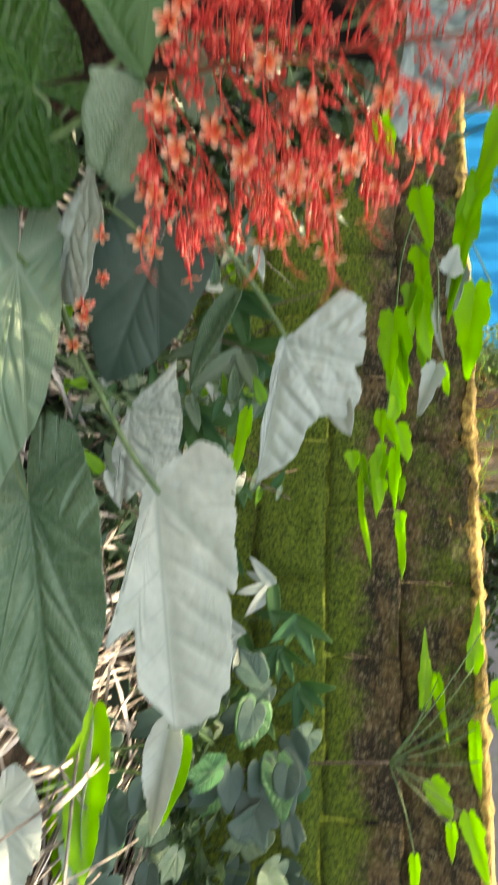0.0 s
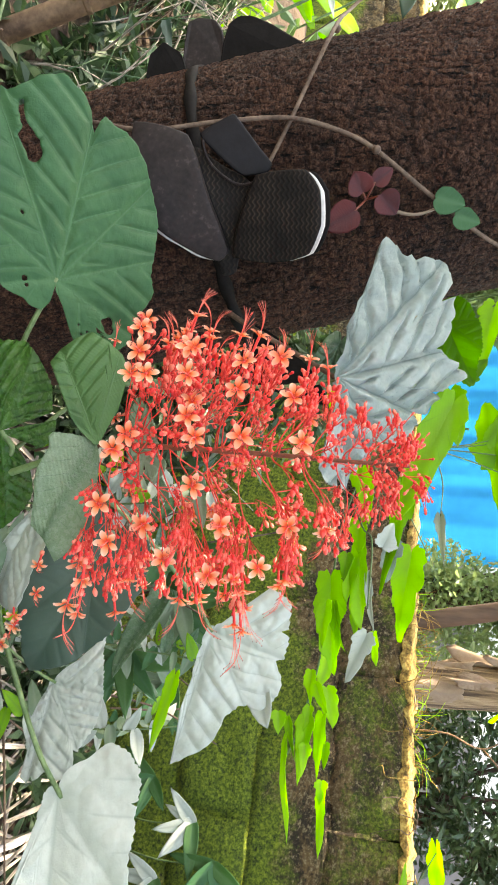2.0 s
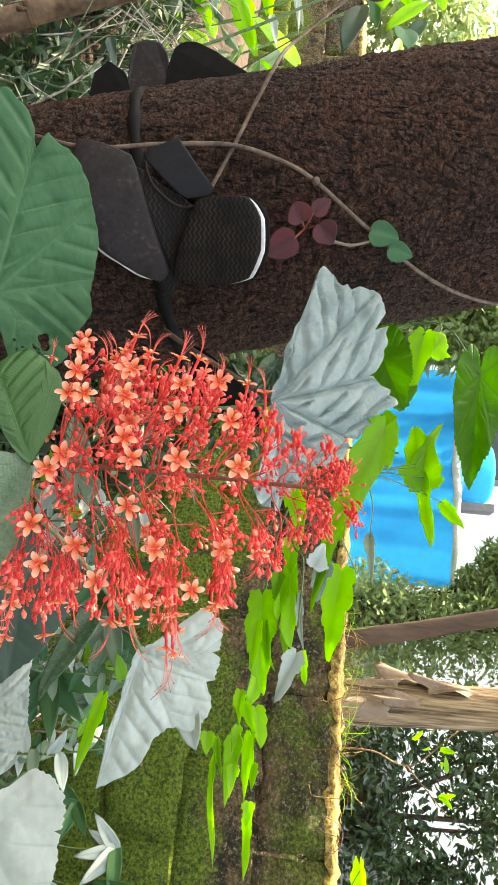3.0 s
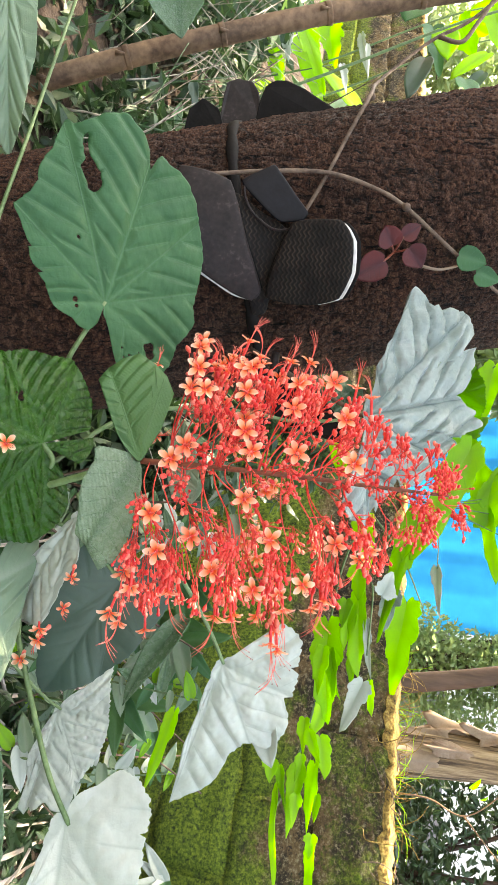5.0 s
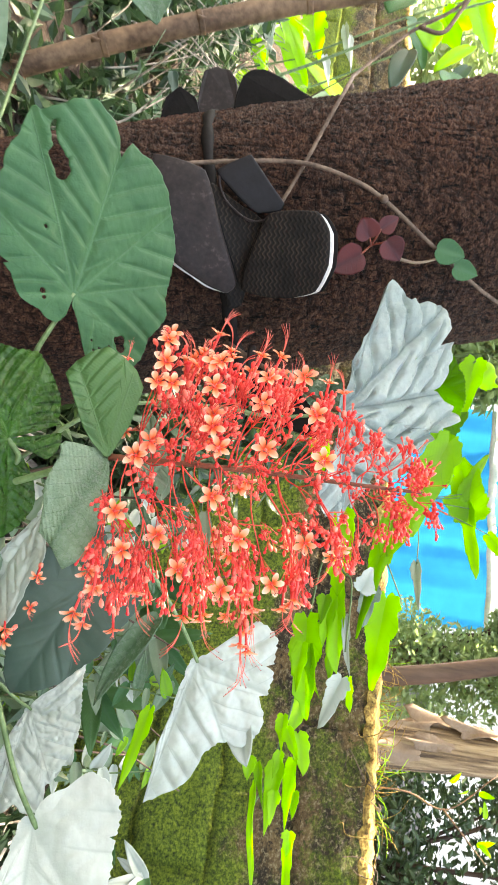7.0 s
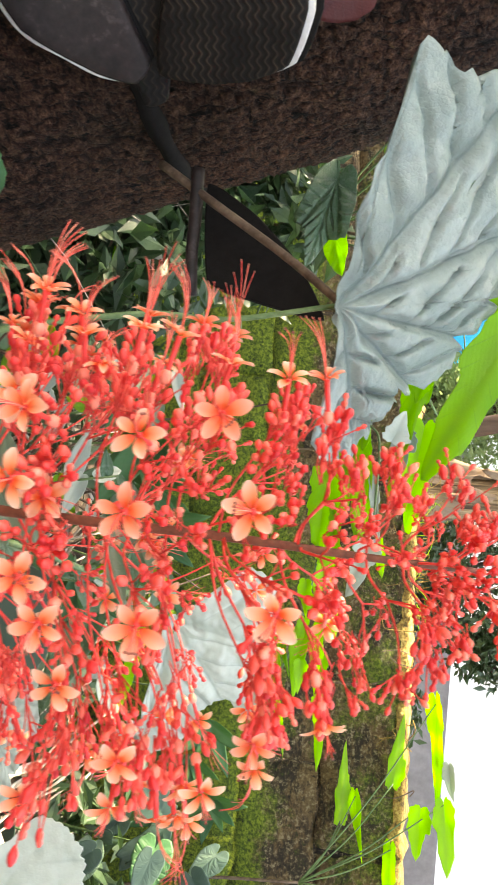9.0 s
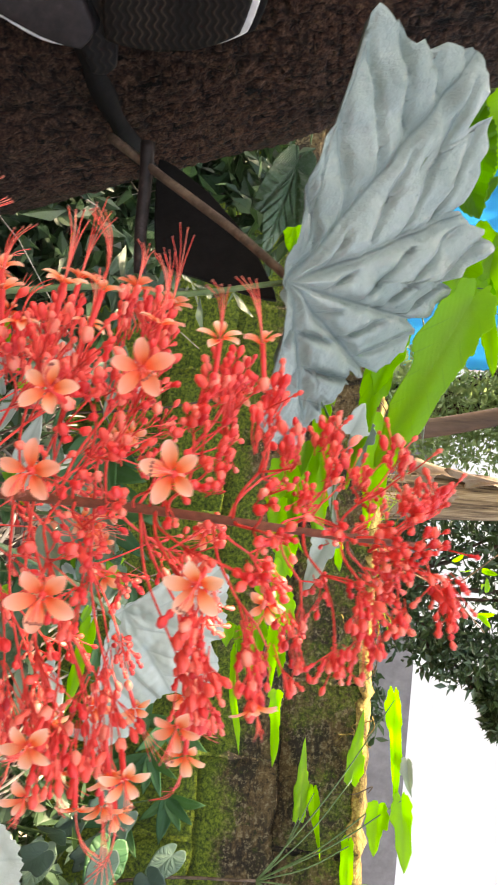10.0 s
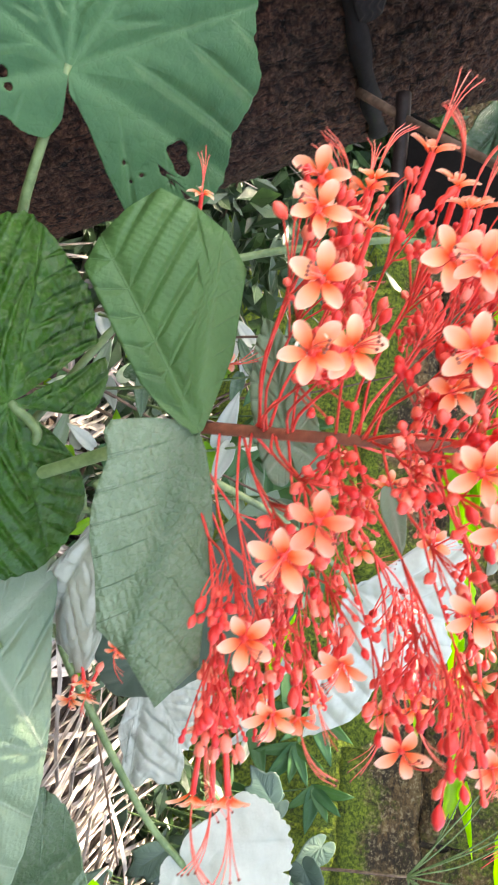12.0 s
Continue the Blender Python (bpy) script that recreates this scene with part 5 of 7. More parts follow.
stalk(shrub, [(-0.302, 0.502, 0.803), (-0.330, 0.530, 0.772), (-0.366, 0.560, 0.725), (-0.392, 0.575, 0.690)], 0.0022, 0.0028, TWIG, "twig")
stalk(shrub, [(-0.036, 0.600, 0.572), (-0.050, 0.575, 0.555), (-0.10, 0.51, 0.50), (-0.145, 0.455, 0.40)], 0.0013, 0.0018, STEM_GREEN)
stalk(shrub, [(-0.139, 0.480, 0.634), (-0.165, 0.45, 0.60), (-0.176, 0.42, 0.55)], 0.0013, 0.0016, STEM_GREEN)
stalk(shrub, [(-0.170, 0.420, 0.619), (-0.185, 0.412, 0.61)], 0.0012, 0.0016, STEM_GREEN)
stalk(shrub, [(-0.114, 0.420, 0.569), (-0.135, 0.425, 0.545), (-0.16, 0.43, 0.50)], 0.0016, 0.0019, STEM_GREEN)
stalk(shrub, [(0.036, 0.470, 0.543), (-0.04, 0.46, 0.51), (-0.15, 0.44, 0.43)], 0.0016, 0.0019, STEM_GREEN)
stalk(shrub, [(-0.80, 0.47, 0.460), (-0.611, 0.47, 0.456), (-0.487, 0.47, 0.453), (-0.371, 0.47, 0.445), (-0.16, 0.44, 0.41)], 0.0016, 0.0022, STEM_GREEN)
stalk(shrub, [(-0.47, 0.45, 0.40), (-0.32, 0.45, 0.38), (-0.155, 0.438, 0.41)], 0.0022, 0.0024, STEM_GREEN)

climber = thing("climber", (-0.42, 0.97, 0.34), "bright lime-green climber hanging before the wall", "climbing plant")
low_climber = thing("climber", (0.6, 1.25, 0.34), "lime-leaved climber with thin forked stems on the wall", "climbing plant")
tall_climber = thing("climber", (-0.60, 1.32, 0.34), "tall climber with green and lime leaves", "climbing plant")
far_climber = thing("undergrowth_plant", (-1.6, 1.5, 0.3), "sunlit leafy undergrowth behind the palm trunk", "undergrowth")
arum = thing("arum_plant", (0.43, 0.93, 0.32), "low plant with upright pointed leaves, sunlight put into their pale colour", "plant")
# large leaves of the flowering shrub
blade(shrub, "torn_heart", LEAF_GREEN, (-0.328, 0.402, 0.600), (-0.450, 0.377, 0.617), (0.24, -0.80, 0.55), 0.151, fold=3, bow=0.04, wave=0.02, quilt=0.009, tears=4, rings=84, spokes=300, crumple=0.008, holes=[(0.735, 0.335, 0.042), (0.69, 0.300, 0.048), (0.635, 0.268, 0.042), (0.90, 0.395, 0.014), (0.87, 0.388, 0.016), (0.84, 0.378, 0.018), (0.80, 0.364, 0.022), (0.306, 0.264, 0.012), (-0.038, 0.174, 0.016), (-0.074, 0.155, 0.012), (-0.207, -0.174, 0.011), (-0.256, -0.202, 0.011), (-0.237, -0.229, 0.011), (-0.212, -0.294, 0.011), (-0.159, -0.334, 0.034), (-0.19, -0.352, 0.03), (-0.235, -0.332, 0.014)], seed=1, teeth=0.012)
blade(shrub, "deep", LEAF_DEEP, (-0.213, 0.398, 0.583), (-0.188, 0.369, 0.547), (0.16, -0.72, 0.68), 0.122, fold=4, bow=0.08, wave=0.04, seed=2, quilt=0.006, crumple=0.05, teeth=0.02, holes=[(0.2, -0.62, 0.05), (0.16, -0.7, 0.03), (0.24, -0.7, 0.03)])
blade(shrub, "upright", LEAF_BRIGHT, (-0.208, 0.389, 0.654), (-0.263, 0.382, 0.625), (-0.1, -0.9, 0.4), 0.024, fold=6, bow=0.05, quilt=0.007, crumple=0.012, seed=3, teeth=0.025)
blade(shrub, "heart", LEAF_PALE, (-0.203, 0.407, 0.682), (-0.247, 0.405, 0.672), (-0.1, -0.95, 0.2), 0.022, fold=10, seed=21, quilt=0.01)
blade(shrub, "arrow", LEAF_MID, (-0.206, 0.390, 0.653), (-0.140, 0.366, 0.641), (-0.27, -0.91, 0.31), 0.020, fold=10, bow=0.08, seed=4, teeth=0.03, quilt=0.02, wave=0.04, crumple=0.025, holes=[(0.62, 0.1, 0.02)])
blade(shrub, "curled", LEAF_SILVER, (-0.171, 0.422, 0.612), (-0.109, 0.468, 0.567), (0.41, -0.86, -0.31), 0.047, fold=12, bow=0.1, wave=0.05, quilt=0.02, crumple=0.04, teeth=0.03, seed=5)
blade(shrub, "heart", LEAF_DUSK, (-0.139, 0.480, 0.634), (-0.050, 0.528, 0.577), (0.51, -0.86, 0.07), 0.082, fold=5, bow=0.1, quilt=0.002, seed=6)
blade(shrub, "folded", LEAF_SILVER, (-0.036, 0.599, 0.570), (0.048, 0.603, 0.559), (0.08, -0.94, 0.33), 0.082, fold=6, bow=0.1, wave=0.05, quilt=0.018, crumple=0.035, teeth=0.03, tears=5, seed=7)
blade(shrub, "hanging", LEAF_SILVER, (0.031, 0.514, 0.621), (0.201, 0.501, 0.640), (-0.11, -0.95, 0.30), 0.098, fold=8, bow=0.06, wave=0.03, crumple=0.012, quilt=0.006, seed=8, teeth=0.03, tears=9)
blade(shrub, "droop", LEAF_SILVER, (-0.096, 0.628, 0.703), (0.028, 0.669, 0.670), (0.34, -0.93, 0.12), 0.122, fold=3, bow=0.03, wave=0.02, seed=9, tears=10, teeth=0.03, quilt=0.020, crumple=0.022)
blade(shrub, "shield", LEAF_GREY, (-0.298, 0.488, 0.802), (-0.414, 0.509, 0.881), (0.26, -0.76, 0.58), 0.198, fold=-2, bow=0.03, wave=0.012, seed=10, teeth=0.035, quilt=0.044, pleat=0.024, crumple=0.022, tears=12, spokes=320, holes=[(0.34, 0.12, 0.008), (0.5, -0.22, 0.007), (0.3, -0.12, 0.007), (0.62, -0.1, 0.006), (0.72, 0.15, 0.009)], drop=(0.0, 0.10))
blade(shrub, "heart", LEAF_PALE, (-0.115, 0.420, 0.561), (0.056, 0.400, 0.544), (-0.01, -0.68, 0.73), 0.060, fold=14, bow=0.06, wave=0.05, seed=11)
blade(shrub, "heart", LEAF_MID, (0.036, 0.470, 0.543), (0.225, 0.470, 0.567), (-0.06, -0.93, 0.36), 0.098, fold=28, quilt=0.004, bow=0.06, wave=0.05, seed=12)
blade(shrub, "heart", LEAF_PALE, (-0.751, 0.450, 0.384), (-0.548, 0.517, 0.414), (0.27, -0.93, 0.26), 0.066, fold=10, seed=13)
blade(shrub, "ovate", LEAF_MID, (-0.845, 0.450, 0.542), (-0.704, 0.495, 0.573), (0.27, -0.95, 0.15), 0.098, fold=6, seed=14)
blade(tall_climber, "wavy", LEAF_FRESH, (-0.305, 0.560, 0.901), (-0.205, 0.610, 0.858), (0.10, -0.98, 0.10), 0.036, wave=0.07, fold=10, tears=3, teeth=0.05, seed=15, rings=30, spokes=120)
blade(shrub, "ovate", LEAF_PALE, (-0.207, 0.420, 0.687), (-0.189, 0.420, 0.688), (-0.01, -0.98, 0.18), 0.014, fold=5, seed=16)
blade(shrub, "ovate", LEAF_PALE, (-0.187, 0.430, 0.717), (-0.163, 0.430, 0.723), (-0.02, -1.00, 0.07), 0.009, fold=5, seed=17)
blade(shrub, "ovate", LEAF_MID, (-0.121, 0.550, 0.673), (-0.049, 0.560, 0.635), (-0.04, -0.94, -0.33), 0.023, fold=16, bow=0.15, seed=18)
blade(shrub, "ovate", LEAF_SILVER, (-0.055, 0.660, 0.746), (-0.012, 0.660, 0.759), (0.13, -0.89, -0.43), 0.029, fold=20, seed=19)
# climber that hangs over the garden wall
blade(climber, "wavy", LEAF_LIME, (-0.173, 0.940, 0.803), (-0.028, 0.940, 0.816), (0.03, -0.96, -0.29), 0.047, wave=0.09, fold=16, tears=4, teeth=0.05, seed=20)
blade(climber, "wavy", LEAF_LIME, (-0.212, 0.900, 0.839), (-0.097, 0.900, 0.847), (0.04, -0.83, -0.56), 0.030, wave=0.09, fold=16, tears=4, teeth=0.05, seed=21)
blade(climber, "wavy", LEAF_SILVER, (-0.106, 0.920, 0.854), (-0.048, 0.920, 0.832), (-0.02, -1.00, -0.05), 0.032, wave=0.09, fold=16, tears=4, teeth=0.05, seed=22)
blade(climber, "wavy", LEAF_LIME, (-0.230, 1.040, 0.918), (-0.091, 1.040, 0.904), (-0.03, -0.96, -0.28), 0.056, wave=0.09, fold=16, tears=4, teeth=0.05, seed=23)
blade(climber, "wavy", LEAF_LIME, (-0.051, 0.940, 0.786), (-0.007, 0.940, 0.788), (0.02, -0.94, -0.34), 0.019, wave=0.09, fold=16, tears=4, teeth=0.05, seed=24)
blade(climber, "wavy", LEAF_LIME, (-0.032, 0.940, 0.808), (0.020, 0.940, 0.820), (-0.04, -0.99, 0.15), 0.029, wave=0.09, fold=16, tears=4, teeth=0.05, seed=25)
blade(climber, "wavy", LEAF_LIME, (0.006, 0.940, 0.785), (0.079, 0.940, 0.780), (-0.02, -0.96, -0.27), 0.028, wave=0.09, fold=16, tears=4, teeth=0.05, seed=26)
blade(climber, "wavy", LEAF_LIME, (0.003, 0.940, 0.805), (0.088, 0.940, 0.806), (0.01, -0.75, -0.66), 0.023, wave=0.09, fold=16, tears=4, teeth=0.05, seed=27)
blade(climber, "wavy", LEAF_LIME, (0.080, 0.940, 0.810), (0.106, 0.940, 0.809), (-0.00, -1.00, -0.03), 0.018, wave=0.09, fold=16, tears=4, teeth=0.05, seed=28)
blade(climber, "wavy", LEAF_LIME, (0.097, 0.940, 0.811), (0.165, 0.940, 0.817), (0.05, -0.81, -0.58), 0.017, wave=0.09, fold=16, tears=4, teeth=0.05, seed=29)
blade(climber, "wavy", LEAF_LIME, (0.038, 0.930, 0.761), (0.145, 0.930, 0.770), (0.06, -0.67, -0.74), 0.013, wave=0.09, fold=16, tears=4, teeth=0.05, seed=30)
blade(climber, "wavy", LEAF_LIME, (0.001, 0.920, 0.749), (0.026, 0.920, 0.751), (-0.00, -1.00, 0.04), 0.022, wave=0.09, fold=16, tears=4, teeth=0.05, seed=31)
blade(climber, "wavy", LEAF_FRESH, (-0.206, 0.900, 0.822), (-0.173, 0.900, 0.820), (-0.01, -0.98, -0.21), 0.023, wave=0.09, fold=16, tears=4, teeth=0.05, seed=32)
blade(climber, "wavy", LEAF_LIME, (-0.108, 0.920, 0.864), (-0.059, 0.920, 0.872), (0.08, -0.86, -0.50), 0.013, wave=0.09, fold=16, tears=4, teeth=0.05, seed=33)
blade(climber, "wavy", LEAF_SILVER, (-0.179, 0.890, 0.851), (-0.103, 0.890, 0.862), (0.06, -0.91, -0.42), 0.012, wave=0.09, fold=16, tears=4, teeth=0.05, seed=34)
blade(climber, "wavy", LEAF_FRESH, (-0.140, 0.930, 0.811), (-0.070, 0.930, 0.828), (0.17, -0.67, -0.72), 0.023, wave=0.09, fold=16, tears=4, teeth=0.05, seed=35)
blade(climber, "wavy", LEAF_SILVER, (-0.221, 0.900, 0.868), (-0.253, 0.900, 0.882), (0.13, -0.95, 0.30), 0.034, wave=0.09, fold=16, tears=4, teeth=0.05, seed=36)
blade(climber, "wavy", LEAF_LIME, (-0.037, 0.930, 0.794), (-0.002, 0.930, 0.811), (0.22, -0.87, -0.45), 0.022, wave=0.09, fold=16, tears=4, teeth=0.05, seed=37)
blade(climber, "wavy", LEAF_LIME, (-0.074, 0.950, 0.808), (-0.030, 0.950, 0.797), (0.08, -0.95, 0.31), 0.026, wave=0.09, fold=16, tears=4, teeth=0.05, seed=38)
blade(climber, "wavy", LEAF_LIME, (0.038, 0.930, 0.786), (0.071, 0.930, 0.785), (-0.00, -1.00, -0.01), 0.019, wave=0.09, fold=16, tears=4, teeth=0.05, seed=39)
blade(climber, "wavy", LEAF_FRESH, (0.036, 0.950, 0.812), (0.069, 0.950, 0.812), (0.00, -0.89, -0.45), 0.017, wave=0.09, fold=16, tears=4, teeth=0.05, seed=40)
blade(climber, "wavy", LEAF_FRESH, (0.009, 0.930, 0.762), (0.053, 0.930, 0.773), (0.13, -0.84, -0.53), 0.016, wave=0.09, fold=16, tears=4, teeth=0.05, seed=41)
blade(climber, "wavy", LEAF_LIME, (-0.008, 0.940, 0.787), (0.021, 0.940, 0.782), (-0.00, -1.00, -0.01), 0.015, wave=0.09, fold=16, tears=4, teeth=0.05, seed=42)
blade(climber, "wavy", LEAF_FRESH, (-0.145, 0.930, 0.841), (-0.097, 0.930, 0.839), (-0.02, -0.92, -0.39), 0.018, wave=0.09, fold=16, tears=4, teeth=0.05, seed=43)
blade(climber, "wavy", LEAF_FRESH, (-0.318, 0.860, 0.905), (-0.250, 0.860, 0.880), (0.10, -0.91, -0.39), 0.030, wave=0.07, fold=15, tears=3, teeth=0.05, seed=35)
blade(climber, "wavy", LEAF_LIME, (-0.040, 0.750, 0.645), (0.039, 0.750, 0.630), (-0.03, -0.99, -0.14), 0.017, wave=0.07, fold=14, tears=3, teeth=0.05, seed=110)
blade(climber, "lobed", LEAF_MID, (-0.451, 0.780, 0.794), (-0.374, 0.780, 0.770), (0.04, -0.99, 0.12), 0.049, wave=0.07, fold=14, tears=3, teeth=0.05, seed=111)
for i, (shade, base, tip, wide) in enumerate(((LEAF_LIME, (-0.322, 0.90, 0.835), (-0.255, 0.90, 0.847), 0.036), (LEAF_LIME, (-0.252, 0.90, 0.834), (-0.205, 0.90, 0.839), 0.030), (LEAF_LIME, (-0.197, 0.905, 0.830), (-0.138, 0.905, 0.825), 0.024),
                                              (LEAF_FRESH, (-0.335, 0.92, 0.905), (-0.150, 0.92, 0.868), 0.034), (LEAF_GREY, (-0.228, 0.915, 0.884), (-0.175, 0.915, 0.874), 0.030), (LEAF_LIME, (-0.140, 0.91, 0.799), (-0.075, 0.91, 0.797), 0.024))):
    blade(climber, "wavy", shade, base, tip, (0.05, -0.93, -0.35), wide, wave=0.09, fold=16, tears=4, teeth=0.05, seed=140 + i)
# second climber, low on the wall
blade(low_climber, "wavy", LEAF_LIME, (0.463, 1.345, 0.864), (0.315, 1.345, 0.863), (-0.00, -0.93, 0.37), 0.031, wave=0.07, fold=14, tears=3, teeth=0.05, seed=40)
blade(low_climber, "wavy", LEAF_LIME, (0.416, 1.340, 0.887), (0.527, 1.340, 0.905), (0.08, -0.85, -0.52), 0.027, wave=0.07, fold=14, tears=3, teeth=0.05, seed=41)
blade(low_climber, "wavy", LEAF_LIME, (0.397, 1.360, 0.952), (0.275, 1.360, 0.960), (0.01, -0.98, 0.20), 0.035, wave=0.07, fold=14, tears=3, teeth=0.05, seed=42)
blade(low_climber, "wavy", LEAF_LIME, (0.497, 1.330, 0.952), (0.640, 1.330, 0.961), (0.04, -0.81, -0.59), 0.028, wave=0.07, fold=14, tears=3, teeth=0.05, seed=43)
blade(low_climber, "wavy", LEAF_LIME, (0.586, 1.300, 0.873), (0.652, 1.300, 0.910), (-0.08, -0.99, 0.14), 0.046, wave=0.07, fold=14, tears=3, teeth=0.05, seed=44)
blade(low_climber, "wavy", LEAF_LIME, (0.660, 1.300, 0.907), (0.724, 1.300, 0.909), (0.01, -0.91, -0.42), 0.024, wave=0.07, fold=14, tears=3, teeth=0.05, seed=45)
blade(low_climber, "wavy", LEAF_LIME, (0.618, 1.250, 0.931), (0.731, 1.250, 0.963), (0.07, -0.97, -0.23), 0.042, wave=0.07, fold=14, tears=3, teeth=0.05, seed=46)
blade(low_climber, "wavy", LEAF_LIME, (0.695, 1.250, 0.841), (0.772, 1.250, 0.843), (0.01, -0.89, -0.45), 0.025, wave=0.07, fold=14, tears=3, teeth=0.05, seed=47)
blade(low_climber, "wavy", LEAF_LIME, (0.247, 1.360, 1.014), (0.427, 1.360, 1.040), (0.08, -0.81, -0.58), 0.034, wave=0.07, fold=16, tears=3, teeth=0.05, seed=50)
blade(low_climber, "wavy", LEAF_LIME, (0.407, 1.300, 0.993), (0.494, 1.300, 0.990), (-0.01, -0.94, -0.33), 0.041, wave=0.07, fold=14, tears=3, teeth=0.05, seed=51)
blade(low_climber, "wavy", LEAF_LIME, (0.393, 1.300, 1.029), (0.522, 1.300, 1.044), (0.01, -0.99, -0.11), 0.038, wave=0.07, fold=14, tears=3, teeth=0.05, seed=52)
blade(low_climber, "wavy", LEAF_SILVER, (0.341, 1.330, 1.039), (0.408, 1.330, 1.050), (0.09, -0.81, -0.58), 0.025, wave=0.07, fold=14, tears=3, teeth=0.05, seed=53)
# sprays in front of the tarpaulin
blade(tall_climber, "heart", LEAF_GLADE, (-0.523, 0.850, 0.930), (-0.436, 0.850, 0.969), (0.12, -0.96, -0.26), 0.080, wave=0.07, fold=14, tears=3, teeth=0.05, seed=60)
blade(tall_climber, "wavy", LEAF_FRESH, (-0.421, 1.190, 1.071), (-0.540, 1.190, 1.048), (0.05, -0.97, -0.23), 0.081, wave=0.07, fold=14, tears=3, teeth=0.05, seed=61)
blade(tall_climber, "wavy", LEAF_FRESH, (-0.454, 1.180, 1.053), (-0.533, 1.180, 1.091), (0.26, -0.79, 0.55), 0.043, wave=0.07, fold=14, tears=3, teeth=0.05, seed=62)
blade(tall_climber, "wavy", LEAF_LIME, (-0.432, 1.190, 1.069), (-0.312, 1.190, 1.089), (0.12, -0.66, -0.74), 0.034, wave=0.07, fold=18, tears=3, teeth=0.05, seed=63)
blade(tall_climber, "heart", LEAF_GLADE, (-0.601, 1.100, 1.143), (-0.398, 1.100, 1.127), (-0.02, -0.97, -0.24), 0.085, wave=0.07, fold=14, tears=3, teeth=0.05, seed=64)
blade(tall_climber, "wavy", LEAF_FRESH, (-0.354, 0.660, 0.914), (-0.297, 0.660, 0.923), (0.05, -0.94, -0.34), 0.032, wave=0.07, fold=14, tears=3, teeth=0.05, seed=65)
blade(tall_climber, "wavy", LEAF_GLADE, (-0.462, 0.900, 0.963), (-0.489, 0.900, 0.993), (0.13, -0.98, 0.12), 0.036, wave=0.07, fold=14, tears=3, teeth=0.05, seed=66)
blade(tall_climber, "wavy", LEAF_LIME, (-0.391, 1.200, 1.108), (-0.344, 1.200, 1.151), (0.42, -0.79, -0.45), 0.028, wave=0.07, fold=14, tears=3, teeth=0.05, seed=67)
blade(tall_climber, "wavy", LEAF_LIME, (-0.637, 1.100, 1.056), (-0.682, 1.100, 1.084), (0.04, -1.00, 0.06), 0.059, wave=0.07, fold=14, tears=3, teeth=0.05, seed=68)
blade(tall_climber, "wavy", LEAF_LIME, (-0.598, 0.950, 1.014), (-0.498, 0.950, 0.993), (-0.02, -0.99, -0.11), 0.044, wave=0.07, fold=14, tears=3, teeth=0.05, seed=69)
blade(tall_climber, "wavy", LEAF_SILVER, (-0.284, 1.000, 0.953), (-0.219, 1.000, 0.964), (0.11, -0.73, -0.68), 0.021, wave=0.07, fold=14, tears=3, teeth=0.05, seed=70)
for i, (shade, base, tip, wide) in enumerate(((LEAF_GLADE, (-0.563, 1.0, 0.892), (-0.471, 1.0, 0.889), 0.048), (LEAF_LIME, (-0.556, 1.0, 0.859), (-0.507, 1.0, 0.855), 0.031), (LEAF_LIME, (-0.498, 1.0, 0.845), (-0.476, 1.0, 0.844), 0.014), (LEAF_LIME, (-0.461, 1.0, 0.791), (-0.408, 1.0, 0.803), 0.032), (LEAF_LIME, (-0.448, 1.0, 0.845), (-0.427, 1.0, 0.84), 0.017))):
    blade(tall_climber, "ovate" if wide < 0.03 else "heart", shade, base, tip, (0.1, -0.95, -0.25), wide, wave=0.06, fold=12, tears=3, teeth=0.04, seed=170 + i)
    stalk(tall_climber, [base, (base[0] - 0.02, 1.10, base[2] - 0.02), (-0.52, 1.25, 0.75)], 0.0012, 0.0016, STEM_GREEN)
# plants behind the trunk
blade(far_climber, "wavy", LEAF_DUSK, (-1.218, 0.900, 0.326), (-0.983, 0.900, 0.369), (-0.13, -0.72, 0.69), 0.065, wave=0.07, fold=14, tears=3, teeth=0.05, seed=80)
blade(far_climber, "wavy", LEAF_LIME, (-1.990, 1.500, 0.458), (-1.718, 1.500, 0.522), (0.05, -0.98, -0.20), 0.094, wave=0.07, fold=14, tears=3, teeth=0.05, seed=81)
blade(far_climber, "wavy", LEAF_LIME, (-1.973, 1.500, 0.534), (-1.687, 1.500, 0.640), (-0.00, -1.00, 0.01), 0.105, wave=0.07, fold=14, tears=3, teeth=0.05, seed=82)
blade(far_climber, "wavy", LEAF_SILVER, (-1.966, 1.450, 0.500), (-1.750, 1.450, 0.515), (0.02, -0.96, -0.26), 0.077, wave=0.07, fold=14, tears=3, teeth=0.05, seed=83)
blade(far_climber, "wavy", LEAF_LIME, (-2.119, 1.600, 0.617), (-1.923, 1.600, 0.650), (0.01, -1.00, -0.07), 0.091, wave=0.07, fold=14, tears=3, teeth=0.05, seed=84)
blade(far_climber, "wavy", LEAF_GREEN, (-1.999, 1.500, 0.936), (-1.819, 1.500, 0.965), (-0.02, -0.99, 0.14), 0.084, wave=0.07, fold=14, tears=3, teeth=0.05, seed=85)
blade(far_climber, "wavy", LEAF_LIME, (-1.903, 1.400, 0.995), (-1.757, 1.400, 1.049), (0.23, -0.74, -0.63), 0.087, wave=0.07, fold=14, tears=3, teeth=0.05, seed=86)
blade(far_climber, "wavy", LEAF_LIME, (-1.956, 1.400, 1.087), (-1.764, 1.400, 1.125), (0.05, -0.97, -0.23), 0.087, wave=0.07, fold=14, tears=3, teeth=0.05, seed=87)
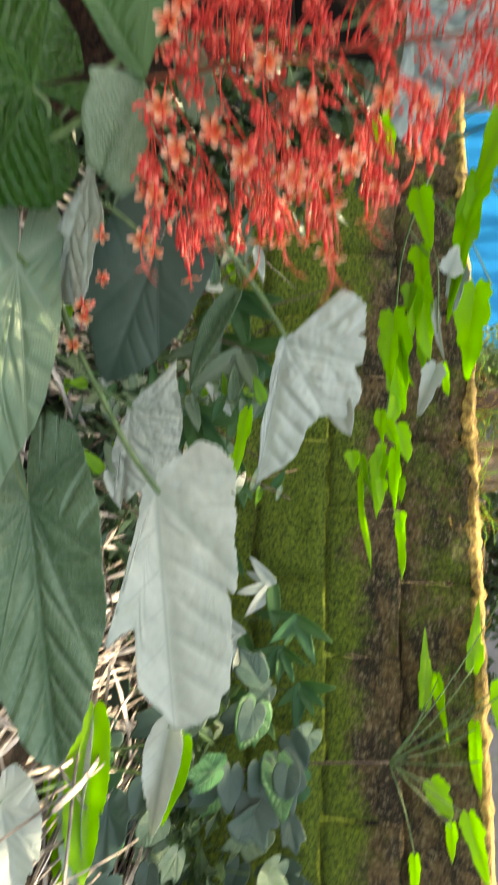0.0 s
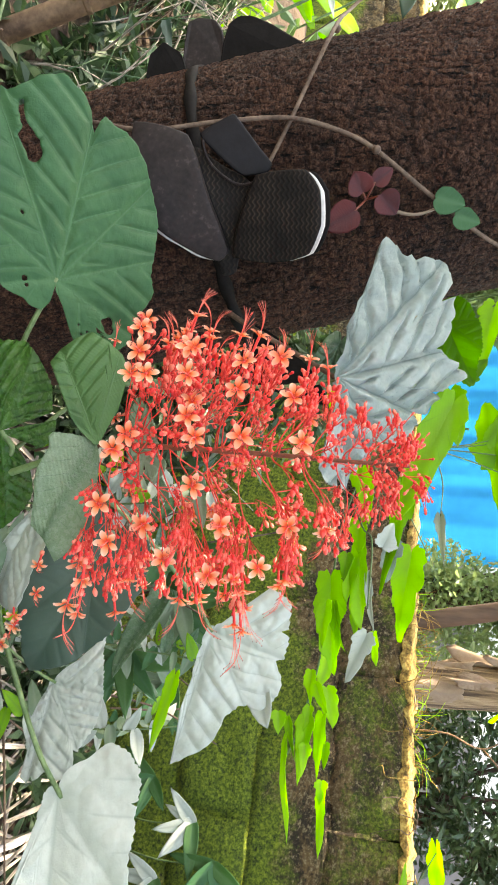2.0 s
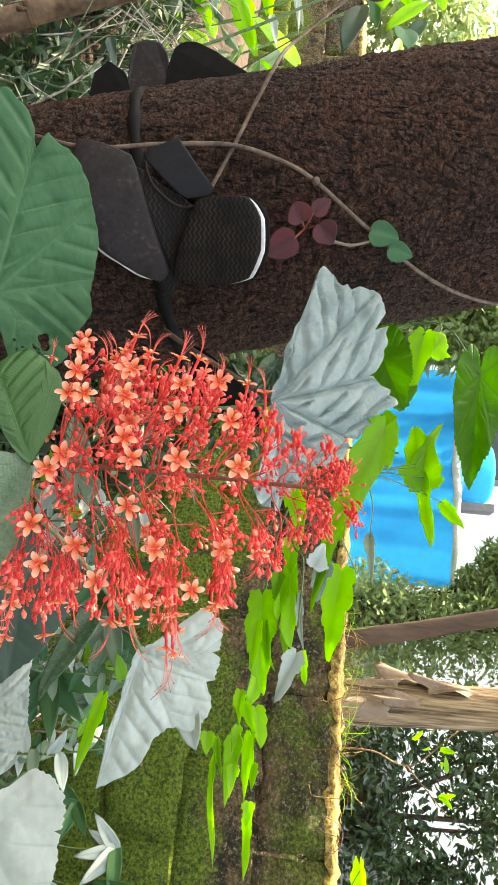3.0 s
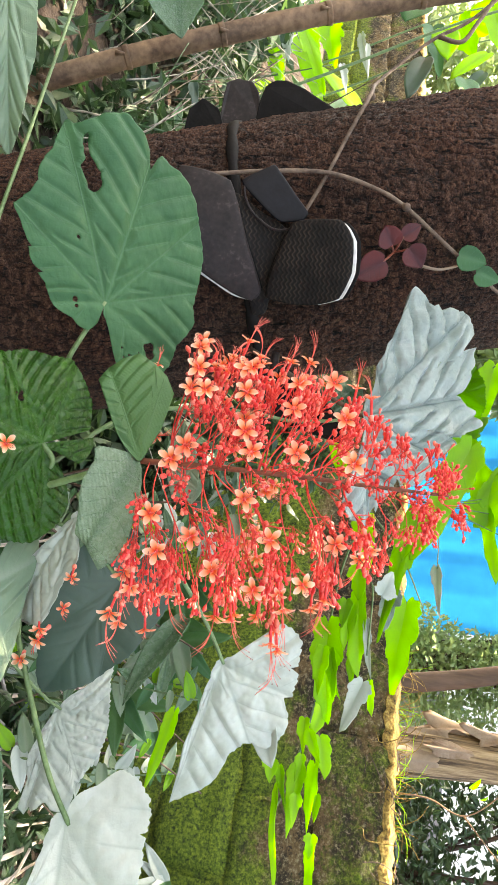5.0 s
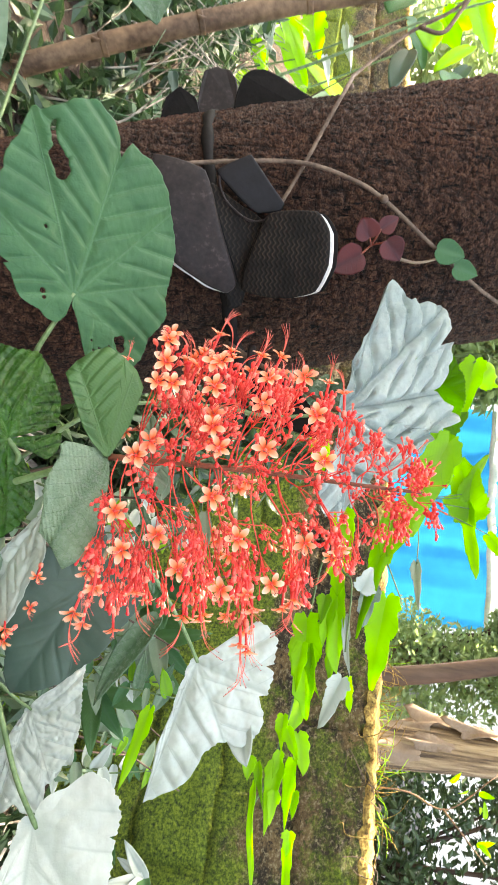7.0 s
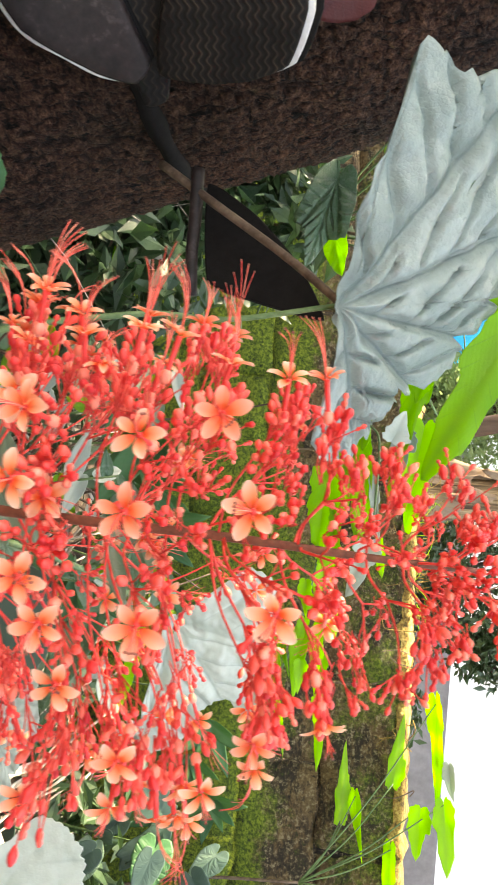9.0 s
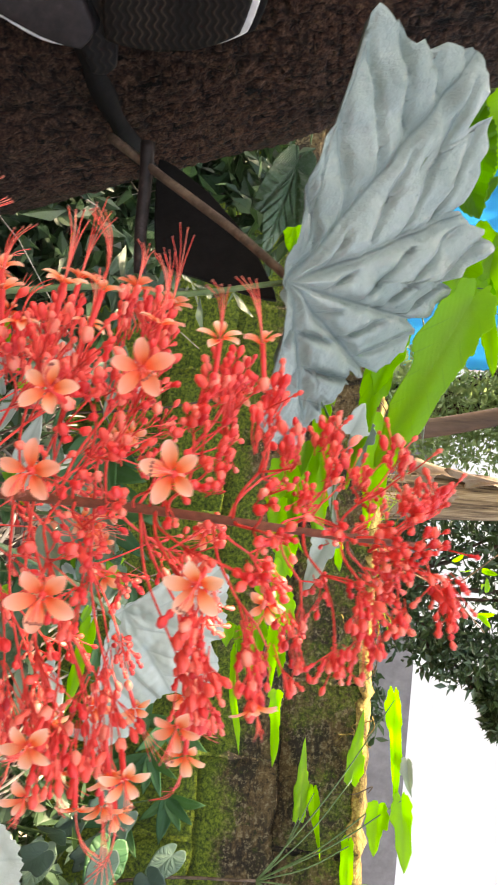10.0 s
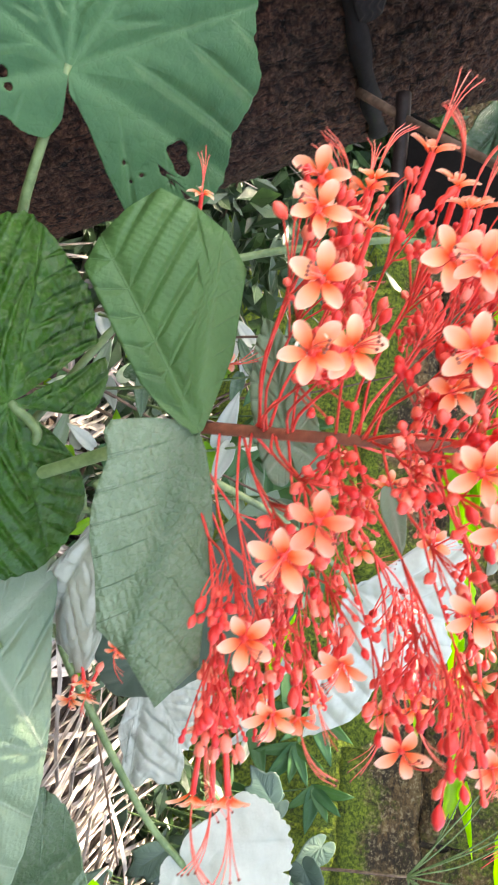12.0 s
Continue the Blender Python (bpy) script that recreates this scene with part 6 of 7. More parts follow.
blade(far_climber, "wavy", LEAF_SILVER, (-1.833, 1.400, 0.730), (-1.686, 1.400, 0.761), (0.13, -0.79, -0.61), 0.029, wave=0.07, fold=14, tears=3, teeth=0.05, seed=88)
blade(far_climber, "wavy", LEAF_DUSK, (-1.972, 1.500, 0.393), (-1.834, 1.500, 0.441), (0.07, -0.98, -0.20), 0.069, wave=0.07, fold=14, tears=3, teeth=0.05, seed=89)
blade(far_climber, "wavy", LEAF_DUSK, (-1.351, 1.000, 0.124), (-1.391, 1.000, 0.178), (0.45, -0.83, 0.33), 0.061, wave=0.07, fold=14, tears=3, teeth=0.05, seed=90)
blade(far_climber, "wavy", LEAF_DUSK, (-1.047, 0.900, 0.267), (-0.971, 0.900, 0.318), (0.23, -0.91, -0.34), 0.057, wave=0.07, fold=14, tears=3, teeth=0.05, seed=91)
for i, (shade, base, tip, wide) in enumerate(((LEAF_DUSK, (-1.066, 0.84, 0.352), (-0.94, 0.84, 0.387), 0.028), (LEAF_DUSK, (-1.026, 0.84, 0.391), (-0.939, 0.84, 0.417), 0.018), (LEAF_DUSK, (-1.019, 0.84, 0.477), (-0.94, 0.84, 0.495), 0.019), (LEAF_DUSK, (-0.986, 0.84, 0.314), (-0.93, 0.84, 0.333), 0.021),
                                              (LEAF_LIME, (-1.479, 1.10, 0.611), (-1.277, 1.10, 0.679), 0.040), (LEAF_LIME, (-1.405, 1.10, 0.552), (-1.320, 1.10, 0.585), 0.032), (LEAF_SILVER, (-1.485, 1.09, 0.561), (-1.364, 1.09, 0.591), 0.042), (LEAF_SILVER, (-1.435, 1.10, 0.757), (-1.338, 1.10, 0.763), 0.014),
                                              (LEAF_SILVER, (-1.375, 1.10, 0.707), (-1.293, 1.10, 0.725), 0.020), (LEAF_LIME, (-1.422, 1.10, 0.503), (-1.354, 1.10, 0.506), 0.018), (LEAF_DUSK, (-1.462, 1.11, 0.509), (-1.394, 1.11, 0.528), 0.032))):
    blade(far_climber, "wavy", shade, base, tip, (0.15, -0.95, 0.2), wide, wave=0.06, fold=12, tears=3, teeth=0.03, seed=92 + i)
# broad leaves near the heap of fronds
# a sun patch is put into the lime and silver leaf colours
blade(arum, "ovate", LEAF_LIME, (0.346, 0.880, 0.378), (0.574, 0.860, 0.377), (-0.09, -0.99, -0.09), 0.052, wave=0.06, fold=18, tears=3, teeth=0.05, bow=0.08, seed=105)
blade(arum, "ovate", LEAF_LIME, (0.334, 0.855, 0.425), (0.557, 0.840, 0.413), (-0.05, -0.98, 0.21), 0.057, wave=0.06, fold=14, tears=3, teeth=0.05, bow=0.08, seed=107)
blade(arum, "ovate", LEAF_SILVER, (0.337, 0.860, 0.411), (0.558, 0.840, 0.402), (-0.09, -0.99, -0.12), 0.043, wave=0.06, fold=18, tears=3, teeth=0.05, bow=0.08, seed=100)
blade(arum, "ovate", LEAF_FRESH, (0.346, 0.830, 0.551), (0.457, 0.830, 0.519), (-0.05, -0.98, -0.18), 0.041, wave=0.07, fold=14, tears=3, teeth=0.05, seed=106)
blade(arum, "ovate", LEAF_SILVER, (0.327, 0.820, 0.537), (0.460, 0.820, 0.514), (-0.02, -0.99, -0.11), 0.049, wave=0.07, fold=14, tears=3, teeth=0.05, seed=101)
blade(arum, "heart", LEAF_SILVER, (0.372, 0.700, 0.387), (0.476, 0.700, 0.407), (-0.11, -0.83, 0.55), 0.078, wave=0.07, fold=14, tears=3, teeth=0.05, seed=102)
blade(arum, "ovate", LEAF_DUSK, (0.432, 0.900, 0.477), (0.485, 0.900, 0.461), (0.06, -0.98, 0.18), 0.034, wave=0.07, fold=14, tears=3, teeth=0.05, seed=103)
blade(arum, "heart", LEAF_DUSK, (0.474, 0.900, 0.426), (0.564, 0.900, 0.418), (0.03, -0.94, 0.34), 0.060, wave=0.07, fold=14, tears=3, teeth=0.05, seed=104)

# fallen blossoms
fallen_rnd = random.Random(3)
for place, way in (((-0.280, 0.424, 0.642), (-0.8, -0.4, 0.2)), ((-0.231, 0.412, 0.650), (0.1, -0.6, 0.6)), ((-0.078, 0.482, 0.573), (0.4, -0.8, 0.2)), ((-0.137, 0.424, 0.616), (0.6, -0.6, 0.2)),
                   ((-0.097, 0.455, 0.597), (0.7, -0.5, -0.2)), ((-0.114, 0.455, 0.607), (0.3, -0.9, 0.1)), ((-0.105, 0.450, 0.590), (0.8, -0.4, 0.3)), ((-0.201, 0.376, 0.567), (0.1, -0.8, 0.5))):
    ob = add_flower(None, place, way, fallen_rnd.choice(small + FLOWERS[3:]), fallen_rnd, "fallen_blossom")
    tagged(ob, "wilted red blossom fallen onto a leaf", "flower", "fallen blossoms")

# ---- climbers ----
stalk(climber, [(-0.42, 0.97, 0.90), (-0.405, 0.955, 0.871), (-0.282, 0.95, 0.82), (-0.178, 0.95, 0.805), (-0.074, 0.945, 0.797), (0.023, 0.94, 0.775), (0.06, 0.935, 0.76)], 0.0022, 0.0012, STEM_GREEN, "stem")
stalk(climber, [(-0.42, 0.97, 0.90), (-0.50, 1.15, 0.80), (-0.55, 1.30, 0.50), (-0.56, 1.35, 0.34)], 0.0022, 0.0030, TWIG, "stem")
stalk(climber, [(-0.35, 0.96, 0.845), (-0.29, 0.98, 0.90), (-0.235, 1.040, 0.941)], 0.0016, 0.0012, STEM_GREEN)
stalk(climber, [(-0.29, 0.95, 0.825), (-0.24, 0.88, 0.84), (-0.219, 0.860, 0.852), (-0.137, 0.850, 0.851)], 0.0014, 0.0011, STEM_GREEN)
stalk(climber, [(-0.405, 0.955, 0.871), (-0.36, 0.80, 0.92), (-0.340, 0.740, 0.946)], 0.0016, 0.0013, STEM_GREEN)
NODE = Vector((0.554, 1.292, 0.799))
stalk(low_climber, [(0.62, 1.25, 0.34), (0.58, 1.30, 0.60), tuple(NODE)], 0.0030, 0.0024, TWIG, "stem")
for end in ((0.463, 1.335, 0.864), (0.416, 1.335, 0.887), (0.397, 1.355, 0.952), (0.497, 1.325, 0.952), (0.586, 1.295, 0.873), (0.412, 1.307, 0.988), (0.528, 1.278, 0.982), (0.695, 1.250, 0.841), (0.66, 1.29, 0.907), (0.618, 1.25, 0.931), (0.247, 1.355, 1.014), (0.393, 1.30, 1.029)):
    stalk(low_climber, [tuple(NODE), tuple((NODE + Vector(end)) / 2 + Vector((0.004, -0.006, 0.006))), end], 0.0015, 0.0010, STEM_GREEN)
FORK = Vector((-0.427, 1.15, 0.955))
stalk(tall_climber, [(-0.60, 1.32, 0.34), (-0.52, 1.25, 0.75), tuple(FORK)], 0.0030, 0.0020, TWIG, "stem")
for end in ((-0.450, 1.185, 1.052), (-0.454, 1.175, 1.053), (-0.432, 1.185, 1.069), (-0.391, 1.195, 1.108), (-0.284, 0.995, 0.953)):
    stalk(tall_climber, [tuple(FORK), tuple((FORK + Vector(end)) / 2 + Vector((0, 0, 0.01))), end], 0.0013, 0.0009, STEM_GREEN)
for end in ((-0.601, 1.095, 1.143), (-0.637, 1.095, 1.056)):
    stalk(tall_climber, [(-0.52, 1.25, 0.75), (-0.70, 1.26, 0.90), (-0.74, 1.18, 1.08), end], 0.0018, 0.0012, STEM_GREEN)
for end in ((-0.523, 0.845, 0.930), (-0.354, 0.655, 0.914), (-0.462, 0.895, 0.963), (-0.598, 0.945, 1.014)):
    stalk(tall_climber, [(-0.52, 1.25, 0.75), tuple((Vector((-0.52, 1.25, 0.75)) + Vector(end)) / 2 + Vector((0, 0, 0.05))), end], 0.0018, 0.0011, STEM_GREEN)
rnd = random.Random(21)
for x, y in ((-1.1, 1.0), (-1.6, 1.5), (-1.8, 1.55)):
    stalk(far_climber, [(x, y, 0.25), (x - 0.1, y + 0.03, 0.55), (x - 0.3, y, 0.95), (x - 0.4, y, 1.2)], 0.004, 0.002, STEM_GREEN, "stem")
for k in range(60):
    z = rnd.uniform(0.35, 1.15)
    b = Vector((rnd.uniform(-3.0, -1.2), rnd.uniform(1.3, 1.75), z))
    d = Vector((rnd.uniform(-0.5, 1), rnd.uniform(-0.4, 0.2), rnd.uniform(-0.8, 0.2))).normalized()
    blade(far_climber, "ovate", rnd.choice((LEAF_LIME, LEAF_LIME, LEAF_GREEN, LEAF_SILVER, LEAF_DUSK)), b, b + d * rnd.uniform(0.10, 0.2), (rnd.uniform(-0.5, 0.5), -1, rnd.uniform(-0.3, 0.6)), rnd.uniform(0.05, 0.11), seed=400 + k, rings=8, spokes=32)
for k in range(8):
    blade(arum, "heart", rnd.choice((LEAF_DUSK, LEAF_GREEN)), (0.40 + 0.05 * k, 0.95, 0.40), (0.43 + 0.05 * k, 0.93, 0.33 + 0.01 * (k % 3)), (0.1, -0.9, 0.3), 0.06, seed=500 + k, rings=8, spokes=32)
for x, y, z in ((0.336, 0.86, 0.419), (0.327, 0.82, 0.537), (0.372, 0.70, 0.387), (0.432, 0.90, 0.477)):
    stalk(arum, [(0.43, 0.93, 0.30), ((0.43 + x) / 2, (0.93 + y) / 2, (0.36 + z) / 2 + 0.03), (x, y, z)], 0.0030, 0.0022, STEM_GREEN)


# ---- low plants by the wall ----
def leaflet(plant, base, way, size, material, normal, rnd, seed, slim=1.0):
    b = Vector(base)
    return blade(plant, "ovate", material, b, b + Vector(way).normalized() * size, normal, size * slim * rnd.uniform(0.34, 0.42), fold=12, bow=0.06, seed=seed, rings=7, spokes=28, teeth=0.0)


def build_palmate():
    rnd = random.Random(7)
    h = thing("palmate_herb", (0.36, 1.27, 0.34), "herb with palmate leaves of narrow green leaflets by the wall", "herb")
    hubs = [((0.254, 1.337, 0.582), "LIGHT"), ((0.346, 1.313, 0.528), "LIGHT"), ((0.312, 1.322, 0.630), "GREEN"), ((0.428, 1.293, 0.640), "GREEN"), ((0.462, 1.285, 0.560), "GREEN"), ((0.368, 1.308, 0.604), "GREEN"), ((0.19, 1.33, 0.50), "GREEN"), ((0.02, 1.30, 0.52), "LIGHT"), ((-0.10, 1.2, 0.55), "GREEN"), ((-0.16, 1.0, 0.56), "LIGHT"), ((-0.2, 0.9, 0.60), "GREEN"), ((-0.12, 0.85, 0.62), "LIGHT"), ((-0.05, 0.9, 0.54), "GREEN")]
    for i, (p, tone) in enumerate(hubs):
        p = Vector(p)
        foot = Vector((p.x + rnd.uniform(-0.05, 0.05), p.y + 0.03, 0.34))
        stalk(h, [foot, (foot + p) / 2 + Vector((0.02, 0, 0.02)), p], 0.0020, 0.0012, STEM_GREEN, "stem")
        lean = rnd.uniform(-1.6, 0.6)
        for k in range(5):
            a = lean + 0.66 * (k - 2) + rnd.uniform(-0.15, 0.15)
            # silver leaflets of the first hubs have sunlight put into their colour
            leaflet(h, p, (math.cos(a), rnd.uniform(-0.5, 0.1), math.sin(a)), rnd.uniform(0.06, 0.095), LEAF_SILVER if tone == "LIGHT" and i < 2 and k < 4 else LEAF_PALE if tone == "LIGHT" and k < 3 else LEAF_GREEN if k % 2 else LEAF_BRIGHT, (0.1, -1, 0.25), rnd, 600 + 10 * i + k, 0.85)


build_palmate()


def build_ivy():
    rnd = random.Random(9)
    h = thing("ground_ivy", (0.55, 1.12, 0.34), "mound of dull green lobed ivy-like leaves", "ground cover")
    for k in range(84):
        p = Vector((rnd.uniform(0.36, 0.95), rnd.uniform(1.02, 1.26), rnd.uniform(0.38, 0.66)))
        p.z -= 0.25 * max(0, 0.46 - p.x)
        d = Vector((rnd.uniform(-0.2, 1), rnd.uniform(-0.4, 0.1), rnd.uniform(-0.7, 0.3))).normalized()
        s = rnd.uniform(0.045, 0.078)
        blade(h, rnd.choice(("heart", "lobed")), rnd.choice((LEAF_DUSK, LEAF_DUSK, LEAF_PALE, LEAF_GREEN)), p, p + d * s, (rnd.uniform(-0.3, 0.3), -1, rnd.uniform(0, 0.6)), s * rnd.uniform(0.8, 1.0), fold=10, seed=700 + k, rings=8, spokes=36, teeth=0.04)
        if k % 3 == 0:
            stalk(h, [(p.x, p.y + 0.04, 0.33), (p.x + 0.01, p.y + 0.03, (0.33 + p.z) / 2), tuple(p)], 0.0016, 0.0010, STEM_GREEN, "stem")


build_ivy()


def build_weeds():
    """Narrow-leaved weeds in the gap between the shrub and the wall."""
    rnd = random.Random(13)
    for n, (x, y) in enumerate(((-0.22, 0.78), (-0.10, 0.82), (-0.32, 0.86), (-0.02, 0.98), (-0.42, 1.0), (-0.25, 1.05), (0.08, 1.1), (-0.55, 1.1), (-0.75, 0.95), (-0.95, 0.85), (-0.16, 0.72), (-0.05, 0.86), (-0.28, 0.95), (0.02, 0.80), (-0.12, 0.95))):
        h = thing("weed", (x, y, 0.34), "slender green weed with narrow leaves below the shrub", "weed", "weeds by the wall")
        top = Vector((x + rnd.uniform(-0.05, 0.05), y + rnd.uniform(-0.04, 0.04), rnd.uniform(0.56, 0.68)))
        path = [(x, y, 0.32), ((x + top.x) / 2 + 0.01, y, 0.48), tuple(top)]
        stalk(h, path, 0.0020, 0.0010, STEM_GREEN, "stem", 5)
        for k in range(22):
            t = 0.25 + 0.75 * k / 21
            p = Vector(path[0]).lerp(top, t)
            a = k * 2.4
            # silver picks paint sunlit flecks with leaf colour
            leaflet(h, p, (math.cos(a), 0.6 * math.sin(a), rnd.uniform(-0.5, 0.5)), rnd.uniform(0.020, 0.048), rnd.choice((LEAF_GREEN, LEAF_FRESH, LEAF_PALE, LEAF_SILVER, LEAF_MID, LEAF_PALE)), (rnd.uniform(-0.4, 0.4), -1, 0.5), rnd, 800 + 30 * n + k)


build_weeds()


def build_fronds():
    """Dry palm leaflets lying below the plants."""
    rnd = random.Random(17)
    heap = thing("frond_heap", (0.2, 0.95, 0.34), "heap of dry bleached palm frond leaflets on the soil", "dry fronds")
    meshes = []
    for k in range(8):
        bm = bmesh.new()
        ln, w = rnd.uniform(0.28, 0.5), rnd.uniform(0.0028, 0.0065)
        rows = []
        for i in range(9):
            t = i / 8
            ww = w * (1 - 0.6 * t) * (0.6 + 0.4 * math.sin(math.pi * min(1, t * 3)))
            z = 0.02 * math.sin(t * 3 + k) + 0.006 * math.sin(t * 9)
            rows.append([bm.verts.new((dx, ln * (t - 0.5), z + dz)) for dx, dz in ((-ww, 0.0015), (0, -0.0025), (ww, 0.0015), (0, -0.0010))])
        for a, b in zip(rows, rows[1:]):
            for j in range(4):
                bm.faces.new((a[j], a[(j + 1) % 4], b[(j + 1) % 4], b[j]))
        bmesh.ops.recalc_face_normals(bm, faces=bm.faces)
        me = bpy.data.meshes.new("leaflet")
        bm.to_mesh(me)
        bm.free()
        me.materials.append(STRAW)
        meshes.append(me)
    for k in range(300):
        x, y = rnd.uniform(-0.35, 0.75), rnd.uniform(0.62, 1.25)
        ob = new("leaflet", rnd.choice(meshes))
        ob.matrix_world = pose(x, y, ground_z(x, y) + 0.012 + 0.05 * rnd.random() ** 2, rnd.uniform(-6, 10), rnd.uniform(-25, 25), rnd.gauss(0, 16) + (80 if rnd.random() < 0.12 else 0))
        ob.parent = heap
        ob.matrix_parent_inverse = heap.matrix_world.inverted()
    pile = thing("twig_pile", (-1.1, 0.9, 0.34), "tangle of dry brown twigs behind the trunk", "twigs")
    for k in range(90):
        a = Vector((rnd.uniform(-1.9, -0.55), rnd.uniform(0.75, 1.4), rnd.uniform(0.10, 0.45)))
        d = Vector((rnd.gauss(0, 0.6), rnd.gauss(0, 0.4), rnd.uniform(-0.1, 0.9))).normalized() * rnd.uniform(0.2, 0.5)
        stalk(pile, [a, a + d * 0.5 + Vector((rnd.uniform(-0.03, 0.03), 0, rnd.uniform(-0.03, 0.03))), a + d], 0.0028, 0.0012, rnd.choice((TWIG, TWIG, STRAW, STEM_GREEN)), "twig", 5)
    for k in range(26):
        a = Vector((rnd.uniform(-0.45, 0.05), rnd.uniform(0.7, 1.2), rnd.uniform(0.33, 0.5)))
        d = Vector((rnd.gauss(0, 0.5), rnd.gauss(0, 0.3), rnd.uniform(0.2, 0.9))).normalized() * rnd.uniform(0.12, 0.3)
        stalk(pile, [a, a + d * 0.5 + Vector((rnd.uniform(-0.02, 0.02), 0, 0)), a + d], 0.0020, 0.0010, TWIG, "twig", 5)


build_fronds()


def build_cover():
    """Low dark foliage on the soil between the plants, and clumps in place of shade."""
    c = thing("ground_cover", (-0.6, 1.0, 0.34), "low mixed dark foliage covering the soil, some put in for shade", "ground cover", kind="stuff")
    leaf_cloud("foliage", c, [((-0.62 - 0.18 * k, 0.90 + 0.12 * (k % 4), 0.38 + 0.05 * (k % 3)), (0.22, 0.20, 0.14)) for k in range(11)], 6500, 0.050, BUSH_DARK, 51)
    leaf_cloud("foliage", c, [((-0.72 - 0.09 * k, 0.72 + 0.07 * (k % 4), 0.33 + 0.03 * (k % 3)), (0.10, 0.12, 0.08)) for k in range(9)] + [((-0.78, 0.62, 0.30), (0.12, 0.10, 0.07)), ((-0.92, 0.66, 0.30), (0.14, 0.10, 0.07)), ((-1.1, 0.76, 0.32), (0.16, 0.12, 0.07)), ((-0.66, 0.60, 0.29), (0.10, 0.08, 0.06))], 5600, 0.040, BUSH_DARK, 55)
    # added dark clumps that stand for the shade on soil and wall
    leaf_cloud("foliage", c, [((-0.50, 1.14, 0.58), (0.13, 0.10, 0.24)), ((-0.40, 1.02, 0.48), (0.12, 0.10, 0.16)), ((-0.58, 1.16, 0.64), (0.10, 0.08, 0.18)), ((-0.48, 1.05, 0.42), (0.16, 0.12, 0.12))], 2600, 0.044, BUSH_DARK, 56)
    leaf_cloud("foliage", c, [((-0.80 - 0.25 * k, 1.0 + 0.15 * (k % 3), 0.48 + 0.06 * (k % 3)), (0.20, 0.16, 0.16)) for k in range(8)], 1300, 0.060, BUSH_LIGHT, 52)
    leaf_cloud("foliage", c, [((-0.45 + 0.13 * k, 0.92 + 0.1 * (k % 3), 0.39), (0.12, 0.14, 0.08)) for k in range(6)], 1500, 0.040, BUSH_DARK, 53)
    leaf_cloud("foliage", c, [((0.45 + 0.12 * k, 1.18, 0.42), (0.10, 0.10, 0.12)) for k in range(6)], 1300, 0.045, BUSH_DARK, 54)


build_cover()


def build_grass():
    """Thin pale and green grass stalks in the shade behind the trunk."""
    rnd = random.Random(61)
    for name, mat, count, tall, label in (("dry_grass", STRAW, 420, 0.30, "thin bleached dry grass stalks behind the trunk"), ("green_grass", LEAF_MID, 320, 0.24, "thin green grass behind the palm trunk")):
        g = thing(name, (-1.1, 1.0, 0.34), label, "grass", kind="stuff")
        bm = bmesh.new()
        for k in range(count):
            x, y = rnd.uniform(-2.0, -0.45), rnd.uniform(0.66, 1.42)
            p = Vector((x, y, ground_z(x, y) - 0.01))
            h = tall * rnd.uniform(0.4, 1.0)
            lean = Vector((rnd.gauss(0, 0.5), rnd.gauss(0, 0.4), 0)) * h
            w = Vector((rnd.uniform(-1, 1), rnd.uniform(-1, 1), 0)).normalized() * rnd.uniform(0.0012, 0.0032)
            rows = [[bm.verts.new(p + lean * t * t + Vector((0, 0, h * t)) + s * w * (1 - 0.75 * t)) for s in (-1, 1)] for t in (0, 0.35, 0.7, 1.0)]
            for a, b in zip(rows, rows[1:]):
                bm.faces.new((a[0], a[1], b[1], b[0]))
        ob = part("blades", bm, mat, g)
        s = ob.modifiers.new("thickness", "SOLIDIFY")
        s.thickness = 0.0008


build_grass()


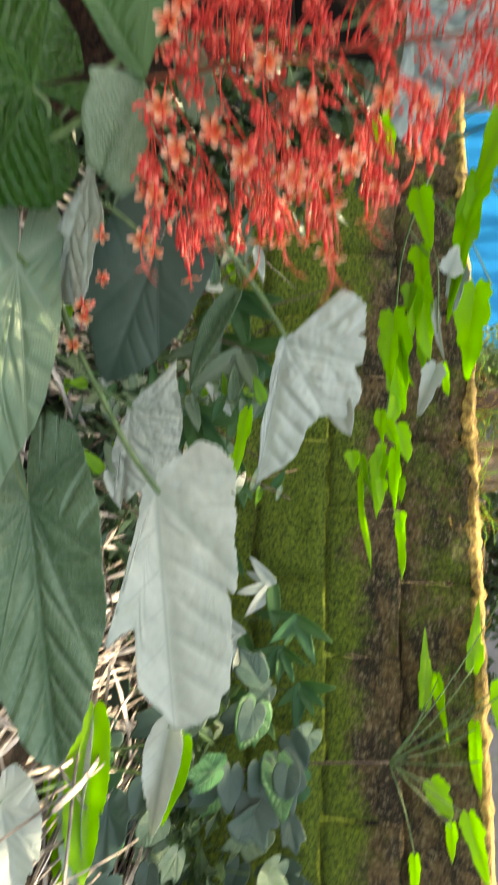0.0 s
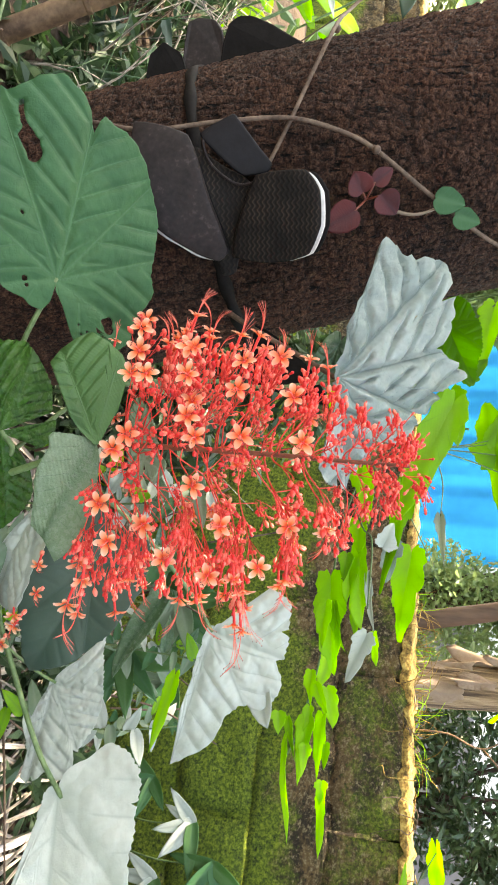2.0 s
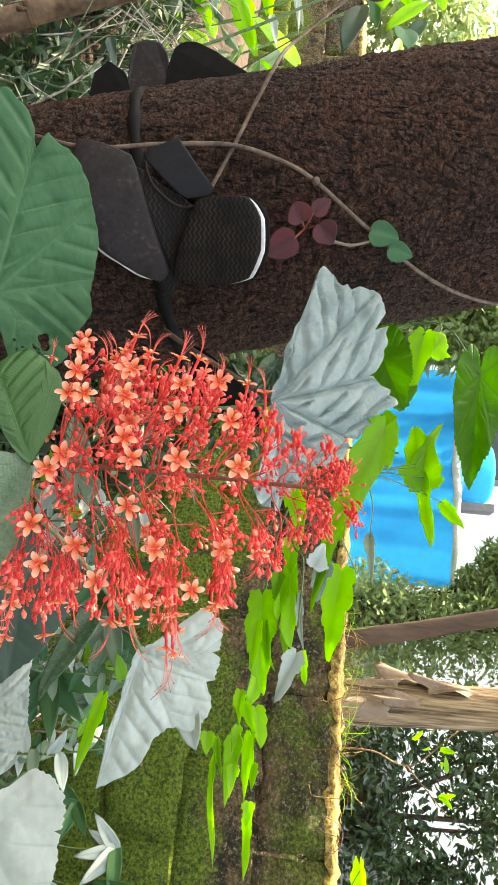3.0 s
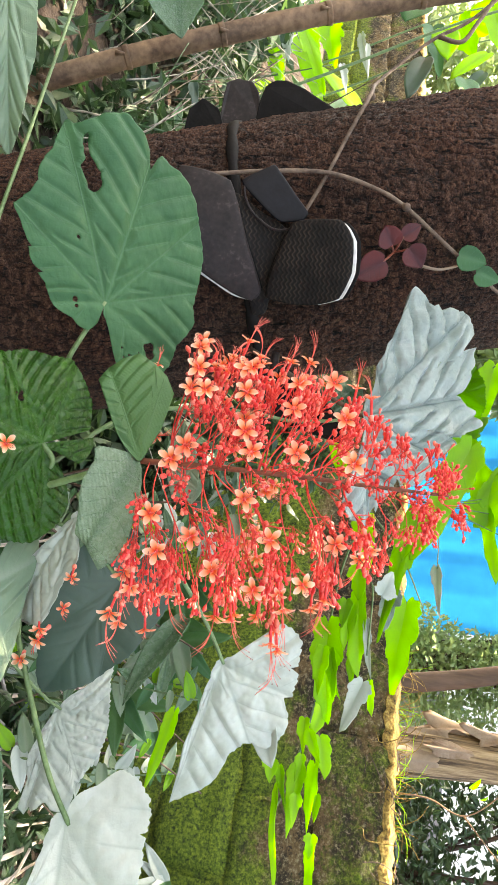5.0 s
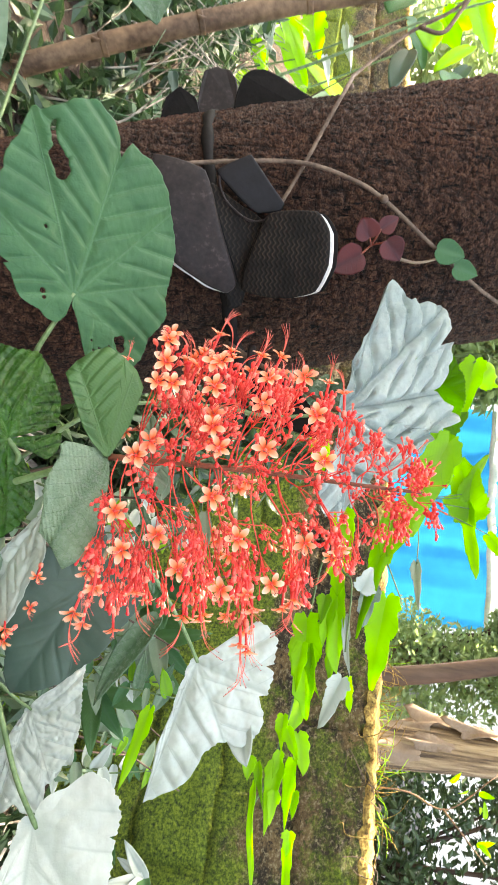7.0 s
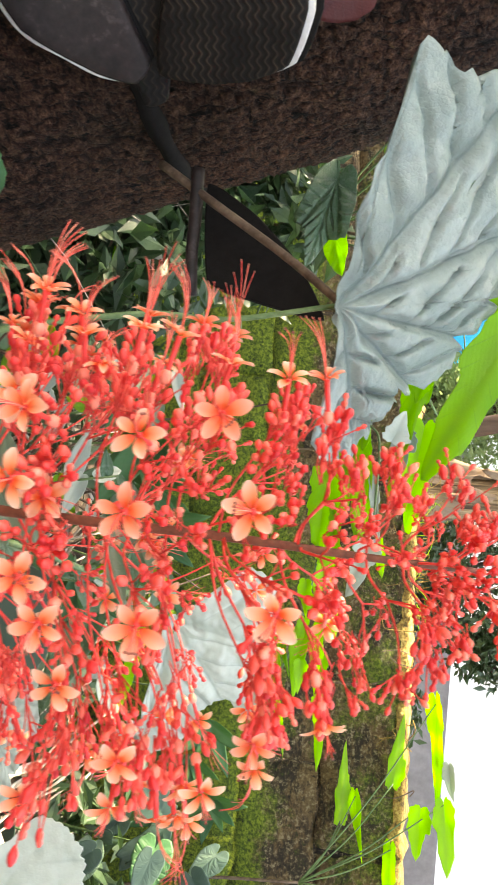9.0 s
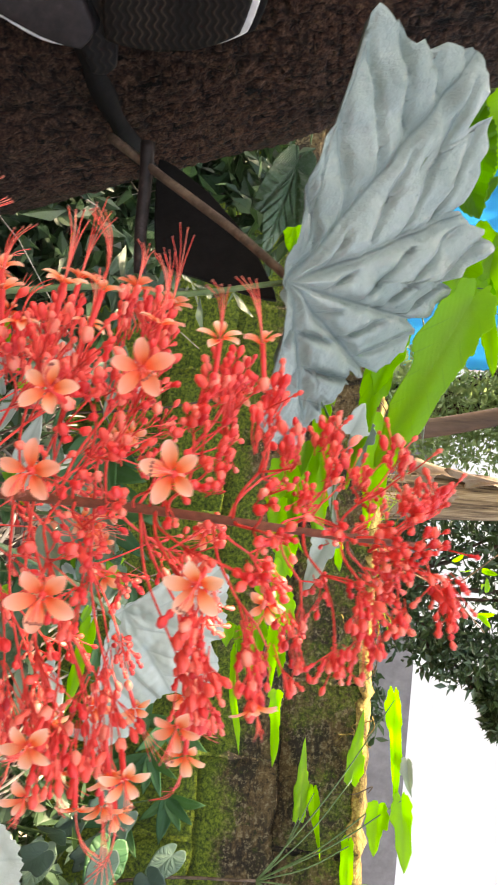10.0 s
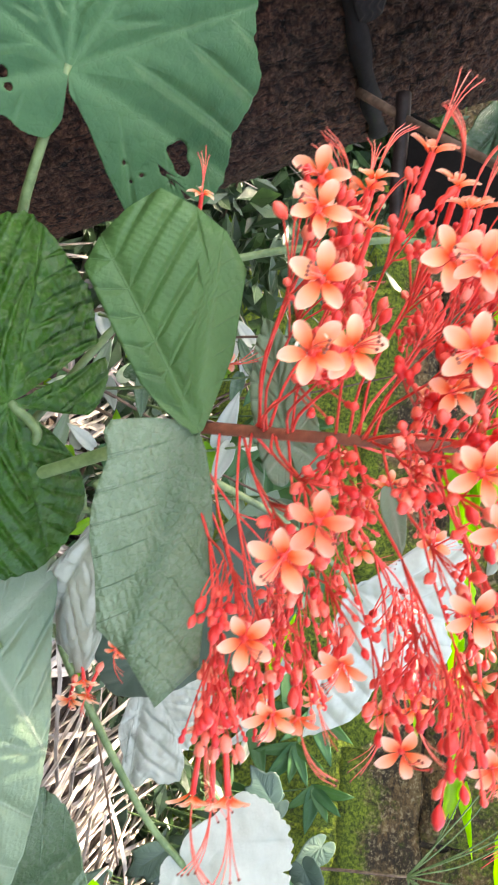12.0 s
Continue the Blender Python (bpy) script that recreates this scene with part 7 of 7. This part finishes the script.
def build_wall_tuft():
    """Yellowed grass and a thin creeper on the wall top."""
    rnd = random.Random(23)
    t = thing("grass_tuft", WALL_FRAME @ Vector((-0.10, 0.02, 0.985)), "yellowed grass tuft growing on the wall top", "grass")
    for k in range(90):
        s = rnd.uniform(-0.22, 0.14)
        a = WALL_FRAME @ Vector((s, rnd.uniform(-0.005, 0.08), 0.985))
        d = Vector((rnd.gauss(0, 0.5), rnd.gauss(-0.2, 0.4), rnd.uniform(0.3, 1.0))).normalized() * rnd.uniform(0.02, 0.085)
        stalk(t, [a, a + d * 0.6, a + d + Vector((d.x * 0.3, 0, -0.01))], 0.0009, 0.0004, LEAF_LIME if k % 3 == 0 else MOSS, "blade", 4)
    c = thing("dry_creeper", WALL_FRAME @ Vector((0.1, 0.0, 0.985)), "thin dry creeper hanging on the wall edge", "climbing plant")
    for k in range(20):
        s = rnd.uniform(-0.35, 0.5)
        a = WALL_FRAME @ Vector((s, -0.008, 0.985))
        pts = [a]
        for i in range(4):
            pts.append(pts[-1] + Vector((rnd.gauss(0, 0.02), rnd.uniform(-0.01, 0.003), rnd.uniform(-0.035, 0.006))))
        stalk(c, pts, 0.0011, 0.0006, rnd.choice((TWIG, MOSS)), "tendril", 4)
    v = thing("shoot", WALL_FRAME @ Vector((0.02, 0.1, 0.985)), "yellow-green shoot rising above the wall", "climbing plant")
    p0 = WALL_FRAME @ Vector((0.05, 0.12, 0.985))
    stalk(v, [p0, p0 + Vector((0, 0, 0.08)), p0 + Vector((0.02, 0, 0.16)), p0 + Vector((-0.06, 0, 0.26))], 0.0022, 0.0012, CANE, "stem", 5)
    stalk(v, [p0 + Vector((0.02, 0, 0.15)), p0 + Vector((0.07, 0, 0.20)), p0 + Vector((0.11, 0, 0.24))], 0.0018, 0.0009, CANE, "stem", 5)
    for k in range(7):
        b = p0 + Vector((rnd.uniform(-0.04, 0.09), 0, rnd.uniform(0.16, 0.26)))
        leaflet(v, b, (rnd.uniform(-1, 1), -0.3, rnd.uniform(-0.2, 0.8)), 0.035, LEAF_LIME, (0, -1, 0.3), rnd, 950 + k)


build_wall_tuft()


# ---- blocks of the garden wall ----
def build_blocks():
    rnd = random.Random(29)
    meshes = []
    for k in range(7):
        bm = bmesh.new()
        w, h, d = 0.284, 0.143, 0.06
        nx, nz = 14, 8
        g = [[None] * (nz + 1) for _ in range(nx + 1)]
        for i in range(nx + 1):
            for j in range(nz + 1):
                u, v = i / nx - 0.5, j / nz - 0.5
                edge = min(0.5 - abs(u), (0.5 - abs(v)) * 0.6)
                y = 0.006 * noise.noise((u * 5 + k * 9, v * 4, 1)) + 0.006 * noise.noise((u * 22 + k * 9, v * 14, 2)) + (0.007 if edge < 0.01 else 0.0)
                x = u * w + 0.010 * noise.noise((v * 5, k, 3)) * (1 if abs(u) > 0.45 else 0)
                z = v * h + 0.010 * noise.noise((u * 6, k, 5)) * (1 if abs(v) > 0.45 else 0)
                g[i][j] = bm.verts.new((x, y, z))
        for i in range(nx):
            for j in range(nz):
                bm.faces.new((g[i][j], g[i + 1][j], g[i + 1][j + 1], g[i][j + 1]))
        rim = [g[i][0] for i in range(nx + 1)] + [g[nx][j] for j in range(1, nz + 1)] + [g[i][nz] for i in range(nx - 1, -1, -1)] + [g[0][j] for j in range(nz - 1, 0, -1)]
        back = [bm.verts.new((v.co.x, d, v.co.z)) for v in rim]
        for i in range(len(rim)):
            bm.faces.new((rim[i], back[i], back[(i + 1) % len(rim)], rim[(i + 1) % len(rim)]))
        bmesh.ops.recalc_face_normals(bm, faces=bm.faces)
        me = bpy.data.meshes.new("block")
        bm.to_mesh(me)
        bm.free()
        me.materials.append(BLOCK)
        me.shade_smooth()
        meshes.append(me)
    for row in range(6):
        z = 0.897 - 0.150 * row
        s = (0.119 if row % 2 else -0.027) + 0.1465 - 0.293 * 17
        while s < 3.0:
            ob = new("block", rnd.choice(meshes))
            ob.matrix_world = WALL_FRAME @ pose(s + rnd.uniform(-0.004, 0.004), rnd.uniform(-0.003, 0.004), z + rnd.uniform(-0.003, 0.003), 0, rnd.uniform(-0.6, 0.6), 0)
            ob.parent = wall_root
            ob.matrix_parent_inverse = wall_root.matrix_world.inverted()
            s += 0.293


build_blocks()
